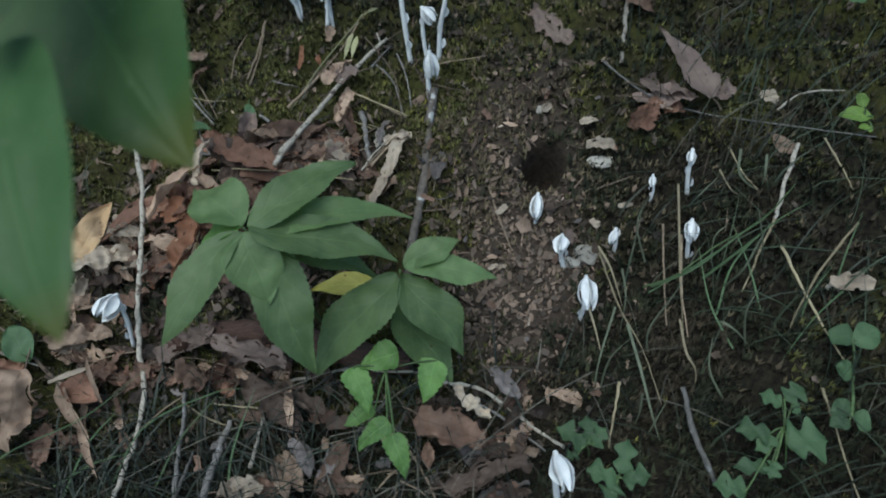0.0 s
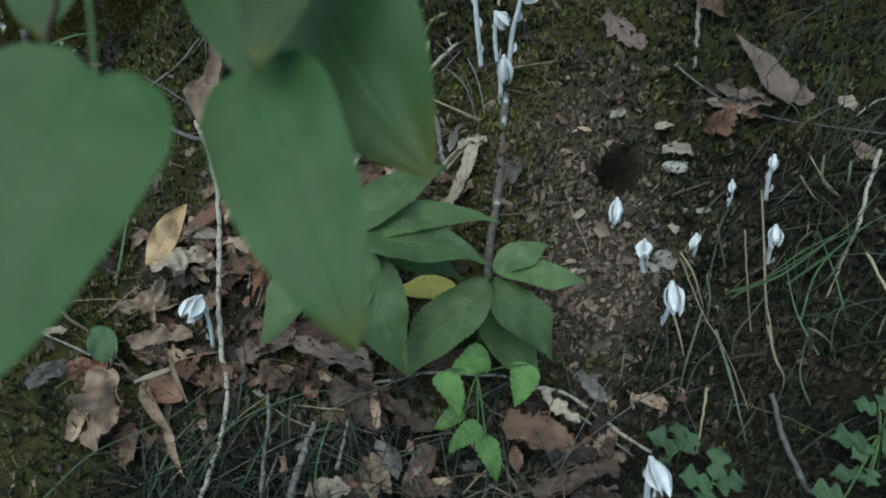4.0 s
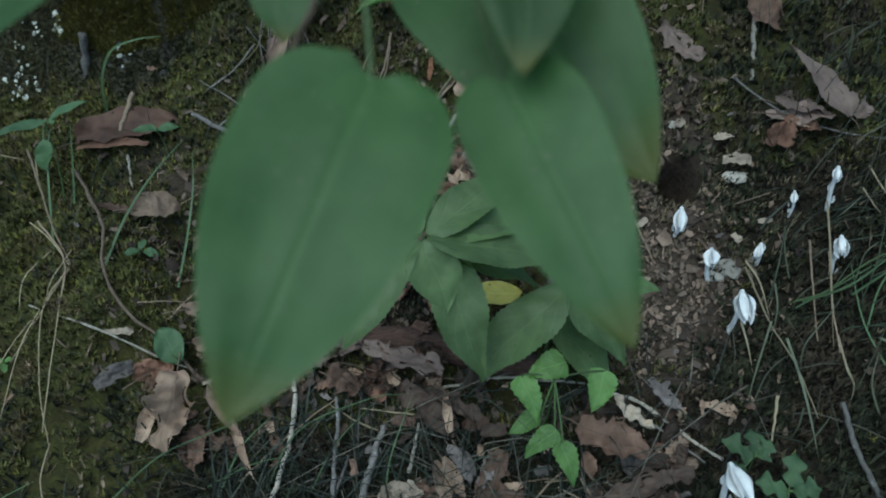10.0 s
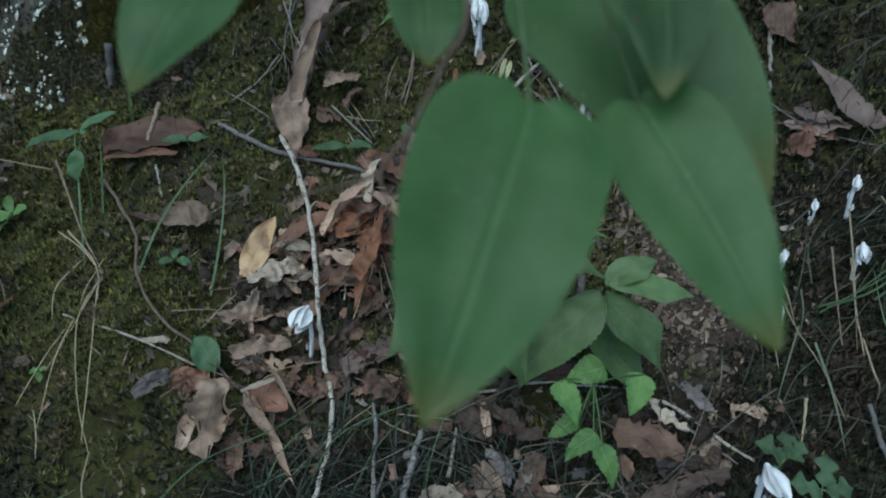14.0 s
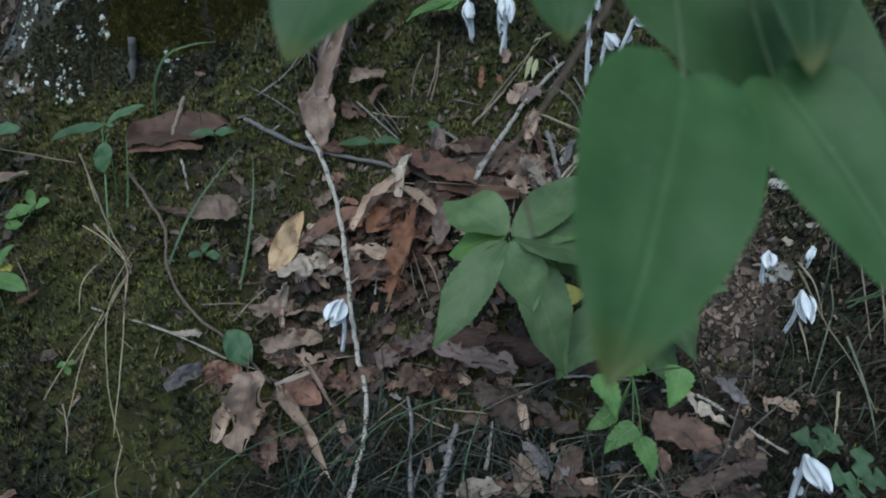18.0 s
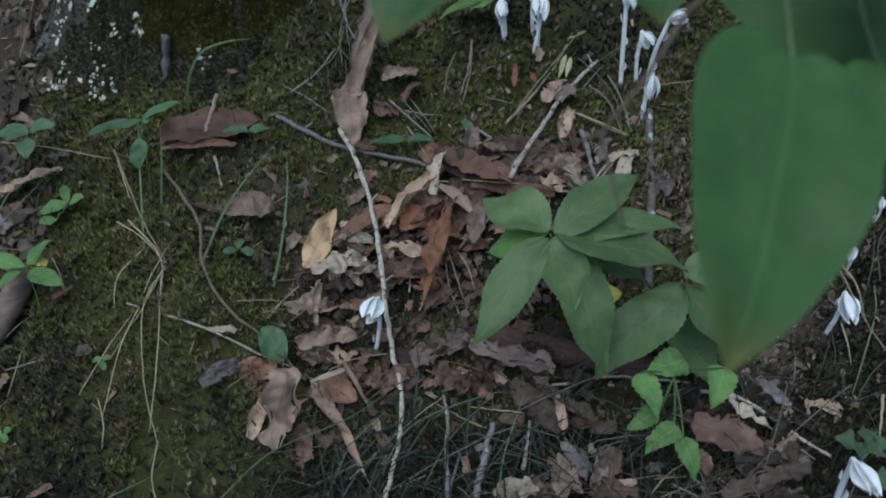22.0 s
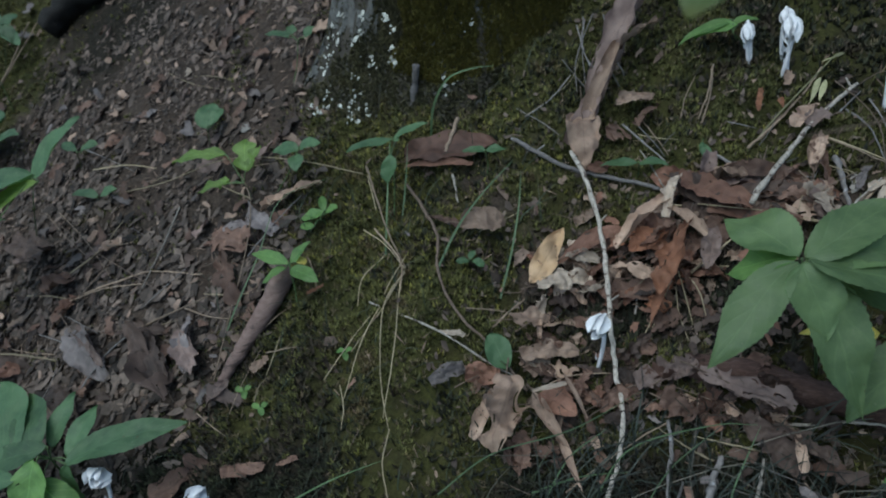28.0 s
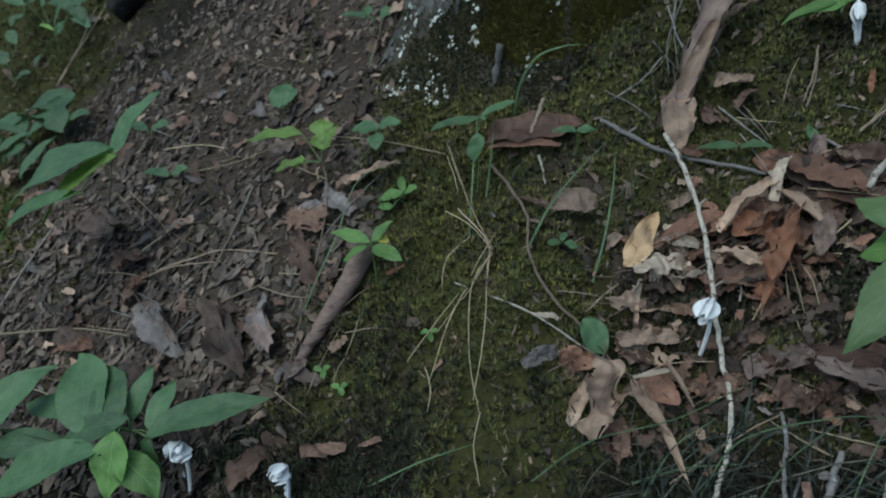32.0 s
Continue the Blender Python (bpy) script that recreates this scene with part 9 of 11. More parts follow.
dead_leaf(-0.1766, 0.4795, -0.1617, 0.47, 0.0153, "maple", "brown", "dull brown curled dead leaf piece on the litter", lift=0.012, curl=0.69, tilt=0.4)
dead_leaf(-0.28, 0.6402, -0.3036, 0.6493, 0.0132, "maple", "brown", "dull brown dead ragged maple leaf lying on the bank", lift=0.011, curl=0.541, tilt=0.4, loose=True)
dead_leaf(-0.2484, 0.4971, -0.2314, 0.4754, 0.0204, "maple", "brown", "dull brown curled dead leaf piece on the litter", lift=0.004, curl=1.33, tilt=0.2, loose=True)
dead_leaf(-0.3355, 0.527, -0.2987, 0.5179, 0.0281, "scrap", "dark", "dark rotting curled dead torn scrap of leaf on the litter", lift=0.008, curl=0.799, tilt=0.2, loose=True)
dead_leaf(-0.261, 0.6487, -0.2478, 0.6654, 0.0208, "scrap", "brown", "dull brown dead torn scrap of leaf lying on the bank", lift=0.005, curl=0.562, tilt=0.7, loose=True)
dead_leaf(-0.4475, 0.714, -0.4275, 0.7216, 0.0166, "oak", "dark", "dark rotting curled dead lobed oak leaf on the litter", lift=0.008, curl=0.731, tilt=0.2, loose=True)
dead_leaf(-0.1601, 0.7377, -0.1298, 0.7218, 0.0267, "maple", "brown", "dull brown curled dead leaf piece on the litter", lift=0.006, curl=0.88, tilt=0.7)
dead_leaf(-0.1557, 0.7083, -0.1572, 0.6836, 0.0201, "scrap", "dark", "dark rotting dead torn scrap of leaf lying on the bank", lift=0.006, curl=0.35, tilt=0.7)
dead_leaf(-0.1838, 0.751, -0.2114, 0.7541, 0.0193, "maple", "dark", "dark rotting dead ragged maple leaf lying on the bank", lift=0.003, curl=0.261, tilt=0.7, loose=True)
dead_leaf(-0.3172, 0.7278, -0.2924, 0.7314, 0.0163, "scrap", "tan", "light tan dead torn scrap of leaf lying on the bank", lift=0.005, curl=0.468, tilt=0.4, loose=True)
dead_leaf(-0.1404, 0.5303, -0.1638, 0.549, 0.0204, "scrap", "dark", "dark rotting curled dead leaf piece on the litter", lift=0.009, curl=0.91, tilt=0.7)
dead_leaf(-0.293, 0.5241, -0.2861, 0.5082, 0.0119, "oak", "brown", "dull brown curled dead leaf piece on the litter", lift=0.01, curl=0.99, tilt=0.4)
dead_leaf(-0.2368, 0.6179, -0.2363, 0.6336, 0.0126, "maple", "tan", "light tan curled dead ragged maple leaf on the litter", lift=0.013, curl=0.86, tilt=0.2)
dead_leaf(-0.2764, 0.7536, -0.2422, 0.7298, 0.0276, "maple", "dark", "dark rotting dead ragged maple leaf lying on the bank", lift=0.004, curl=0.31, tilt=0.2)
dead_leaf(-0.1653, 0.4992, -0.1687, 0.4814, 0.0203, "oak", "brown", "dull brown curled dead leaf piece on the litter", lift=0.008, curl=1.02, tilt=0.2, loose=True)
dead_leaf(-0.4024, 0.5109, -0.3808, 0.5283, 0.0189, "oak", "brown", "dull brown curled dead leaf piece on the litter", lift=0.006, curl=0.68, tilt=0.2)
dead_leaf(-0.168, 0.4863, -0.1839, 0.4817, 0.0134, "scrap", "brown", "dull brown dead torn scrap of leaf lying on the bank", lift=0.008, curl=0.487, tilt=0.7, loose=True)
dead_leaf(-0.3582, 0.7054, -0.3557, 0.722, 0.0147, "scrap", "tan", "light tan dead torn scrap of leaf lying on the bank", lift=0.006, curl=0.42, tilt=0.2)
dead_leaf(-0.231, 0.7216, -0.2655, 0.7151, 0.0258, "scrap", "brown", "dull brown dead torn scrap of leaf lying on the bank", lift=0.005, curl=0.381, tilt=0.4, loose=True)
dead_leaf(-0.1595, 0.4949, -0.1918, 0.5057, 0.018, "maple", "tan", "light tan curled dead ragged maple leaf on the litter", lift=0.009, curl=0.768, tilt=0.7, loose=True)
dead_leaf(-0.1365, 0.741, -0.1663, 0.7606, 0.0258, "scrap", "brown", "dull brown curled dead torn scrap of leaf on the litter", lift=0.004, curl=0.829, tilt=0.4, loose=True)
dead_leaf(-0.2707, 0.6252, -0.2586, 0.6075, 0.0185, "oak", "brown", "dull brown curled dead leaf piece on the litter", lift=0.004, curl=0.75, tilt=0.2)
dead_leaf(-0.2353, 0.7535, -0.243, 0.7725, 0.0183, "scrap", "dark", "dark rotting dead torn scrap of leaf lying on the bank", lift=0.003, curl=0.274, tilt=0.4, loose=True)
dead_leaf(-0.3673, 0.7792, -0.3984, 0.7775, 0.0163, "maple", "tan", "light tan dead ragged maple leaf lying on the bank", lift=0.004, curl=0.56, tilt=0.2)
dead_leaf(-0.3589, 0.506, -0.3802, 0.5223, 0.0206, "scrap", "dark", "dark rotting dead torn scrap of leaf lying on the bank", lift=0.007, curl=0.564, tilt=0.4, loose=True)
dead_leaf(-0.2472, 0.5372, -0.2316, 0.517, 0.0241, "oak", "dark", "dark rotting curled dead leaf piece on the litter", lift=0.012, curl=0.78, tilt=0.4)
dead_leaf(-0.1567, 0.7107, -0.1878, 0.7119, 0.0248, "maple", "brown", "dull brown curled dead leaf piece on the litter", lift=0.011, curl=1.34, tilt=0.4, loose=True)
dead_leaf(-0.2228, 0.7557, -0.2493, 0.7628, 0.0148, "maple", "dark", "dark rotting curled dead leaf piece on the litter", lift=0.005, curl=1.33, tilt=0.4, loose=True)
dead_leaf(-0.3568, 0.6807, -0.3856, 0.6745, 0.0174, "oak", "dark", "dark rotting dead lobed oak leaf lying on the bank", lift=0.005, curl=0.63, tilt=0.7)
dead_leaf(-0.23, 0.5017, -0.2273, 0.4875, 0.0139, "scrap", "brown", "dull brown curled dead torn scrap of leaf on the litter", lift=0.007, curl=0.861, tilt=0.4, loose=True)
dead_leaf(-0.163, 0.4776, -0.1754, 0.4895, 0.0166, "maple", "tan", "light tan curled dead ragged maple leaf on the litter", lift=0.013, curl=0.77, tilt=0.2)
dead_leaf(-0.3497, 0.5156, -0.3426, 0.4914, 0.0236, "oak", "rust", "rusty red-brown dead lobed oak leaf lying on the bank", lift=0.012, curl=0.63, tilt=0.7)
dead_leaf(-0.3139, 0.4955, -0.3173, 0.5142, 0.0166, "oak", "rust", "rusty red-brown curled dead lobed oak leaf on the litter", lift=0.011, curl=0.72, tilt=0.7)
dead_leaf(-0.2879, 0.6324, -0.2692, 0.6206, 0.0164, "maple", "tan", "light tan dead ragged maple leaf lying on the bank", lift=0.013, curl=0.545, tilt=0.2, loose=True)
dead_leaf(-0.4121, 0.5305, -0.421, 0.5418, 0.0141, "scrap", "dark", "dark rotting dead torn scrap of leaf lying on the bank", lift=0.01, curl=0.203, tilt=0.4, loose=True)
dead_leaf(-0.2892, 0.7226, -0.306, 0.7029, 0.0211, "scrap", "dark", "dark rotting curled dead torn scrap of leaf on the litter", lift=0.011, curl=0.889, tilt=0.4, loose=True)
dead_leaf(-0.1517, 0.7539, -0.1911, 0.7642, 0.0223, "maple", "brown", "dull brown dead ragged maple leaf lying on the bank", lift=0.003, curl=0.539, tilt=0.4, loose=True)
dead_leaf(-0.2328, 0.4884, -0.2253, 0.4713, 0.0208, "scrap", "rust", "rusty red-brown dead torn scrap of leaf lying on the bank", lift=0.005, curl=0.471, tilt=0.4, loose=True)
dead_leaf(-0.3177, 0.6574, -0.2939, 0.6461, 0.0163, "maple", "tan", "light tan dead ragged maple leaf lying on the bank", lift=0.004, curl=0.586, tilt=0.4, loose=True)
dead_leaf(-0.3516, 0.5056, -0.3576, 0.5195, 0.0138, "maple", "rust", "rusty red-brown curled dead ragged maple leaf on the litter", lift=0.003, curl=0.786, tilt=0.4, loose=True)
dead_leaf(-0.3672, 0.7015, -0.3516, 0.6772, 0.0149, "oak", "brown", "dull brown curled dead leaf piece on the litter", lift=0.003, curl=1.02, tilt=0.4, loose=True)
dead_leaf(-0.2035, 0.7217, -0.1851, 0.7242, 0.0125, "scrap", "brown", "dull brown curled dead torn scrap of leaf on the litter", lift=0.013, curl=0.84, tilt=0.4)
dead_leaf(-0.3699, 0.6675, -0.4028, 0.6594, 0.0212, "maple", "brown", "dull brown dead ragged maple leaf lying on the bank", lift=0.005, curl=0.215, tilt=0.2, loose=True)
dead_leaf(-0.1376, 0.6224, -0.1524, 0.6055, 0.0149, "oak", "dark", "dark rotting dead lobed oak leaf lying on the bank", lift=0.009, curl=0.29, tilt=0.2)
dead_leaf(-0.1612, 0.5353, -0.1728, 0.5238, 0.0128, "maple", "tan", "light tan dead ragged maple leaf lying on the bank", lift=0.008, curl=0.644, tilt=0.7, loose=True)
dead_leaf(-0.2179, 0.6705, -0.1998, 0.6535, 0.0184, "oak", "tan", "light tan dead lobed oak leaf lying on the bank", lift=0.01, curl=0.27, tilt=0.4)
dead_leaf(-0.3893, 0.6672, -0.401, 0.6829, 0.0129, "oak", "dark", "dark rotting dead lobed oak leaf lying on the bank", lift=0.004, curl=0.328, tilt=0.2, loose=True)
dead_leaf(-0.1783, 0.7414, -0.2057, 0.7659, 0.0207, "maple", "brown", "dull brown curled dead leaf piece on the litter", lift=0.008, curl=1.03, tilt=0.7, loose=True)
dead_leaf(-0.2069, 0.5398, -0.1739, 0.5436, 0.0263, "maple", "brown", "dull brown curled dead leaf piece on the litter", lift=0.008, curl=0.94, tilt=0.2)
dead_leaf(-0.3636, 0.6799, -0.3348, 0.6568, 0.0193, "maple", "brown", "dull brown curled dead ragged maple leaf on the litter", lift=0.003, curl=0.84, tilt=0.4)
dead_leaf(-0.1475, 0.7211, -0.1591, 0.704, 0.0203, "oak", "brown", "dull brown curled dead leaf piece on the litter", lift=0.014, curl=0.92, tilt=0.4)
dead_leaf(-0.2715, 0.6849, -0.289, 0.668, 0.0201, "maple", "dark", "dark rotting curled dead ragged maple leaf on the litter", lift=0.009, curl=0.852, tilt=0.7, loose=True)
dead_leaf(-0.1015, 0.7068, -0.0724, 0.704, 0.0228, "maple", "brown", "dull brown curled dead leaf piece on the litter", lift=0.007, curl=1.00, tilt=0.4, loose=True)
dead_leaf(-0.3445, 0.6893, -0.3674, 0.7183, 0.0231, "oak", "brown", "dull brown curled dead lobed oak leaf on the litter", lift=0.007, curl=0.836, tilt=0.4, loose=True)
dead_leaf(-0.2621, 0.7548, -0.2515, 0.725, 0.027, "scrap", "tan", "light tan dead torn scrap of leaf lying on the bank", lift=0.01, curl=0.429, tilt=0.2, loose=True)
dead_leaf(-0.2165, 0.4978, -0.2066, 0.484, 0.0172, "maple", "tan", "light tan curled dead ragged maple leaf on the litter", lift=0.013, curl=0.84, tilt=0.2)
dead_leaf(-0.3911, 0.6966, -0.385, 0.6768, 0.02, "scrap", "brown", "dull brown dead torn scrap of leaf lying on the bank", lift=0.005, curl=0.68, tilt=0.4)
dead_leaf(-0.1404, 0.7576, -0.1366, 0.7269, 0.0247, "scrap", "brown", "dull brown dead torn scrap of leaf lying on the bank", lift=0.012, curl=0.619, tilt=0.7, loose=True)
dead_leaf(-0.222, 0.5018, -0.2151, 0.4857, 0.0191, "maple", "brown", "dull brown dead ragged maple leaf lying on the bank", lift=0.006, curl=0.211, tilt=0.7, loose=True)
dead_leaf(-0.2738, 0.6828, -0.2516, 0.669, 0.0195, "oak", "brown", "dull brown curled dead leaf piece on the litter", lift=0.014, curl=0.84, tilt=0.4)
dead_leaf(-0.2202, 0.5978, -0.255, 0.5973, 0.0211, "scrap", "brown", "dull brown curled dead leaf piece on the litter", lift=0.002, curl=1.13, tilt=0.2, loose=True)
dead_leaf(-0.3054, 0.7469, -0.2805, 0.7442, 0.018, "scrap", "dark", "dark rotting dead torn scrap of leaf lying on the bank", lift=0.005, curl=0.422, tilt=0.4, loose=True)
dead_leaf(-0.2677, 0.591, -0.2926, 0.5762, 0.0294, "scrap", "brown", "dull brown curled dead leaf piece on the litter", lift=0.014, curl=0.76, tilt=0.2)
dead_leaf(-0.2242, 0.713, -0.2555, 0.7047, 0.018, "scrap", "brown", "dull brown curled dead leaf piece on the litter", lift=0.008, curl=1.21, tilt=0.4, loose=True)
dead_leaf(-0.3547, 0.5245, -0.3749, 0.511, 0.0247, "scrap", "brown", "dull brown curled dead leaf piece on the litter", lift=0.003, curl=1.12, tilt=0.4, loose=True)
dead_leaf(-0.4455, 0.6981, -0.4209, 0.6912, 0.0206, "scrap", "brown", "dull brown dead torn scrap of leaf lying on the bank", lift=0.012, curl=0.471, tilt=0.4, loose=True)
dead_leaf(-0.3833, 0.6935, -0.4107, 0.6805, 0.0233, "oak", "tan", "light tan curled dead lobed oak leaf on the litter", lift=0.009, curl=0.751, tilt=0.4, loose=True)
dead_leaf(-0.375, 0.7222, -0.407, 0.7224, 0.0212, "scrap", "dark", "dark rotting curled dead torn scrap of leaf on the litter", lift=0.003, curl=0.78, tilt=0.2)
dead_leaf(-0.2226, 0.5379, -0.2387, 0.5333, 0.0108, "scrap", "dark", "dark rotting curled dead torn scrap of leaf on the litter", lift=0.012, curl=0.722, tilt=0.7, loose=True)
dead_leaf(-0.4095, 0.5504, -0.4356, 0.5499, 0.0217, "scrap", "tan", "light tan curled dead torn scrap of leaf on the litter", lift=0.009, curl=0.715, tilt=0.2, loose=True)
dead_leaf(-0.193, 0.4925, -0.1595, 0.4933, 0.0221, "maple", "brown", "dull brown dead ragged maple leaf lying on the bank", lift=0.005, curl=0.569, tilt=0.2, loose=True)
dead_leaf(-0.3227, 0.7391, -0.3092, 0.7074, 0.028, "scrap", "dark", "dark rotting curled dead torn scrap of leaf on the litter", lift=0.006, curl=0.813, tilt=0.2, loose=True)
dead_leaf(-0.2952, 0.6661, -0.2958, 0.6447, 0.0199, "scrap", "rust", "rusty red-brown curled dead torn scrap of leaf on the litter", lift=0.014, curl=0.721, tilt=0.4, loose=True)
dead_leaf(-0.1653, 0.4755, -0.1479, 0.4565, 0.0247, "scrap", "tan", "light tan dead torn scrap of leaf lying on the bank", lift=0.013, curl=0.554, tilt=0.7, loose=True)
dead_leaf(-0.4139, 0.5229, -0.4019, 0.5375, 0.0148, "scrap", "dark", "dark rotting curled dead leaf piece on the litter", lift=0.004, curl=1.05, tilt=0.2, loose=True)
dead_leaf(-0.1294, 0.7247, -0.1329, 0.7535, 0.0201, "scrap", "dark", "dark rotting curled dead leaf piece on the litter", lift=0.013, curl=1.27, tilt=0.4, loose=True)
dead_leaf(-0.2634, 0.4978, -0.2435, 0.4876, 0.0132, "scrap", "brown", "dull brown curled dead leaf piece on the litter", lift=0.01, curl=1.21, tilt=0.7, loose=True)
dead_leaf(-0.1886, 0.5892, -0.2146, 0.5727, 0.0241, "maple", "brown", "dull brown curled dead leaf piece on the litter", lift=0.012, curl=0.77, tilt=0.7)
dead_leaf(-0.4221, 0.5281, -0.4381, 0.5416, 0.0199, "maple", "tan", "light tan dead ragged maple leaf lying on the bank", lift=0.008, curl=0.544, tilt=0.2, loose=True)
dead_leaf(-0.2352, 0.6303, -0.2454, 0.6192, 0.0109, "scrap", "dark", "dark rotting curled dead leaf piece on the litter", lift=0.003, curl=1.21, tilt=0.7, loose=True)
dead_leaf(-0.3768, 0.7053, -0.3511, 0.6954, 0.0142, "oak", "brown", "dull brown dead lobed oak leaf lying on the bank", lift=0.009, curl=0.695, tilt=0.7, loose=True)
dead_leaf(-0.1922, 0.508, -0.1687, 0.519, 0.0228, "scrap", "rust", "rusty red-brown curled dead torn scrap of leaf on the litter", lift=0.008, curl=0.898, tilt=0.7, loose=True)
dead_leaf(-0.2674, 0.5065, -0.244, 0.4958, 0.0175, "oak", "tan", "light tan dead lobed oak leaf lying on the bank", lift=0.008, curl=0.673, tilt=0.4, loose=True)
dead_leaf(-0.1622, 0.5262, -0.1638, 0.5385, 0.0133, "maple", "brown", "dull brown dead ragged maple leaf lying on the bank", lift=0.004, curl=0.64, tilt=0.2)
dead_leaf(-0.3887, 0.629, -0.423, 0.6171, 0.0297, "maple", "dark", "dark rotting curled dead leaf piece on the litter", lift=0.012, curl=1.09, tilt=0.4, loose=True)
dead_leaf(-0.3199, 0.5257, -0.3427, 0.5271, 0.0149, "oak", "brown", "dull brown curled dead lobed oak leaf on the litter", lift=0.007, curl=0.838, tilt=0.4, loose=True)
dead_leaf(-0.3839, 0.565, -0.3709, 0.5759, 0.0166, "scrap", "brown", "dull brown dead torn scrap of leaf lying on the bank", lift=0.01, curl=0.582, tilt=0.4, loose=True)
dead_leaf(-0.392, 0.5228, -0.3714, 0.5003, 0.0252, "oak", "brown", "dull brown curled dead leaf piece on the litter", lift=0.01, curl=0.68, tilt=0.2)
dead_leaf(-0.1907, 0.508, -0.1594, 0.5015, 0.018, "scrap", "dark", "dark rotting dead torn scrap of leaf lying on the bank", lift=0.008, curl=0.283, tilt=0.7, loose=True)
dead_leaf(-0.2737, 0.7032, -0.2795, 0.7177, 0.0137, "scrap", "brown", "dull brown curled dead leaf piece on the litter", lift=0.002, curl=1.29, tilt=0.7, loose=True)
dead_leaf(-0.2143, 0.4862, -0.238, 0.481, 0.0169, "oak", "brown", "dull brown curled dead leaf piece on the litter", lift=0.006, curl=0.73, tilt=0.4)
dead_leaf(-0.3839, 0.5061, -0.3649, 0.5138, 0.0156, "scrap", "brown", "dull brown curled dead leaf piece on the litter", lift=0.007, curl=0.72, tilt=0.2)
dead_leaf(-0.379, 0.5094, -0.3757, 0.5349, 0.0233, "scrap", "rust", "rusty red-brown curled dead torn scrap of leaf on the litter", lift=0.004, curl=0.764, tilt=0.2, loose=True)
dead_leaf(-0.4191, 0.6553, -0.397, 0.6788, 0.0265, "scrap", "tan", "light tan dead torn scrap of leaf lying on the bank", lift=0.006, curl=0.243, tilt=0.4, loose=True)
leaf_fragment(-0.3529, 0.3967, -0.3452, 0.3876, 0.007, "oak", "dark", 0.005, 0.511, 0.3)
leaf_fragment(0.0874, 0.3985, 0.081, 0.407, 0.0099, "oak", "tan", 0.003, 0.374, 0.3)
leaf_fragment(0.0499, 0.4517, 0.062, 0.4443, 0.0091, "lance", "brown", 0.008, 0.479, 0.3)
leaf_fragment(-0.1832, 0.3992, -0.1729, 0.3861, 0.0158, "scrap", "brown", 0.005, 0.39, 0.3)
leaf_fragment(-0.1121, 0.3844, -0.0998, 0.3802, 0.0092, "scrap", "dark", 0.004, 0.225, 0.3)
leaf_fragment(-0.335, 0.4176, -0.3343, 0.4286, 0.0113, "oak", "brown", 0.003, 0.486, 0.3)
leaf_fragment(-0.0318, 0.4448, -0.0417, 0.4386, 0.0117, "scrap", "dark", 0.006, 0.242, 0.3)
leaf_fragment(0.0152, 0.4407, 0.0326, 0.4509, 0.0116, "lance", "dark", 0.003, 0.385, 0.3)
leaf_fragment(-0.3457, 0.4647, -0.3586, 0.4571, 0.0115, "scrap", "dark", 0.002, 0.415, 0.3)
leaf_fragment(-0.3826, 0.4436, -0.4087, 0.4467, 0.0125, "lance", "grey", 0.005, 0.544, 0.3)
leaf_fragment(-0.1707, 0.3928, -0.1648, 0.401, 0.0105, "oak", "grey", 0.003, 0.695, 0.3)
leaf_fragment(-0.0522, 0.4177, -0.0604, 0.4309, 0.0163, "oak", "tan", 0.002, 0.559, 0.3)
leaf_fragment(-0.1512, 0.4598, -0.1641, 0.4754, 0.0191, "oak", "grey", 0.004, 0.636, 0.3)
leaf_fragment(-0.2961, 0.4847, -0.2801, 0.4801, 0.0086, "oak", "grey", 0.005, 0.281, 0.3)
leaf_fragment(-0.2976, 0.4735, -0.3268, 0.4818, 0.0197, "oak", "grey", 0.002, 0.291, 0.3)
leaf_fragment(-0.1852, 0.4677, -0.1597, 0.457, 0.0179, "scrap", "grey", 0.003, 0.226, 0.3)
leaf_fragment(0.0872, 0.4401, 0.084, 0.453, 0.0139, "oak", "tan", 0.003, 0.511, 0.3)
leaf_fragment(-0.0776, 0.3878, -0.0999, 0.3844, 0.0116, "scrap", "tan", 0.006, 0.57, 0.3)
leaf_fragment(-0.1383, 0.4457, -0.11, 0.445, 0.0206, "scrap", "brown", 0.003, 0.409, 0.3)
leaf_fragment(-0.0928, 0.4382, -0.1197, 0.4381, 0.0183, "scrap", "dark", 0.007, 0.653, 0.3)
leaf_fragment(0.0667, 0.3965, 0.0839, 0.3992, 0.0139, "scrap", "grey", 0.002, 0.568, 0.3)
leaf_fragment(-0.3826, 0.4306, -0.3856, 0.4431, 0.0112, "scrap", "dark", 0.005, 0.294, 0.3)
leaf_fragment(0.0055, 0.4361, 0.0098, 0.4459, 0.0109, "scrap", "brown", 0.005, 0.687, 0.3)
leaf_fragment(-0.086, 0.3809, -0.0766, 0.3887, 0.01, "scrap", "dark", 0.002, 0.544, 0.3)
leaf_fragment(0.0813, 0.384, 0.0852, 0.3926, 0.0115, "scrap", "dark", 0.004, 0.522, 0.3)
leaf_fragment(-0.1175, 0.4259, -0.1219, 0.4166, 0.0097, "scrap", "tan", 0.004, 0.434, 0.3)
leaf_fragment(-0.2438, 0.4044, -0.2554, 0.4174, 0.0143, "lance", "brown", 0.007, 0.21, 0.3)
leaf_fragment(-0.1, 0.4104, -0.11, 0.4183, 0.0077, "scrap", "brown", 0.008, 0.541, 0.3)
leaf_fragment(-0.09, 0.3986, -0.1052, 0.4027, 0.0074, "scrap", "brown", 0.005, 0.385, 0.3)
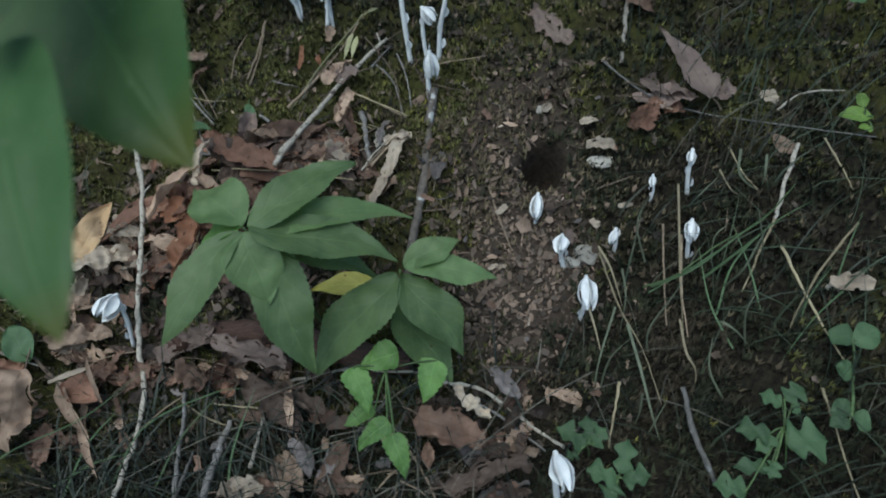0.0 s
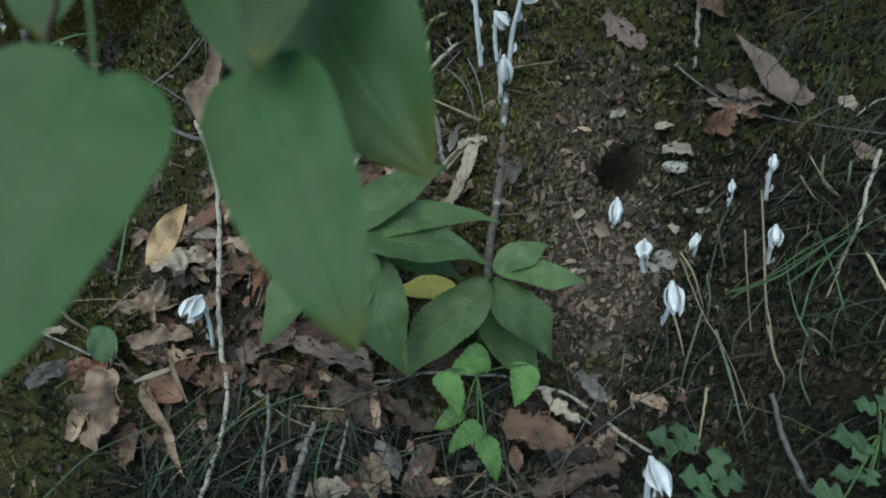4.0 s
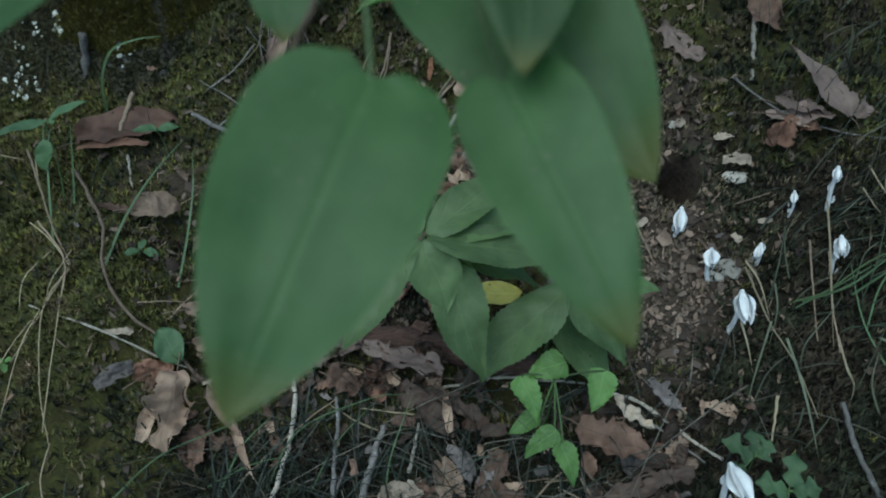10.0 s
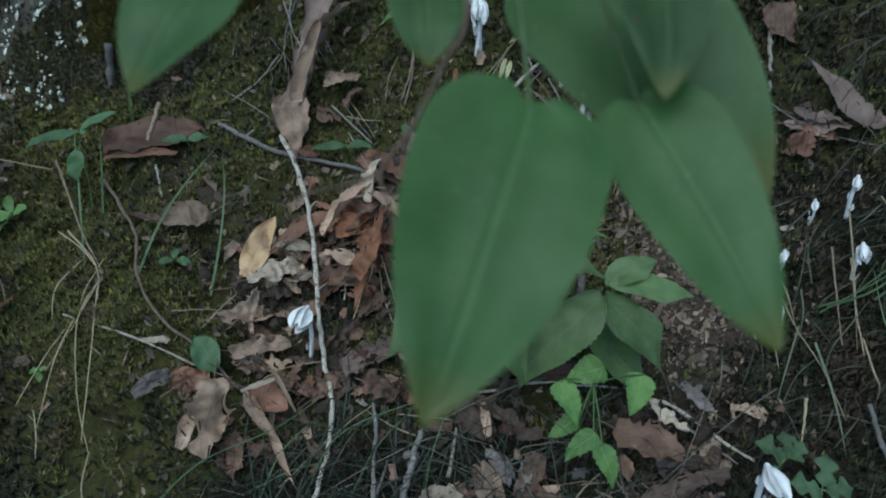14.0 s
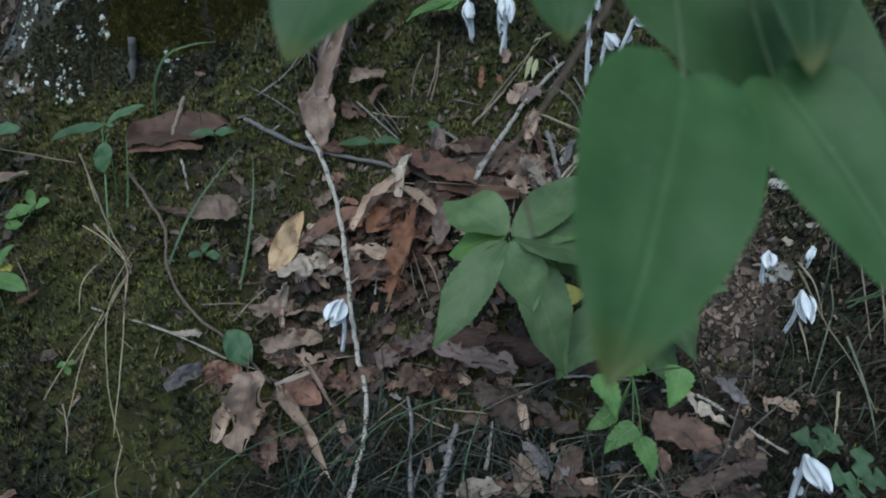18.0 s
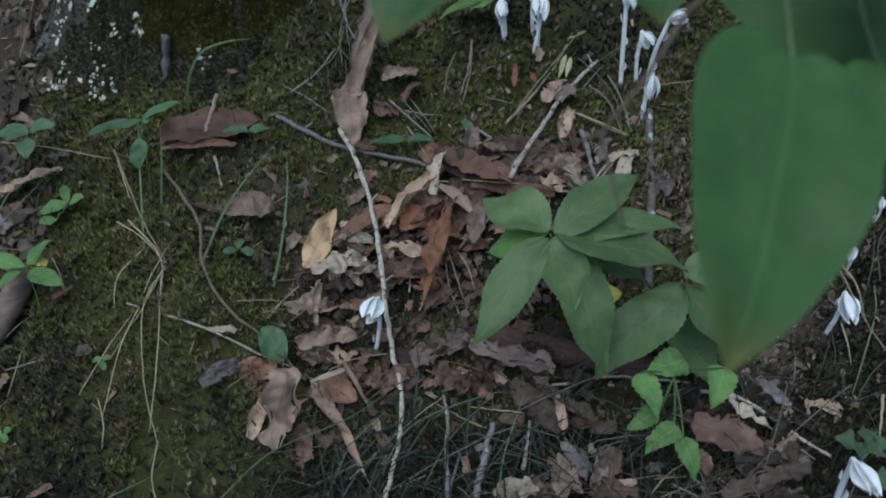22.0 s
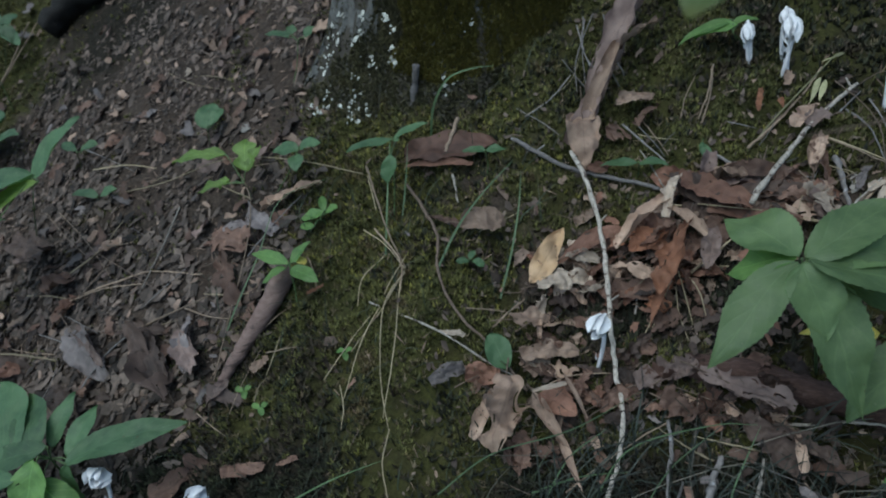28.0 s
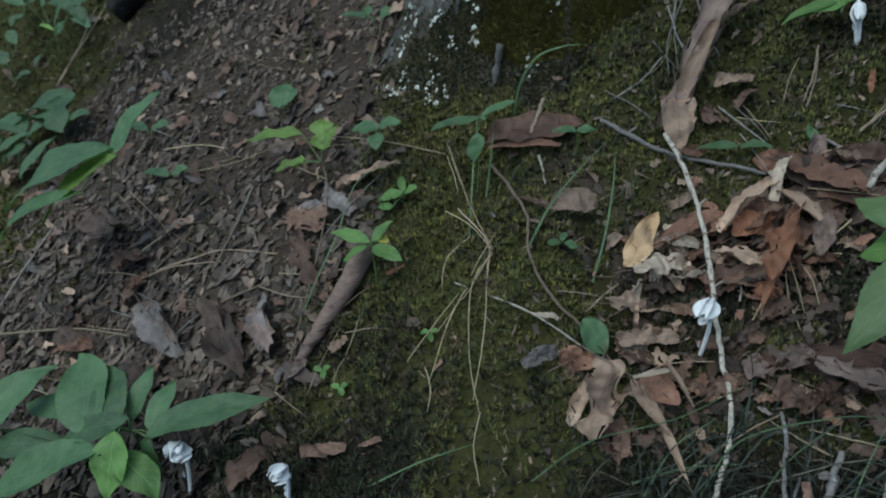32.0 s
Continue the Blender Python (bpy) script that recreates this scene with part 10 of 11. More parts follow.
leaf_fragment(-0.0496, 0.4059, -0.065, 0.3954, 0.0142, "oak", "grey", 0.004, 0.391, 0.3)
leaf_fragment(-0.3274, 0.4351, -0.3473, 0.4514, 0.0157, "scrap", "brown", 0.003, 0.331, 0.3)
leaf_fragment(-0.24, 0.425, -0.2228, 0.4254, 0.0112, "scrap", "grey", 0.005, 0.452, 0.3)
leaf_fragment(0.0527, 0.4069, 0.0761, 0.4128, 0.0125, "oak", "dark", 0.003, 0.543, 0.3)
leaf_fragment(-0.1151, 0.4678, -0.1266, 0.4752, 0.0106, "scrap", "dark", 0.007, 0.238, 0.3)
leaf_fragment(0.0262, 0.4294, 0.0394, 0.4236, 0.0073, "scrap", "dark", 0.004, 0.26, 0.3)
leaf_fragment(-0.0005, 0.3764, -0.018, 0.3866, 0.0123, "scrap", "grey", 0.002, 0.632, 0.3)
leaf_fragment(-0.3495, 0.4705, -0.359, 0.4904, 0.016, "lance", "brown", 0.003, 0.632, 0.3)
leaf_fragment(0.0805, 0.4047, 0.0645, 0.4174, 0.0161, "scrap", "dark", 0.003, 0.575, 0.3)
leaf_fragment(-0.2094, 0.4592, -0.1915, 0.4447, 0.0195, "scrap", "brown", 0.006, 0.274, 0.3)
leaf_fragment(-0.2635, 0.4531, -0.2642, 0.441, 0.0088, "scrap", "brown", 0.005, 0.409, 0.3)
leaf_fragment(-0.0078, 0.4429, -0.009, 0.4255, 0.0155, "oak", "brown", 0.007, 0.6, 0.3)
leaf_fragment(-0.3847, 0.4527, -0.3823, 0.436, 0.0199, "oak", "brown", 0.002, 0.324, 0.3)
leaf_fragment(-0.3448, 0.45, -0.3456, 0.4648, 0.0159, "lance", "tan", 0.007, 0.428, 0.3)
leaf_fragment(-0.1016, 0.3964, -0.1011, 0.3883, 0.0084, "lance", "dark", 0.001, 0.451, 0.3)
leaf_fragment(-0.892, 0.54, -0.8794, 0.5405, 0.0062, "scrap", "grey", 0.007, 0.446, 0.3)
leaf_fragment(-1.263, 0.8269, -1.2819, 0.822, 0.0095, "scrap", "tan", 0.006, 0.503, 0.3)
leaf_fragment(-1.4029, 0.7788, -1.4312, 0.7745, 0.0112, "oval", "brown", 0.006, 0.638, 0.3)
leaf_fragment(-1.3585, 1.0044, -1.3808, 0.9982, 0.0112, "scrap", "tan", 0.004, 0.297, 0.3)
leaf_fragment(-2.0816, 1.3336, -2.0616, 1.2958, 0.0282, "scrap", "brown", 0.005, 0.301, 0.3)
leaf_fragment(-1.0649, 0.8389, -1.0716, 0.8248, 0.0137, "oval", "brown", 0.003, 0.792, 0.3)
leaf_fragment(-1.2462, 0.6371, -1.2772, 0.6476, 0.0112, "scrap", "dark", 0.005, 0.444, 0.3)
leaf_fragment(-1.3878, 0.5968, -1.3689, 0.6034, 0.0144, "oak", "brown", 0.007, 0.773, 0.3)
leaf_fragment(-1.2203, 0.7259, -1.1993, 0.7338, 0.0142, "oak", "dark", 0.005, 0.393, 0.3)
leaf_fragment(-0.8769, 0.72, -0.8931, 0.7237, 0.0092, "scrap", "dark", 0.006, 0.643, 0.3)
leaf_fragment(-0.9786, 0.8266, -0.9654, 0.8165, 0.008, "oval", "dark", 0.001, 0.314, 0.3)
leaf_fragment(-1.5238, 0.5747, -1.4885, 0.5512, 0.0122, "scrap", "dark", 0.004, 0.245, 0.3)
leaf_fragment(-1.2127, 0.8196, -1.2513, 0.8429, 0.0222, "scrap", "grey", 0.007, 0.511, 0.3)
leaf_fragment(-0.9737, 0.9012, -0.9918, 0.9176, 0.0125, "scrap", "tan", 0.005, 0.313, 0.3)
leaf_fragment(-1.3797, 0.6586, -1.3837, 0.6485, 0.0081, "scrap", "dark", 0.006, 0.301, 0.3)
leaf_fragment(-0.8935, 0.8967, -0.9266, 0.9174, 0.0187, "oval", "tan", 0.003, 0.278, 0.3)
leaf_fragment(-1.4647, 1.1079, -1.511, 1.1497, 0.0157, "oak", "grey", 0.001, 0.534, 0.3)
leaf_fragment(-0.9904, 0.5757, -0.989, 0.5868, 0.0111, "scrap", "brown", 0.005, 0.655, 0.3)
leaf_fragment(-1.3717, 0.5897, -1.3217, 0.5713, 0.0254, "oak", "brown", 0.004, 0.356, 0.3)
leaf_fragment(-1.0922, 0.9667, -1.0835, 0.9878, 0.0173, "scrap", "tan", 0.005, 0.354, 0.3)
leaf_fragment(-1.4921, 1.1045, -1.4565, 1.0824, 0.0099, "scrap", "dark", 0.004, 0.312, 0.3)
leaf_fragment(-1.6484, 0.8805, -1.6379, 0.849, 0.0188, "scrap", "grey", 0.006, 0.646, 0.3)
leaf_fragment(-1.2419, 0.7339, -1.2186, 0.741, 0.0145, "scrap", "grey", 0.003, 0.712, 0.3)
leaf_fragment(-1.1987, 1.2021, -1.1875, 1.172, 0.0161, "scrap", "brown", 0.002, 0.565, 0.3)
leaf_fragment(-1.1735, 1.0033, -1.1827, 0.9804, 0.018, "scrap", "dark", 0.006, 0.658, 0.3)
leaf_fragment(-1.664, 0.9052, -1.7212, 0.9209, 0.0205, "scrap", "dark", 0.002, 0.675, 0.3)
leaf_fragment(-1.1404, 0.791, -1.175, 0.8085, 0.0158, "scrap", "dark", 0.003, 0.243, 0.3)
leaf_fragment(-1.9718, 1.4907, -1.9986, 1.5364, 0.0371, "oak", "grey", 0.003, 0.277, 0.3)
leaf_fragment(-1.5366, 0.843, -1.5656, 0.8397, 0.0115, "oak", "tan", 0.006, 0.294, 0.3)
leaf_fragment(-1.6305, 0.7475, -1.6883, 0.7712, 0.0165, "oval", "brown", 0.002, 0.25, 0.3)
leaf_fragment(-1.2774, 0.605, -1.2883, 0.5936, 0.0118, "scrap", "brown", 0.006, 0.686, 0.3)
leaf_fragment(-1.652, 0.8918, -1.6871, 0.9154, 0.0117, "oval", "dark", 0.006, 0.244, 0.3)
leaf_fragment(-1.5919, 0.7011, -1.5223, 0.6901, 0.0266, "scrap", "grey", 0.003, 0.256, 0.3)
leaf_fragment(-1.9392, 1.2295, -1.8575, 1.199, 0.0287, "oak", "brown", 0.004, 0.466, 0.3)
leaf_fragment(-1.1144, 1.1154, -1.1551, 1.1257, 0.0145, "oak", "dark", 0.004, 0.349, 0.3)
leaf_fragment(-2.1446, 1.2737, -2.1844, 1.3042, 0.0193, "scrap", "brown", 0.003, 0.329, 0.3)
leaf_fragment(-1.1937, 1.1212, -1.1741, 1.1268, 0.015, "scrap", "tan", 0.004, 0.357, 0.3)
leaf_fragment(-1.573, 0.7872, -1.6354, 0.8152, 0.0189, "oak", "tan", 0.002, 0.379, 0.3)
leaf_fragment(-0.8467, 0.6095, -0.8334, 0.5957, 0.0129, "scrap", "brown", 0.001, 0.562, 0.3)
leaf_fragment(-0.9398, 0.7907, -0.964, 0.7785, 0.0175, "scrap", "brown", 0.006, 0.413, 0.3)
leaf_fragment(-1.1298, 1.0638, -1.1321, 1.0442, 0.0111, "oval", "dark", 0.001, 0.758, 0.3)
leaf_fragment(-1.2601, 1.0252, -1.2843, 1.0164, 0.0197, "scrap", "grey", 0.006, 0.684, 0.3)
leaf_fragment(-1.5375, 0.808, -1.5177, 0.7833, 0.0199, "oak", "brown", 0.007, 0.695, 0.3)
leaf_fragment(-0.9511, 0.7677, -0.9716, 0.7603, 0.0145, "oval", "tan", 0.006, 0.571, 0.3)
leaf_fragment(-1.1266, 0.7912, -1.1316, 0.8167, 0.0221, "scrap", "dark", 0.001, 0.623, 0.3)
leaf_fragment(-1.8905, 1.0608, -1.9267, 1.076, 0.0173, "oval", "grey", 0.006, 0.376, 0.3)
leaf_fragment(-1.1568, 0.921, -1.1676, 0.9137, 0.0112, "oval", "dark", 0.005, 0.268, 0.3)
leaf_fragment(-1.8177, 1.0535, -1.7659, 1.0156, 0.02, "oval", "brown", 0.001, 0.777, 0.3)
leaf_fragment(-1.1703, 1.2215, -1.1898, 1.2456, 0.0095, "scrap", "tan", 0.005, 0.482, 0.3)
leaf_fragment(-1.045, 0.7506, -1.0267, 0.7329, 0.0124, "scrap", "brown", 0.004, 0.295, 0.3)
leaf_fragment(-0.9428, 0.5414, -0.9699, 0.5489, 0.0157, "scrap", "brown", 0.001, 0.455, 0.3)
leaf_fragment(-1.0274, 0.637, -1.0145, 0.6415, 0.0101, "scrap", "brown", 0.003, 0.702, 0.3)
leaf_fragment(-1.0932, 0.5471, -1.0715, 0.5466, 0.0089, "scrap", "dark", 0.006, 0.232, 0.3)
leaf_fragment(-1.2702, 0.7799, -1.2653, 0.7569, 0.0125, "scrap", "tan", 0.002, 0.307, 0.3)
leaf_fragment(-0.9781, 1.0968, -0.9537, 1.0789, 0.0108, "oak", "dark", 0.003, 0.3, 0.3)
leaf_fragment(-0.8693, 0.5659, -0.8638, 0.5739, 0.0084, "scrap", "dark", 0.002, 0.321, 0.3)
leaf_fragment(-1.2262, 0.9222, -1.2578, 0.9302, 0.0091, "scrap", "brown", 0.006, 0.268, 0.3)
leaf_fragment(-1.6013, 1.0363, -1.5621, 1.0206, 0.0147, "oval", "dark", 0.001, 0.282, 0.3)
leaf_fragment(-1.6229, 1.2198, -1.5625, 1.2132, 0.0187, "oval", "dark", 0.004, 0.609, 0.3)
leaf_fragment(-1.0363, 0.5575, -1.0423, 0.5429, 0.0175, "scrap", "tan", 0.004, 0.622, 0.3)
leaf_fragment(-0.901, 0.6249, -0.9098, 0.6337, 0.0073, "scrap", "dark", 0.001, 0.524, 0.3)
leaf_fragment(-0.9856, 0.5232, -0.9702, 0.5096, 0.014, "oak", "tan", 0.002, 0.382, 0.3)
leaf_fragment(-1.0286, 1.1016, -1.0675, 1.1081, 0.0242, "oval", "brown", 0.006, 0.395, 0.3)
leaf_fragment(-0.9111, 0.7318, -0.8874, 0.7127, 0.0118, "oak", "dark", 0.004, 0.68, 0.3)
leaf_fragment(-1.1556, 0.9057, -1.1632, 0.8838, 0.0141, "scrap", "brown", 0.005, 0.248, 0.3)
leaf_fragment(-0.9746, 0.9681, -0.9805, 0.9549, 0.0128, "scrap", "tan", 0.002, 0.545, 0.3)
leaf_fragment(-1.5681, 0.6473, -1.5816, 0.6634, 0.0145, "oval", "dark", 0.004, 0.33, 0.3)
leaf_fragment(-1.837, 1.094, -1.889, 1.1235, 0.0132, "scrap", "dark", 0.003, 0.559, 0.3)
leaf_fragment(-1.9257, 1.433, -1.9756, 1.4324, 0.0237, "scrap", "grey", 0.003, 0.724, 0.3)
leaf_fragment(-0.9219, 0.907, -0.9355, 0.8923, 0.0201, "scrap", "brown", 0.007, 0.664, 0.3)
leaf_fragment(0.0638, 0.4536, 0.067, 0.4487, 0.0062, "scrap", "brown", 0.002, 0.37, 0.3)
leaf_fragment(0.0605, 0.6448, 0.0742, 0.651, 0.0098, "scrap", "pale", 0.006, 0.433, 0.3)
leaf_fragment(0.051, 0.5486, 0.054, 0.5396, 0.0095, "scrap", "brown", 0.005, 0.389, 0.3)
leaf_fragment(0.1671, 0.6296, 0.1728, 0.6199, 0.0116, "scrap", "pale", 0.004, 0.306, 0.3)
leaf_fragment(0.0597, 0.5884, 0.0705, 0.5857, 0.0076, "scrap", "pale", 0.002, 0.334, 0.3)
leaf_fragment(0.0777, 0.5011, 0.0877, 0.4991, 0.0053, "scrap", "pale", 0.001, 0.549, 0.3)
leaf_fragment(0.0606, 0.6012, 0.0511, 0.5974, 0.0088, "scrap", "tan", 0.001, 0.336, 0.3)
leaf_fragment(0.1494, 0.6262, 0.1564, 0.632, 0.0062, "scrap", "grey", 0.004, 0.344, 0.3)
leaf_fragment(0.129, 0.6051, 0.1284, 0.6102, 0.0049, "scrap", "brown", 0.004, 0.391, 0.3)
leaf_fragment(0.0328, 0.7481, 0.0339, 0.7549, 0.0075, "scrap", "brown", 0.004, 0.536, 0.3)
leaf_fragment(0.1178, 0.5087, 0.1261, 0.5041, 0.0059, "scrap", "brown", 0.005, 0.275, 0.3)
leaf_fragment(0.085, 0.4532, 0.0888, 0.4487, 0.0042, "scrap", "brown", 0.005, 0.331, 0.3)
leaf_fragment(0.194, 0.7803, 0.1859, 0.7793, 0.0053, "scrap", "grey", 0.003, 0.401, 0.3)
leaf_fragment(0.0249, 0.6177, 0.0274, 0.6251, 0.0057, "scrap", "grey", 0.002, 0.5, 0.3)
leaf_fragment(0.1343, 0.4549, 0.1285, 0.4524, 0.0044, "scrap", "brown", 0.005, 0.387, 0.3)
leaf_fragment(0.2033, 0.7089, 0.2013, 0.7168, 0.0062, "scrap", "brown", 0.004, 0.477, 0.3)
leaf_fragment(0.1483, 0.4539, 0.1587, 0.4476, 0.0093, "scrap", "brown", 0.005, 0.569, 0.3)
leaf_fragment(0.1332, 0.8031, 0.131, 0.797, 0.0049, "scrap", "grey", 0.003, 0.415, 0.3)
leaf_fragment(0.0857, 0.5047, 0.09, 0.5098, 0.0066, "scrap", "grey", 0.002, 0.512, 0.3)
leaf_fragment(0.0801, 0.4527, 0.0851, 0.4607, 0.0086, "scrap", "tan", 0.004, 0.396, 0.3)
leaf_fragment(0.0581, 0.716, 0.0595, 0.706, 0.01, "scrap", "tan", 0.006, 0.233, 0.3)
leaf_fragment(0.0258, 0.6549, 0.0328, 0.6545, 0.0054, "scrap", "pale", 0.002, 0.521, 0.3)
leaf_fragment(0.143, 0.457, 0.1518, 0.4625, 0.0099, "scrap", "grey", 0.003, 0.341, 0.3)
leaf_fragment(0.1314, 0.5917, 0.1199, 0.5848, 0.0089, "scrap", "brown", 0.005, 0.378, 0.3)
dead_leaf(-1.2077, 0.5967, -1.0741, 0.5067, 0.0624, "oval", "grey", "dull grey-mauve dead leaf on bare soil", lift=0.016, curl=0.5)
dead_leaf(-1.2962, 0.6564, -1.2455, 0.683, 0.0435, "oval", "brown", "dull brown dead oval leaf lying on the bank", lift=0.012)
dead_leaf(-1.0528, 0.5774, -0.9181, 0.4699, 0.0578, "lobed", "dark", "dark grey rotting leaf on bare soil", lift=0.014, curl=0.5)
dead_leaf(-0.962, 0.5745, -0.9004, 0.5046, 0.0373, "oval", "mauve", "mauve-brown dead oval leaf lying on the bank", lift=0.02, curl=0.3)
dead_leaf(-0.871, 0.4713, -0.8395, 0.5022, 0.0252, "oval", "mauve", "mauve-grey dead oval leaf lying on the bank", lift=0.012, curl=0.6)
dead_leaf(-1.4657, 0.7753, -1.324, 0.7216, 0.0642, "scrap", "dark", "dark rotting dead torn scrap of leaf lying on the bank", lift=0.008)
dead_leaf(-1.3632, 0.5566, -1.244, 0.5137, 0.0379, "scrap", "dark", "dark rotting dead torn scrap of leaf lying on the bank", lift=0.01)
dead_leaf(-1.1512, 0.493, -1.0924, 0.4596, 0.0428, "oval", "dark", "dark rotting dead oval leaf lying on the bank", lift=0.012)
dead_leaf(-0.9771, 0.7265, -0.8907, 0.7007, 0.0533, "scrap", "brown", "dull brown dead torn scrap of leaf lying on the bank", lift=0.01)
dead_leaf(-0.9467, 0.6857, -0.866, 0.6103, 0.046, "oak", "brown", "dull brown dead lobed oak leaf lying on the bank", lift=0.01)
dead_leaf(-0.9231, 0.7565, -0.8569, 0.722, 0.0352, "scrap", "grey", "silvery grey dead torn scrap of leaf lying on the bank", lift=0.02)
twig([(-0.9835, 0.7214, 0.02), (-0.8923, 0.6965, 0.026), (-0.8248, 0.6926, 0.013)], 0.0008, "tan", "thin dry stem lying on bare soil", taper=0.6)
twig([(-1.4026, 0.4625, 0.011), (-1.3451, 0.4566, 0.017), (-1.3058, 0.4543, 0.006)], 0.0007, "straw", "thin dry stem lying on bare soil", taper=0.6)
twig([(-1.7796, 0.9257, 0.017), (-1.7197, 0.9221, 0.023), (-1.7466, 0.9794, 0.005)], 0.0011, "grey", "thin dry stem lying on bare soil", taper=0.6)
twig([(-1.3527, 0.9056, 0.019), (-1.2487, 0.8899, 0.025), (-1.1833, 0.8841, 0.012)], 0.0013, "straw", "thin dry stem lying on bare soil", taper=0.6)
twig([(-0.8012, 0.5453, 0.008), (-0.7552, 0.5464, 0.014), (-0.723, 0.5429, 0.009)], 0.0012, "tan", "thin dry stem lying on bare soil", taper=0.6)
twig([(-1.7423, 0.8236, 0.007), (-1.6126, 0.7259, 0.013), (-1.5056, 0.6565, 0.004)], 0.0009, "tan", "thin dry stem lying on bare soil", taper=0.6)
twig([(-1.2211, 0.7343, 0.018), (-1.1784, 0.7247, 0.024), (-1.1504, 0.7414, 0.009)], 0.0012, "tan", "thin dry stem lying on bare soil", taper=0.6)
twig([(-0.8252, 0.4646, 0.007), (-0.82, 0.4978, 0.013), (-0.8103, 0.5475, 0.011)], 0.0007, "tan", "thin dry stem lying on bare soil", taper=0.6)
twig([(-0.871, 0.4582, 0.018), (-0.8348, 0.4387, 0.024), (-0.8113, 0.4354, 0.007)], 0.0007, "tan", "thin dry stem lying on bare soil", taper=0.6)
twig([(-1.0075, 0.8802, 0.018), (-0.9855, 0.8973, 0.024), (-0.9815, 0.9232, 0.014)], 0.001, "tan", "thin dry stem lying on bare soil", taper=0.6)
twig([(-1.2739, 0.6874, 0.015), (-1.2173, 0.7198, 0.021), (-1.202, 0.7833, 0.013)], 0.0012, "straw", "thin dry stem lying on bare soil", taper=0.6)
twig([(-1.1667, 0.4739, 0.016), (-1.1073, 0.4371, 0.022), (-1.063, 0.4134, 0.014)], 0.0011, "tan", "thin dry stem lying on bare soil", taper=0.6)
twig([(-1.2101, 0.4569, 0.007), (-1.1733, 0.4611, 0.013), (-1.1422, 0.4803, 0.01)], 0.0007, "tan", "thin dry stem lying on bare soil", taper=0.6)
twig([(-1.0573, 0.6126, 0.018), (-1.0217, 0.6425, 0.024), (-1.0042, 0.6852, 0.011)], 0.0008, "grey", "thin dry stem lying on bare soil", taper=0.6)
twig([(-0.9723, 0.61, 0.015), (-0.9142, 0.5898, 0.021), (-0.874, 0.5947, 0.009)], 0.0012, "tan", "thin dry stem lying on bare soil", taper=0.6)
twig([(-0.953, 0.6373, 0.007), (-0.8773, 0.6287, 0.013), (-0.8262, 0.6401, 0.01)], 0.0011, "straw", "thin dry stem lying on bare soil", taper=0.6)
twig([(-0.9208, 0.624, 0.016), (-0.8781, 0.5904, 0.022), (-0.8399, 0.5738, 0.011)], 0.0007, "brown", "thin dry stem lying on bare soil", taper=0.6)
twig([(-1.4366, 0.8371, 0.014), (-1.3265, 0.7634, 0.02), (-1.2332, 0.7138, 0.014)], 0.0007, "tan", "thin dry stem lying on bare soil", taper=0.6)
twig([(-1.2638, 0.5852, 0.015), (-1.186, 0.5613, 0.021), (-1.1503, 0.5525, 0.005)], 0.0008, "grey", "thin dry stem lying on bare soil", taper=0.6)
twig([(-1.1987, 0.4578, 0.016), (-1.1685, 0.4807, 0.022), (-1.1839, 0.5292, 0.01)], 0.0008, "grey", "thin dry stem lying on bare soil", taper=0.6)
twig([(-1.2067, 0.6476, 0.017), (-1.177, 0.6851, 0.023), (-1.1679, 0.7424, 0.006)], 0.001, "brown", "thin dry stem lying on bare soil", taper=0.6)
twig([(-1.239, 0.6403, 0.012), (-1.1619, 0.6516, 0.018), (-1.0776, 0.6634, 0.007)], 0.0012, "tan", "thin dry stem lying on bare soil", taper=0.6)
twig([(-0.8136, 0.5752, 0.016), (-0.7964, 0.5871, 0.022), (-0.7875, 0.6103, 0.008)], 0.0007, "tan", "thin dry stem lying on bare soil", taper=0.6)
twig([(-1.362, 0.4823, 0.013), (-1.267, 0.4649, 0.019), (-1.1913, 0.4659, 0.01)], 0.0007, "brown", "thin dry stem lying on bare soil", taper=0.6)
twig([(-0.7878, 0.4744, 0.016), (-0.7853, 0.4907, 0.022), (-0.7877, 0.5133, 0.006)], 0.0009, "straw", "thin dry stem lying on bare soil", taper=0.6)
twig([(-1.3914, 0.8266, 0.016), (-1.2556, 0.7404, 0.022), (-1.1633, 0.6754, 0.013)], 0.0007, "tan", "thin dry stem lying on bare soil", taper=0.6)
twig([(-1.574, 0.6737, 0.019), (-1.4493, 0.6086, 0.025), (-1.3677, 0.5689, 0.008)], 0.0007, "brown", "thin dry stem lying on bare soil", taper=0.6)
twig([(-1.2368, 0.7284, 0.016), (-1.1238, 0.6754, 0.022), (-1.03, 0.6374, 0.013)], 0.0008, "brown", "thin dry stem lying on bare soil", taper=0.6)
twig([(-2.0016, 1.0965, 0.007), (-1.9334, 1.1117, 0.013), (-1.8348, 1.1136, 0.012)], 0.0007, "brown", "thin dry stem lying on bare soil", taper=0.6)
twig([(-1.4636, 0.8435, 0.009), (-1.3641, 0.7944, 0.015), (-1.265, 0.7479, 0.004)], 0.0009, "brown", "thin dry stem lying on bare soil", taper=0.6)
twig([(-0.1978, 0.7163, 0.01), (-0.1716, 0.6977, 0.018), (-0.1492, 0.6936, 0.01)], 0.0009, "tan", "thin dry stem in the litter", taper=0.6)
twig([(-0.1434, 0.7224, 0.01), (-0.1203, 0.726, 0.018), (-0.0876, 0.7432, 0.01)], 0.0011, "tan", "thin dry stem in the litter", taper=0.6)
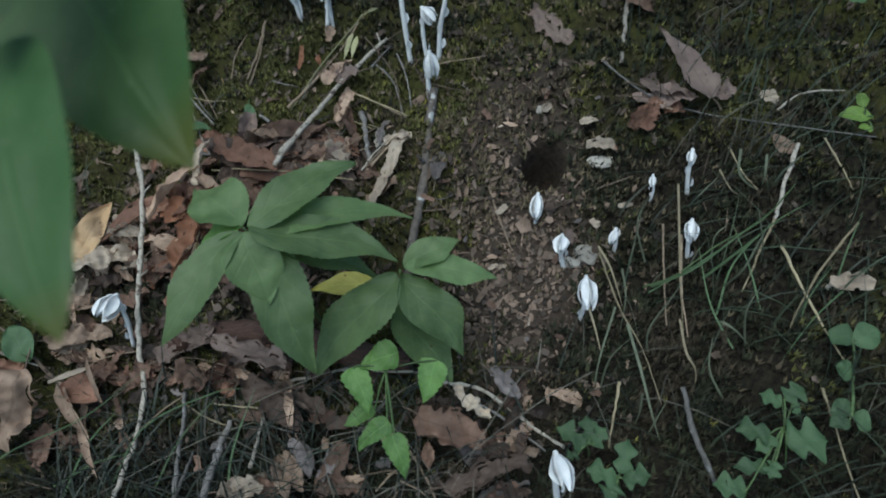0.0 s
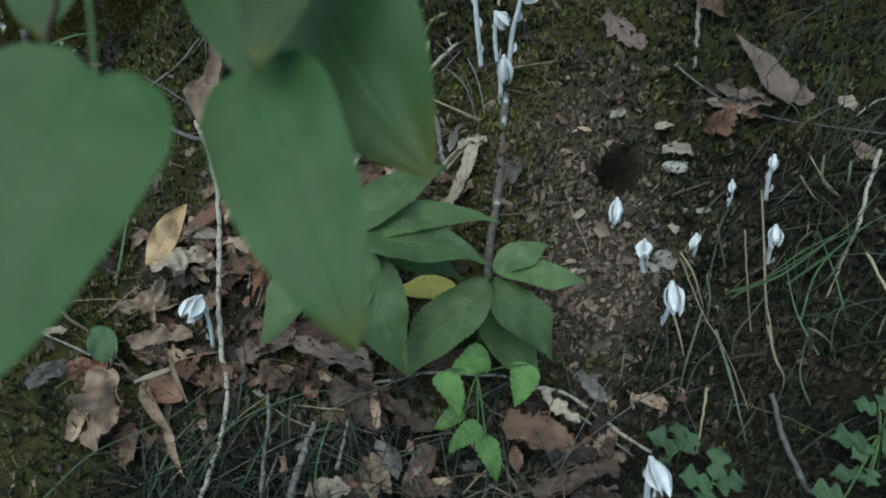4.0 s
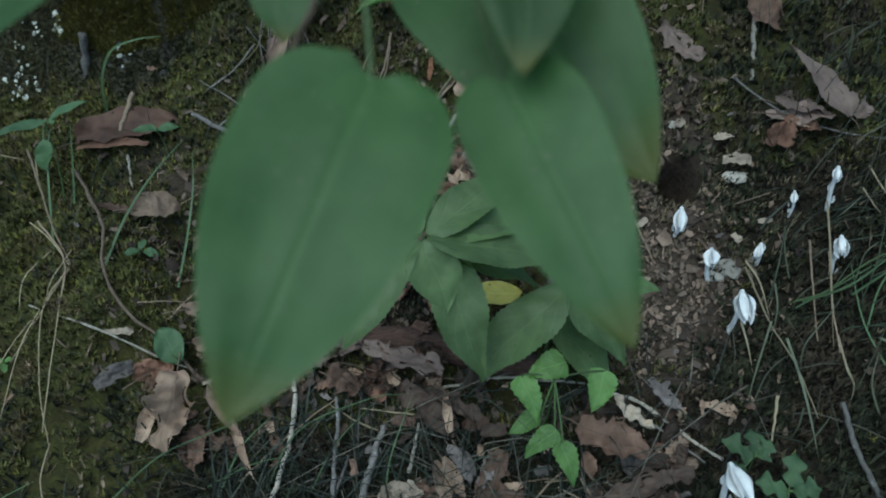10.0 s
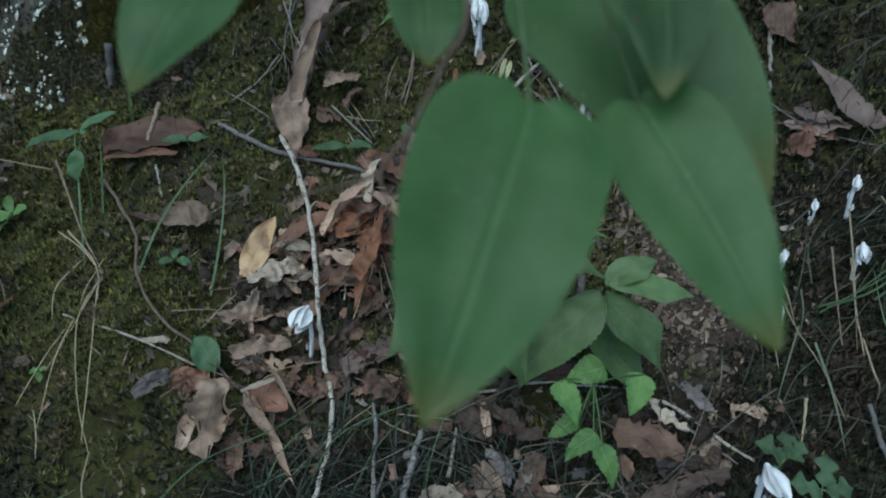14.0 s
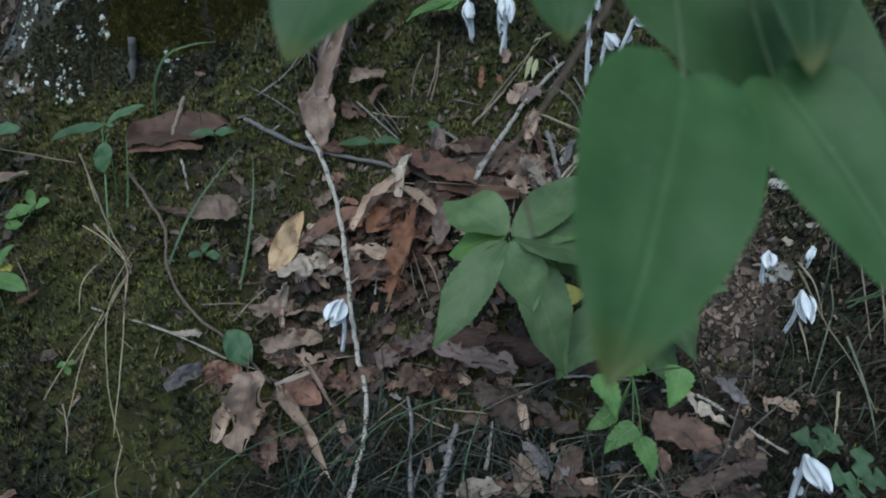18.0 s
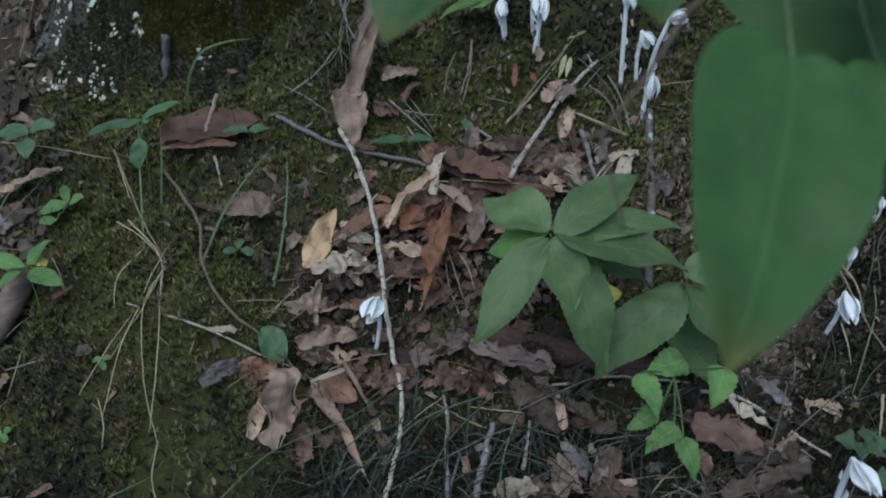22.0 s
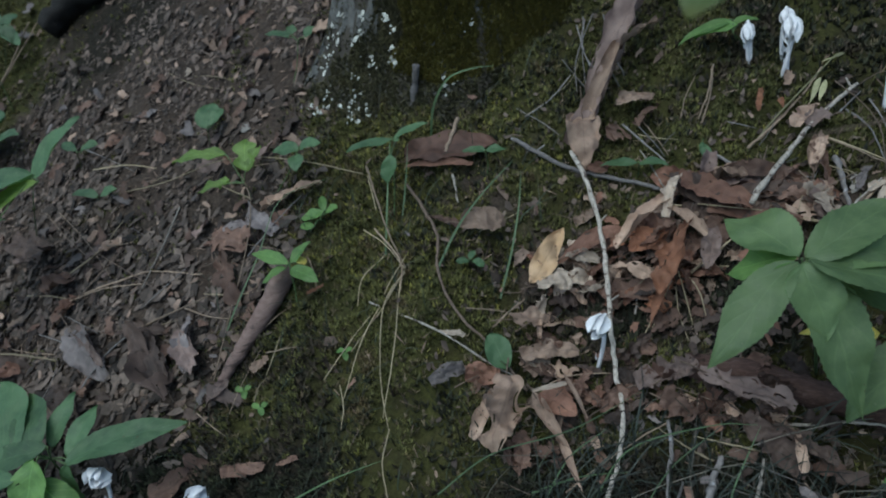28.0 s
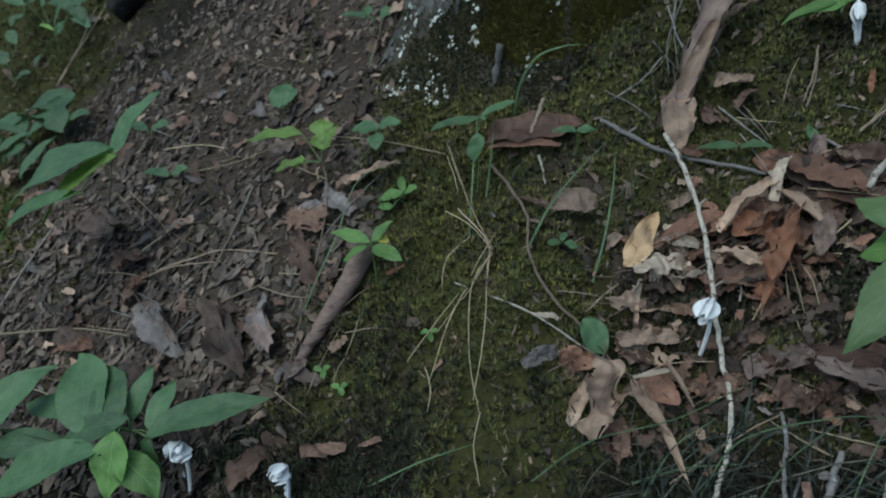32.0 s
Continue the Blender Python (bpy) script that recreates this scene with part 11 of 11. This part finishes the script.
twig([(-0.1557, 0.7142, 0.01), (-0.137, 0.7365, 0.018), (-0.1193, 0.7745, 0.01)], 0.0011, "grey", "thin dry stem in the litter", taper=0.6)
twig([(-0.0219, 0.8442, 0.01), (0.0126, 0.8393, 0.018), (0.0587, 0.8498, 0.01)], 0.0009, "tan", "thin dry stem in the litter", taper=0.6)
twig([(-0.1705, 0.8403, 0.01), (-0.1532, 0.8523, 0.018), (-0.1395, 0.8818, 0.01)], 0.0009, "brown", "thin dry stem in the litter", taper=0.6)
twig([(-0.1932, 0.7429, 0.01), (-0.1842, 0.7687, 0.018), (-0.1754, 0.8109, 0.01)], 0.001, "brown", "thin dry stem in the litter", taper=0.6)
twig([(-0.185, 0.8112, 0.01), (-0.1724, 0.8258, 0.018), (-0.165, 0.8574, 0.01)], 0.0007, "grey", "thin dry stem in the litter", taper=0.6)
twig([(-0.1848, 0.7773, 0.01), (-0.1619, 0.7604, 0.018), (-0.1304, 0.7579, 0.01)], 0.0009, "tan", "thin dry stem in the litter", taper=0.6)
twig([(-0.055, 0.8471, 0.01), (-0.0411, 0.8446, 0.018), (-0.0185, 0.8581, 0.01)], 0.0008, "brown", "thin dry stem in the litter", taper=0.6)
twig([(-0.205, 0.7646, 0.01), (-0.1735, 0.7702, 0.018), (-0.1413, 0.7911, 0.01)], 0.001, "grey", "thin dry stem in the litter", taper=0.6)
twig([(-0.1207, 0.7417, 0.01), (-0.1044, 0.7479, 0.018), (-0.0792, 0.7683, 0.01)], 0.0008, "tan", "thin dry stem in the litter", taper=0.6)
twig([(-0.2235, 0.8491, 0.01), (-0.2056, 0.8345, 0.018), (-0.1883, 0.8363, 0.01)], 0.0009, "grey", "thin dry stem in the litter", taper=0.6)
twig([(-0.1213, 0.7837, 0.01), (-0.1026, 0.7668, 0.018), (-0.0876, 0.7657, 0.01)], 0.0008, "straw", "thin dry stem in the litter", taper=0.6)
twig([(-0.109, 0.861, 0.01), (-0.0816, 0.8751, 0.018), (-0.046, 0.9058, 0.01)], 0.0011, "brown", "thin dry stem in the litter", taper=0.6)
twig([(-0.0268, 0.8238, 0.01), (0.0034, 0.8038, 0.018), (0.0402, 0.7995, 0.01)], 0.0008, "brown", "thin dry stem in the litter", taper=0.6)
twig([(-0.1789, 0.7332, 0.01), (-0.1668, 0.7217, 0.018), (-0.1492, 0.7242, 0.01)], 0.001, "straw", "thin dry stem in the litter", taper=0.6)
# ---- leaves of the heap that stand out ----
dead_leaf(-0.3117, 1.0851, -0.4240, 0.8354, 0.0634, "strip", "mauve", "long mauve-brown leaf curled lengthwise into a trough", lift=0.028, curl=1.45, crumple=0.62, tilt=0.1)
dead_leaf(-0.3242, 1.0015, -0.4198, 0.8586, 0.0374, "strip", "tan", "pale rolled edge of a long brown leaf", lift=0.050, curl=1.5, crumple=0.42, tilt=0.1)
dead_leaf(-0.4173, 0.8934, -0.3993, 0.7996, 0.0620, "lance", "tan", "tan pointed end of a curled leaf", lift=0.030, curl=0.9, crumple=0.55)
dead_leaf(-0.3649, 0.8879, -0.3207, 0.8831, 0.0217, "scrap", "tan", "tan torn flap of dead leaf", lift=0.030, curl=0.6)
dead_leaf(-0.3335, 0.8565, -0.3168, 0.8835, 0.0295, "scrap", "brown", "brown torn piece of dead leaf", lift=0.015, curl=0.6)
dead_leaf(-0.3448, 0.6568, -0.2885, 0.7050, 0.0320, "strip", "tan", "pale curled leaf arching over the heap", lift=0.050, curl=1.3, crumple=0.35, bend=0.12)
dead_leaf(-0.2950, 0.6824, -0.2791, 0.7298, 0.0235, "scrap", "pale", "bleached torn end of a curled leaf", lift=0.055, curl=1.0, crumple=0.4)
dead_leaf(-0.2897, 0.6905, -0.2474, 0.6487, 0.0236, "strip", "tan", "tan curled strip of dead leaf", lift=0.055, curl=1.4, crumple=0.2)
dead_leaf(-0.2660, 0.6812, -0.2864, 0.5810, 0.0457, "oak", "orange", "crumpled orange-brown leaf leaning on the heap", lift=0.045, curl=0.8, crumple=0.55)
dead_leaf(-0.2842, 0.6130, -0.3001, 0.5565, 0.0160, "lance", "orange", "narrow orange-brown leaf strip", lift=0.042, curl=1.1, crumple=0.25)
dead_leaf(-0.3294, 0.6632, -0.2879, 0.6807, 0.0351, "oval", "orange", "bright orange-brown hollow leaf in the heap", lift=0.032, curl=1.1, crumple=0.4)
dead_leaf(-0.3463, 0.6399, -0.2843, 0.6151, 0.0277, "oak", "tan", "light tan leaf with a scalloped edge", lift=0.042, curl=0.8, crumple=0.5)
dead_leaf(-0.3553, 0.6372, -0.2771, 0.6038, 0.0381, "oval", "brown", "broad brown leaf under the heap", lift=0.020, curl=0.5, crumple=0.4)
dead_leaf(-0.4199, 0.6678, -0.3408, 0.7073, 0.0320, "oval", "rust", "dark red-brown leaf behind the yellow leaf", lift=0.024, curl=0.9, crumple=0.4)
dead_leaf(-0.4075, 0.6745, -0.3654, 0.6669, 0.0218, "scrap", "pale", "pale crumpled leaf piece", lift=0.030, curl=0.9, crumple=0.5)
dead_leaf(-0.4384, 0.6245, -0.3759, 0.6505, 0.0396, "oak", "pale", "bleached grey oak leaf with torn lobes", lift=0.026, curl=0.7, crumple=0.6)
dead_leaf(-0.4631, 0.5701, -0.3996, 0.5961, 0.0439, "oak", "tan", "light tan oak leaf with square torn edges", lift=0.024, curl=0.5, crumple=0.45)
dead_leaf(-0.4466, 0.5419, -0.3773, 0.5535, 0.0326, "oak", "tan", "light tan torn oak leaf", lift=0.018, curl=0.6, crumple=0.5)
dead_leaf(-0.4531, 0.4948, -0.4488, 0.4224, 0.0633, "oak", "tan", "large pale tan oak leaf hanging down the bank", lift=0.030, curl=0.8, crumple=0.75)
dead_leaf(-0.4630, 0.4836, -0.4781, 0.4293, 0.0224, "strip", "tan", "tan curled edge of a hanging leaf", lift=0.026, curl=1.1, crumple=0.35)
dead_leaf(-0.4133, 0.4967, -0.3695, 0.4749, 0.0411, "oval", "rust", "red-brown cupped leaf with raised edges", lift=0.024, curl=1.1, crumple=0.3)
dead_leaf(-0.3887, 0.5090, -0.3572, 0.4593, 0.0062, "strip", "tan", "light tan raised rim of a cupped leaf", lift=0.046, curl=0.9, crumple=0.2)
dead_leaf(-0.4195, 0.4818, -0.3837, 0.4958, 0.0084, "strip", "pale", "pale raised rim of a cupped leaf", lift=0.046, curl=0.9, crumple=0.2)
dead_leaf(-0.3090, 0.5073, -0.2521, 0.5259, 0.0362, "maple", "mauve", "mauve-brown torn leaf below the heap", lift=0.022, curl=0.5, crumple=0.6)
dead_leaf(-0.2809, 0.4913, -0.2462, 0.4742, 0.0319, "maple", "brown", "brown torn leaf on the rotten log", lift=0.022, curl=0.6, crumple=0.6)
dead_leaf(-0.3462, 0.4836, -0.3165, 0.5026, 0.0272, "oak", "brown", "brown torn leaf beside the pale twig", lift=0.020, curl=0.7, crumple=0.6)
dead_leaf(-0.2817, 0.7444, -0.1956, 0.7013, 0.0380, "strip", "rust", "dark red-brown strip of rotten bark", lift=0.030, curl=0.9, crumple=0.4)
dead_leaf(-0.2439, 0.7580, -0.1281, 0.7574, 0.0251, "strip", "brown", "brown strip of rotten bark", lift=0.022, curl=0.7, crumple=0.4)
dead_leaf(-0.2082, 0.7324, -0.1128, 0.7235, 0.0261, "strip", "dark", "dark strip of rotten bark", lift=0.022, curl=0.7, crumple=0.4)
dead_leaf(-0.2440, 0.7131, -0.1427, 0.6907, 0.0230, "strip", "rust", "red-brown strip of rotten bark", lift=0.018, curl=0.7, crumple=0.4)
dead_leaf(-0.3969, 0.8140, -0.3480, 0.8061, 0.0175, "oval", "rust", "small red-brown leaf under a grey twig", lift=0.012, curl=0.6)
dead_leaf(-0.2476, 0.5148, -0.1586, 0.4763, 0.0443, "oak", "mauve", "pinkish brown slab of leaf on the rotten log", lift=0.034, curl=0.5, crumple=0.45)
dead_leaf(-0.2803, 0.5099, -0.2508, 0.5310, 0.0318, "oak", "mauve", "mauve-brown torn leaf against the rotten log", lift=0.030, curl=0.6, crumple=0.5)
dead_leaf(-0.2009, 0.4790, -0.1454, 0.4314, 0.0379, "maple", "dark", "dark brown drooping leaf below the rotten log", lift=0.020, curl=0.9, crumple=0.6)
dead_leaf(-0.0229, 0.4263, 0.0370, 0.3910, 0.0404, "maple", "brown", "crumpled light red-brown leaf at the foot of the bank", lift=0.030, curl=0.8, crumple=0.6)
dead_leaf(0.0096, 0.4424, 0.0452, 0.4139, 0.0276, "oak", "pale", "pale lilac-grey crumpled leaf", lift=0.036, curl=0.9, crumple=0.6)
dead_leaf(0.0466, 0.4625, 0.0742, 0.4337, 0.0268, "maple", "grey", "lilac-grey torn leaf on chips", lift=0.030, curl=0.8, crumple=0.6)
dead_leaf(0.0672, 0.4055, 0.0911, 0.3934, 0.0174, "scrap", "tan", "tan torn leaf piece", lift=0.014, curl=0.9, crumple=0.5)
dead_leaf(0.0002, 0.3692, 0.0815, 0.3793, 0.0365, "oak", "dark", "broad dark brown leaf at the foot of the bank", lift=0.018, curl=0.7, crumple=0.6)
dead_leaf(-0.1765, 0.4719, -0.1191, 0.4411, 0.0372, "oak", "dark", "dark brown torn leaf at the foot of the bank", lift=0.016, curl=0.8, crumple=0.6)
twig([(-0.2553, 0.7157, 0.030), (-0.2103, 0.7032, 0.035), (-0.1683, 0.7008, 0.030), (-0.1154, 0.6961, 0.020)], 0.0009, "straw", "thin straw-coloured stem lying over the leaf heap", taper=0.6)
twig([(-0.2590, 0.6309, 0.030), (-0.2386, 0.6510, 0.030), (-0.2127, 0.6798, 0.020)], 0.0011, "tan", "thin tan stem leaning on the leaf heap", taper=0.6)
twig([(-0.3354, 0.8573, 0.020), (-0.3125, 0.8189, 0.025), (-0.2970, 0.8077, 0.010)], 0.001, "grey", "thin grey rootlet under a curled leaf", taper=0.6, name="rootlet")
twig([(-0.3304, 0.8251, 0.015), (-0.3062, 0.7755, 0.020), (-0.2932, 0.7566, 0.012)], 0.0012, "pale", "thin pale dry stem under a curled leaf", taper=0.6)
twig([(-0.3351, 0.8497, 0.015), (-0.3075, 0.8293, 0.020), (-0.2822, 0.8303, 0.010)], 0.0007, "straw", "fine dry stem under a curled leaf", taper=0.6)
twig([(-0.3019, 0.8220, 0.012), (-0.2945, 0.8260, 0.020), (-0.2869, 0.8403, 0.012)], 0.0007, "grey", "fine dry stem under a curled leaf", taper=0.6)
twig([(-0.1021, 0.8760, 0.030), (-0.0763, 0.8378, 0.035), (-0.0571, 0.8035, 0.030), (-0.0514, 0.7654, 0.015)], 0.0009, "brown", "thin curved brown stem over moss", taper=0.6)
twig([(-0.1100, 0.8065, 0.020), (-0.0787, 0.7888, 0.020), (-0.0426, 0.7755, 0.012)], 0.0009, "straw", "thin dry stem beside the stick", taper=0.6)
twig([(-0.0975, 0.7034, 0.020), (-0.0820, 0.7228, 0.022), (-0.0577, 0.7494, 0.020)], 0.0013, "pale", "thin pale stick leaning in the litter", taper=0.6)
twig([(-0.2810, 0.8623, 0.010), (-0.2768, 0.8859, 0.020), (-0.2658, 0.9206, 0.015)], 0.001, "tan", "thin dry stem lying on moss", taper=0.6)
twig([(-0.1515, 0.6751, 0.020), (-0.1458, 0.7062, 0.030), (-0.1367, 0.7481, 0.025)], 0.0007, "straw", "fine upright dry stem in the litter", taper=0.6)
plant = root("low_plant", on(-0.1974, 0.8095), "withering plant with two narrow pale green leaves", "plant", "low plants on the bank")
stalk_to([(-0.1969, 0.8143, 0.0514), (-0.1634, 0.8455, 0.0909), (-0.1325, 0.8749, 0.1191), (-0.1017, 0.9086, 0.1446)], 0.0013, 0.0009, LIME_STEM, plant)
green_leaf(plant, (-0.1167, 0.8837, 0.1254), (-0.1287, 0.8574, 0.101), 0.008, "lance", LIME_STEM)
green_leaf(plant, (-0.1117, 0.8797, 0.1241), (-0.118, 0.858, 0.1026), 0.008, "lance", LIME_STEM)
green_leaf(plant, (-0.1009, 0.9106, 0.1407), (-0.0848, 0.9292, 0.1419), 0.006, "lance", LIME_STEM)
green_leaf(plant, (-0.1009, 0.9106, 0.1407), (-0.113, 0.9177, 0.1327), 0.005, "lance", LIME_STEM)
plant = root("low_plant", on(-0.2464, 0.8025), "single small round grey-green leaf on moss", "plant", "low plants on the bank")
green_leaf(plant, (-0.2519, 0.8196, 0.0583), (-0.2442, 0.7963, 0.0422), 0.014, "oval", LOW_LEAF, stalk=(-0.2513, 0.8374, 0.055))
dead_leaf(-0.1073, 0.8322, -0.1379, 0.8226, 0.03, "maple", "mauve", "mauve-brown torn leaf caught on a stick", lift=0.02, curl=0.8, crumple=0.5)
dead_leaf(-0.1129, 0.8077, -0.1306, 0.7665, 0.022, "scrap", "tan", "pale tan curled leaf piece hanging from a stick", lift=0.02, curl=0.8, crumple=0.5)
dead_leaf(-0.1212, 0.7483, -0.1171, 0.7096, 0.018, "strip", "tan", "tan torn strip of leaf in the litter", lift=0.02, curl=0.8, crumple=0.5)
dead_leaf(-0.0724, 0.7361, -0.0370, 0.7368, 0.018, "scrap", "pale", "bleached torn leaf in the litter", lift=0.02, curl=0.8, crumple=0.5)
dead_leaf(-0.1643, 0.8638, -0.1588, 0.8503, 0.01, "lance", "orange", "small orange-brown curled leaf on a stem", lift=0.02, curl=0.8, crumple=0.5)
# ---- heaped leaves ----
heap(44, -0.300, 0.652, 0.051, 0.055, 0.04, ("brown", "rust", "dark", "tan", "brown", "rust", "orange"), 0.04, 71, 26)
heap(30, -0.191, 0.739, 0.086, 0.029, 0.05, ("brown", "dark", "rust", "brown", "tan", "mauve"), 0.022, 72, 14, ("strip", "oak", "strip", "oval"))
heap(14, -0.397, 0.666, 0.038, 0.033, 0.035, ("brown", "tan", "dark", "rust", "pale"), 0.022, 73, 7)
heap(16, -0.418, 0.569, 0.037, 0.037, 0.036, ("tan", "brown", "tan", "dark", "pale"), 0.018, 74, 8)
heap(20, -0.297, 0.517, 0.067, 0.035, 0.036, ("brown", "dark", "dark", "umber", "brown"), 0.018, 75, 10)
heap(8, -0.173, 0.494, 0.048, 0.028, 0.04, ("umber", "dark", "dark", "umber"), 0.02, 76, 6)
heap(28, 0.034, 0.411, 0.055, 0.044, 0.036, ("brown", "dark", "umber", "grey", "dark", "dark"), 0.022, 77, 14)
heap(8, -0.429, 0.467, 0.029, 0.029, 0.035, ("dark", "brown", "tan"), 0.014, 78, 3)
dead_leaf(0.3152, 0.7450, 0.2667, 0.8435, 0.0396, "tooth", "mauve", "mauve-brown stiff folded leaf standing in moss", lift=0.024, curl=0.5, crumple=0.12, tilt=0.1)
dead_leaf(0.2367, 0.7796, 0.3017, 0.7520, 0.0340, "oak", "mauve", "mauve-brown torn leaf with a curled edge", lift=0.014, curl=0.8, crumple=0.5)
dead_leaf(0.2399, 0.7554, 0.2247, 0.7265, 0.0218, "scrap", "rust", "red-brown hanging scrap of leaf", lift=0.014, curl=0.7, crumple=0.4)
dead_leaf(0.2612, 0.7493, 0.2826, 0.7442, 0.0175, "scrap", "tan", "tan curled flap of leaf", lift=0.012, curl=0.7, crumple=0.3)
dead_leaf(0.1127, 0.8938, 0.1625, 0.8467, 0.0282, "maple", "mauve", "mauve-grey torn leaf on moss", lift=0.012, curl=0.8, crumple=0.6)
for colour in sorted(FRAGMENTS):
    big_mesh("leaf_fragments", np.array(FRAGMENTS[colour][0]), np.array(FRAGMENTS[colour][1]), LOOSE[colour], "stuff", "loose broken " + colour + " leaf bits in the litter", "litter")
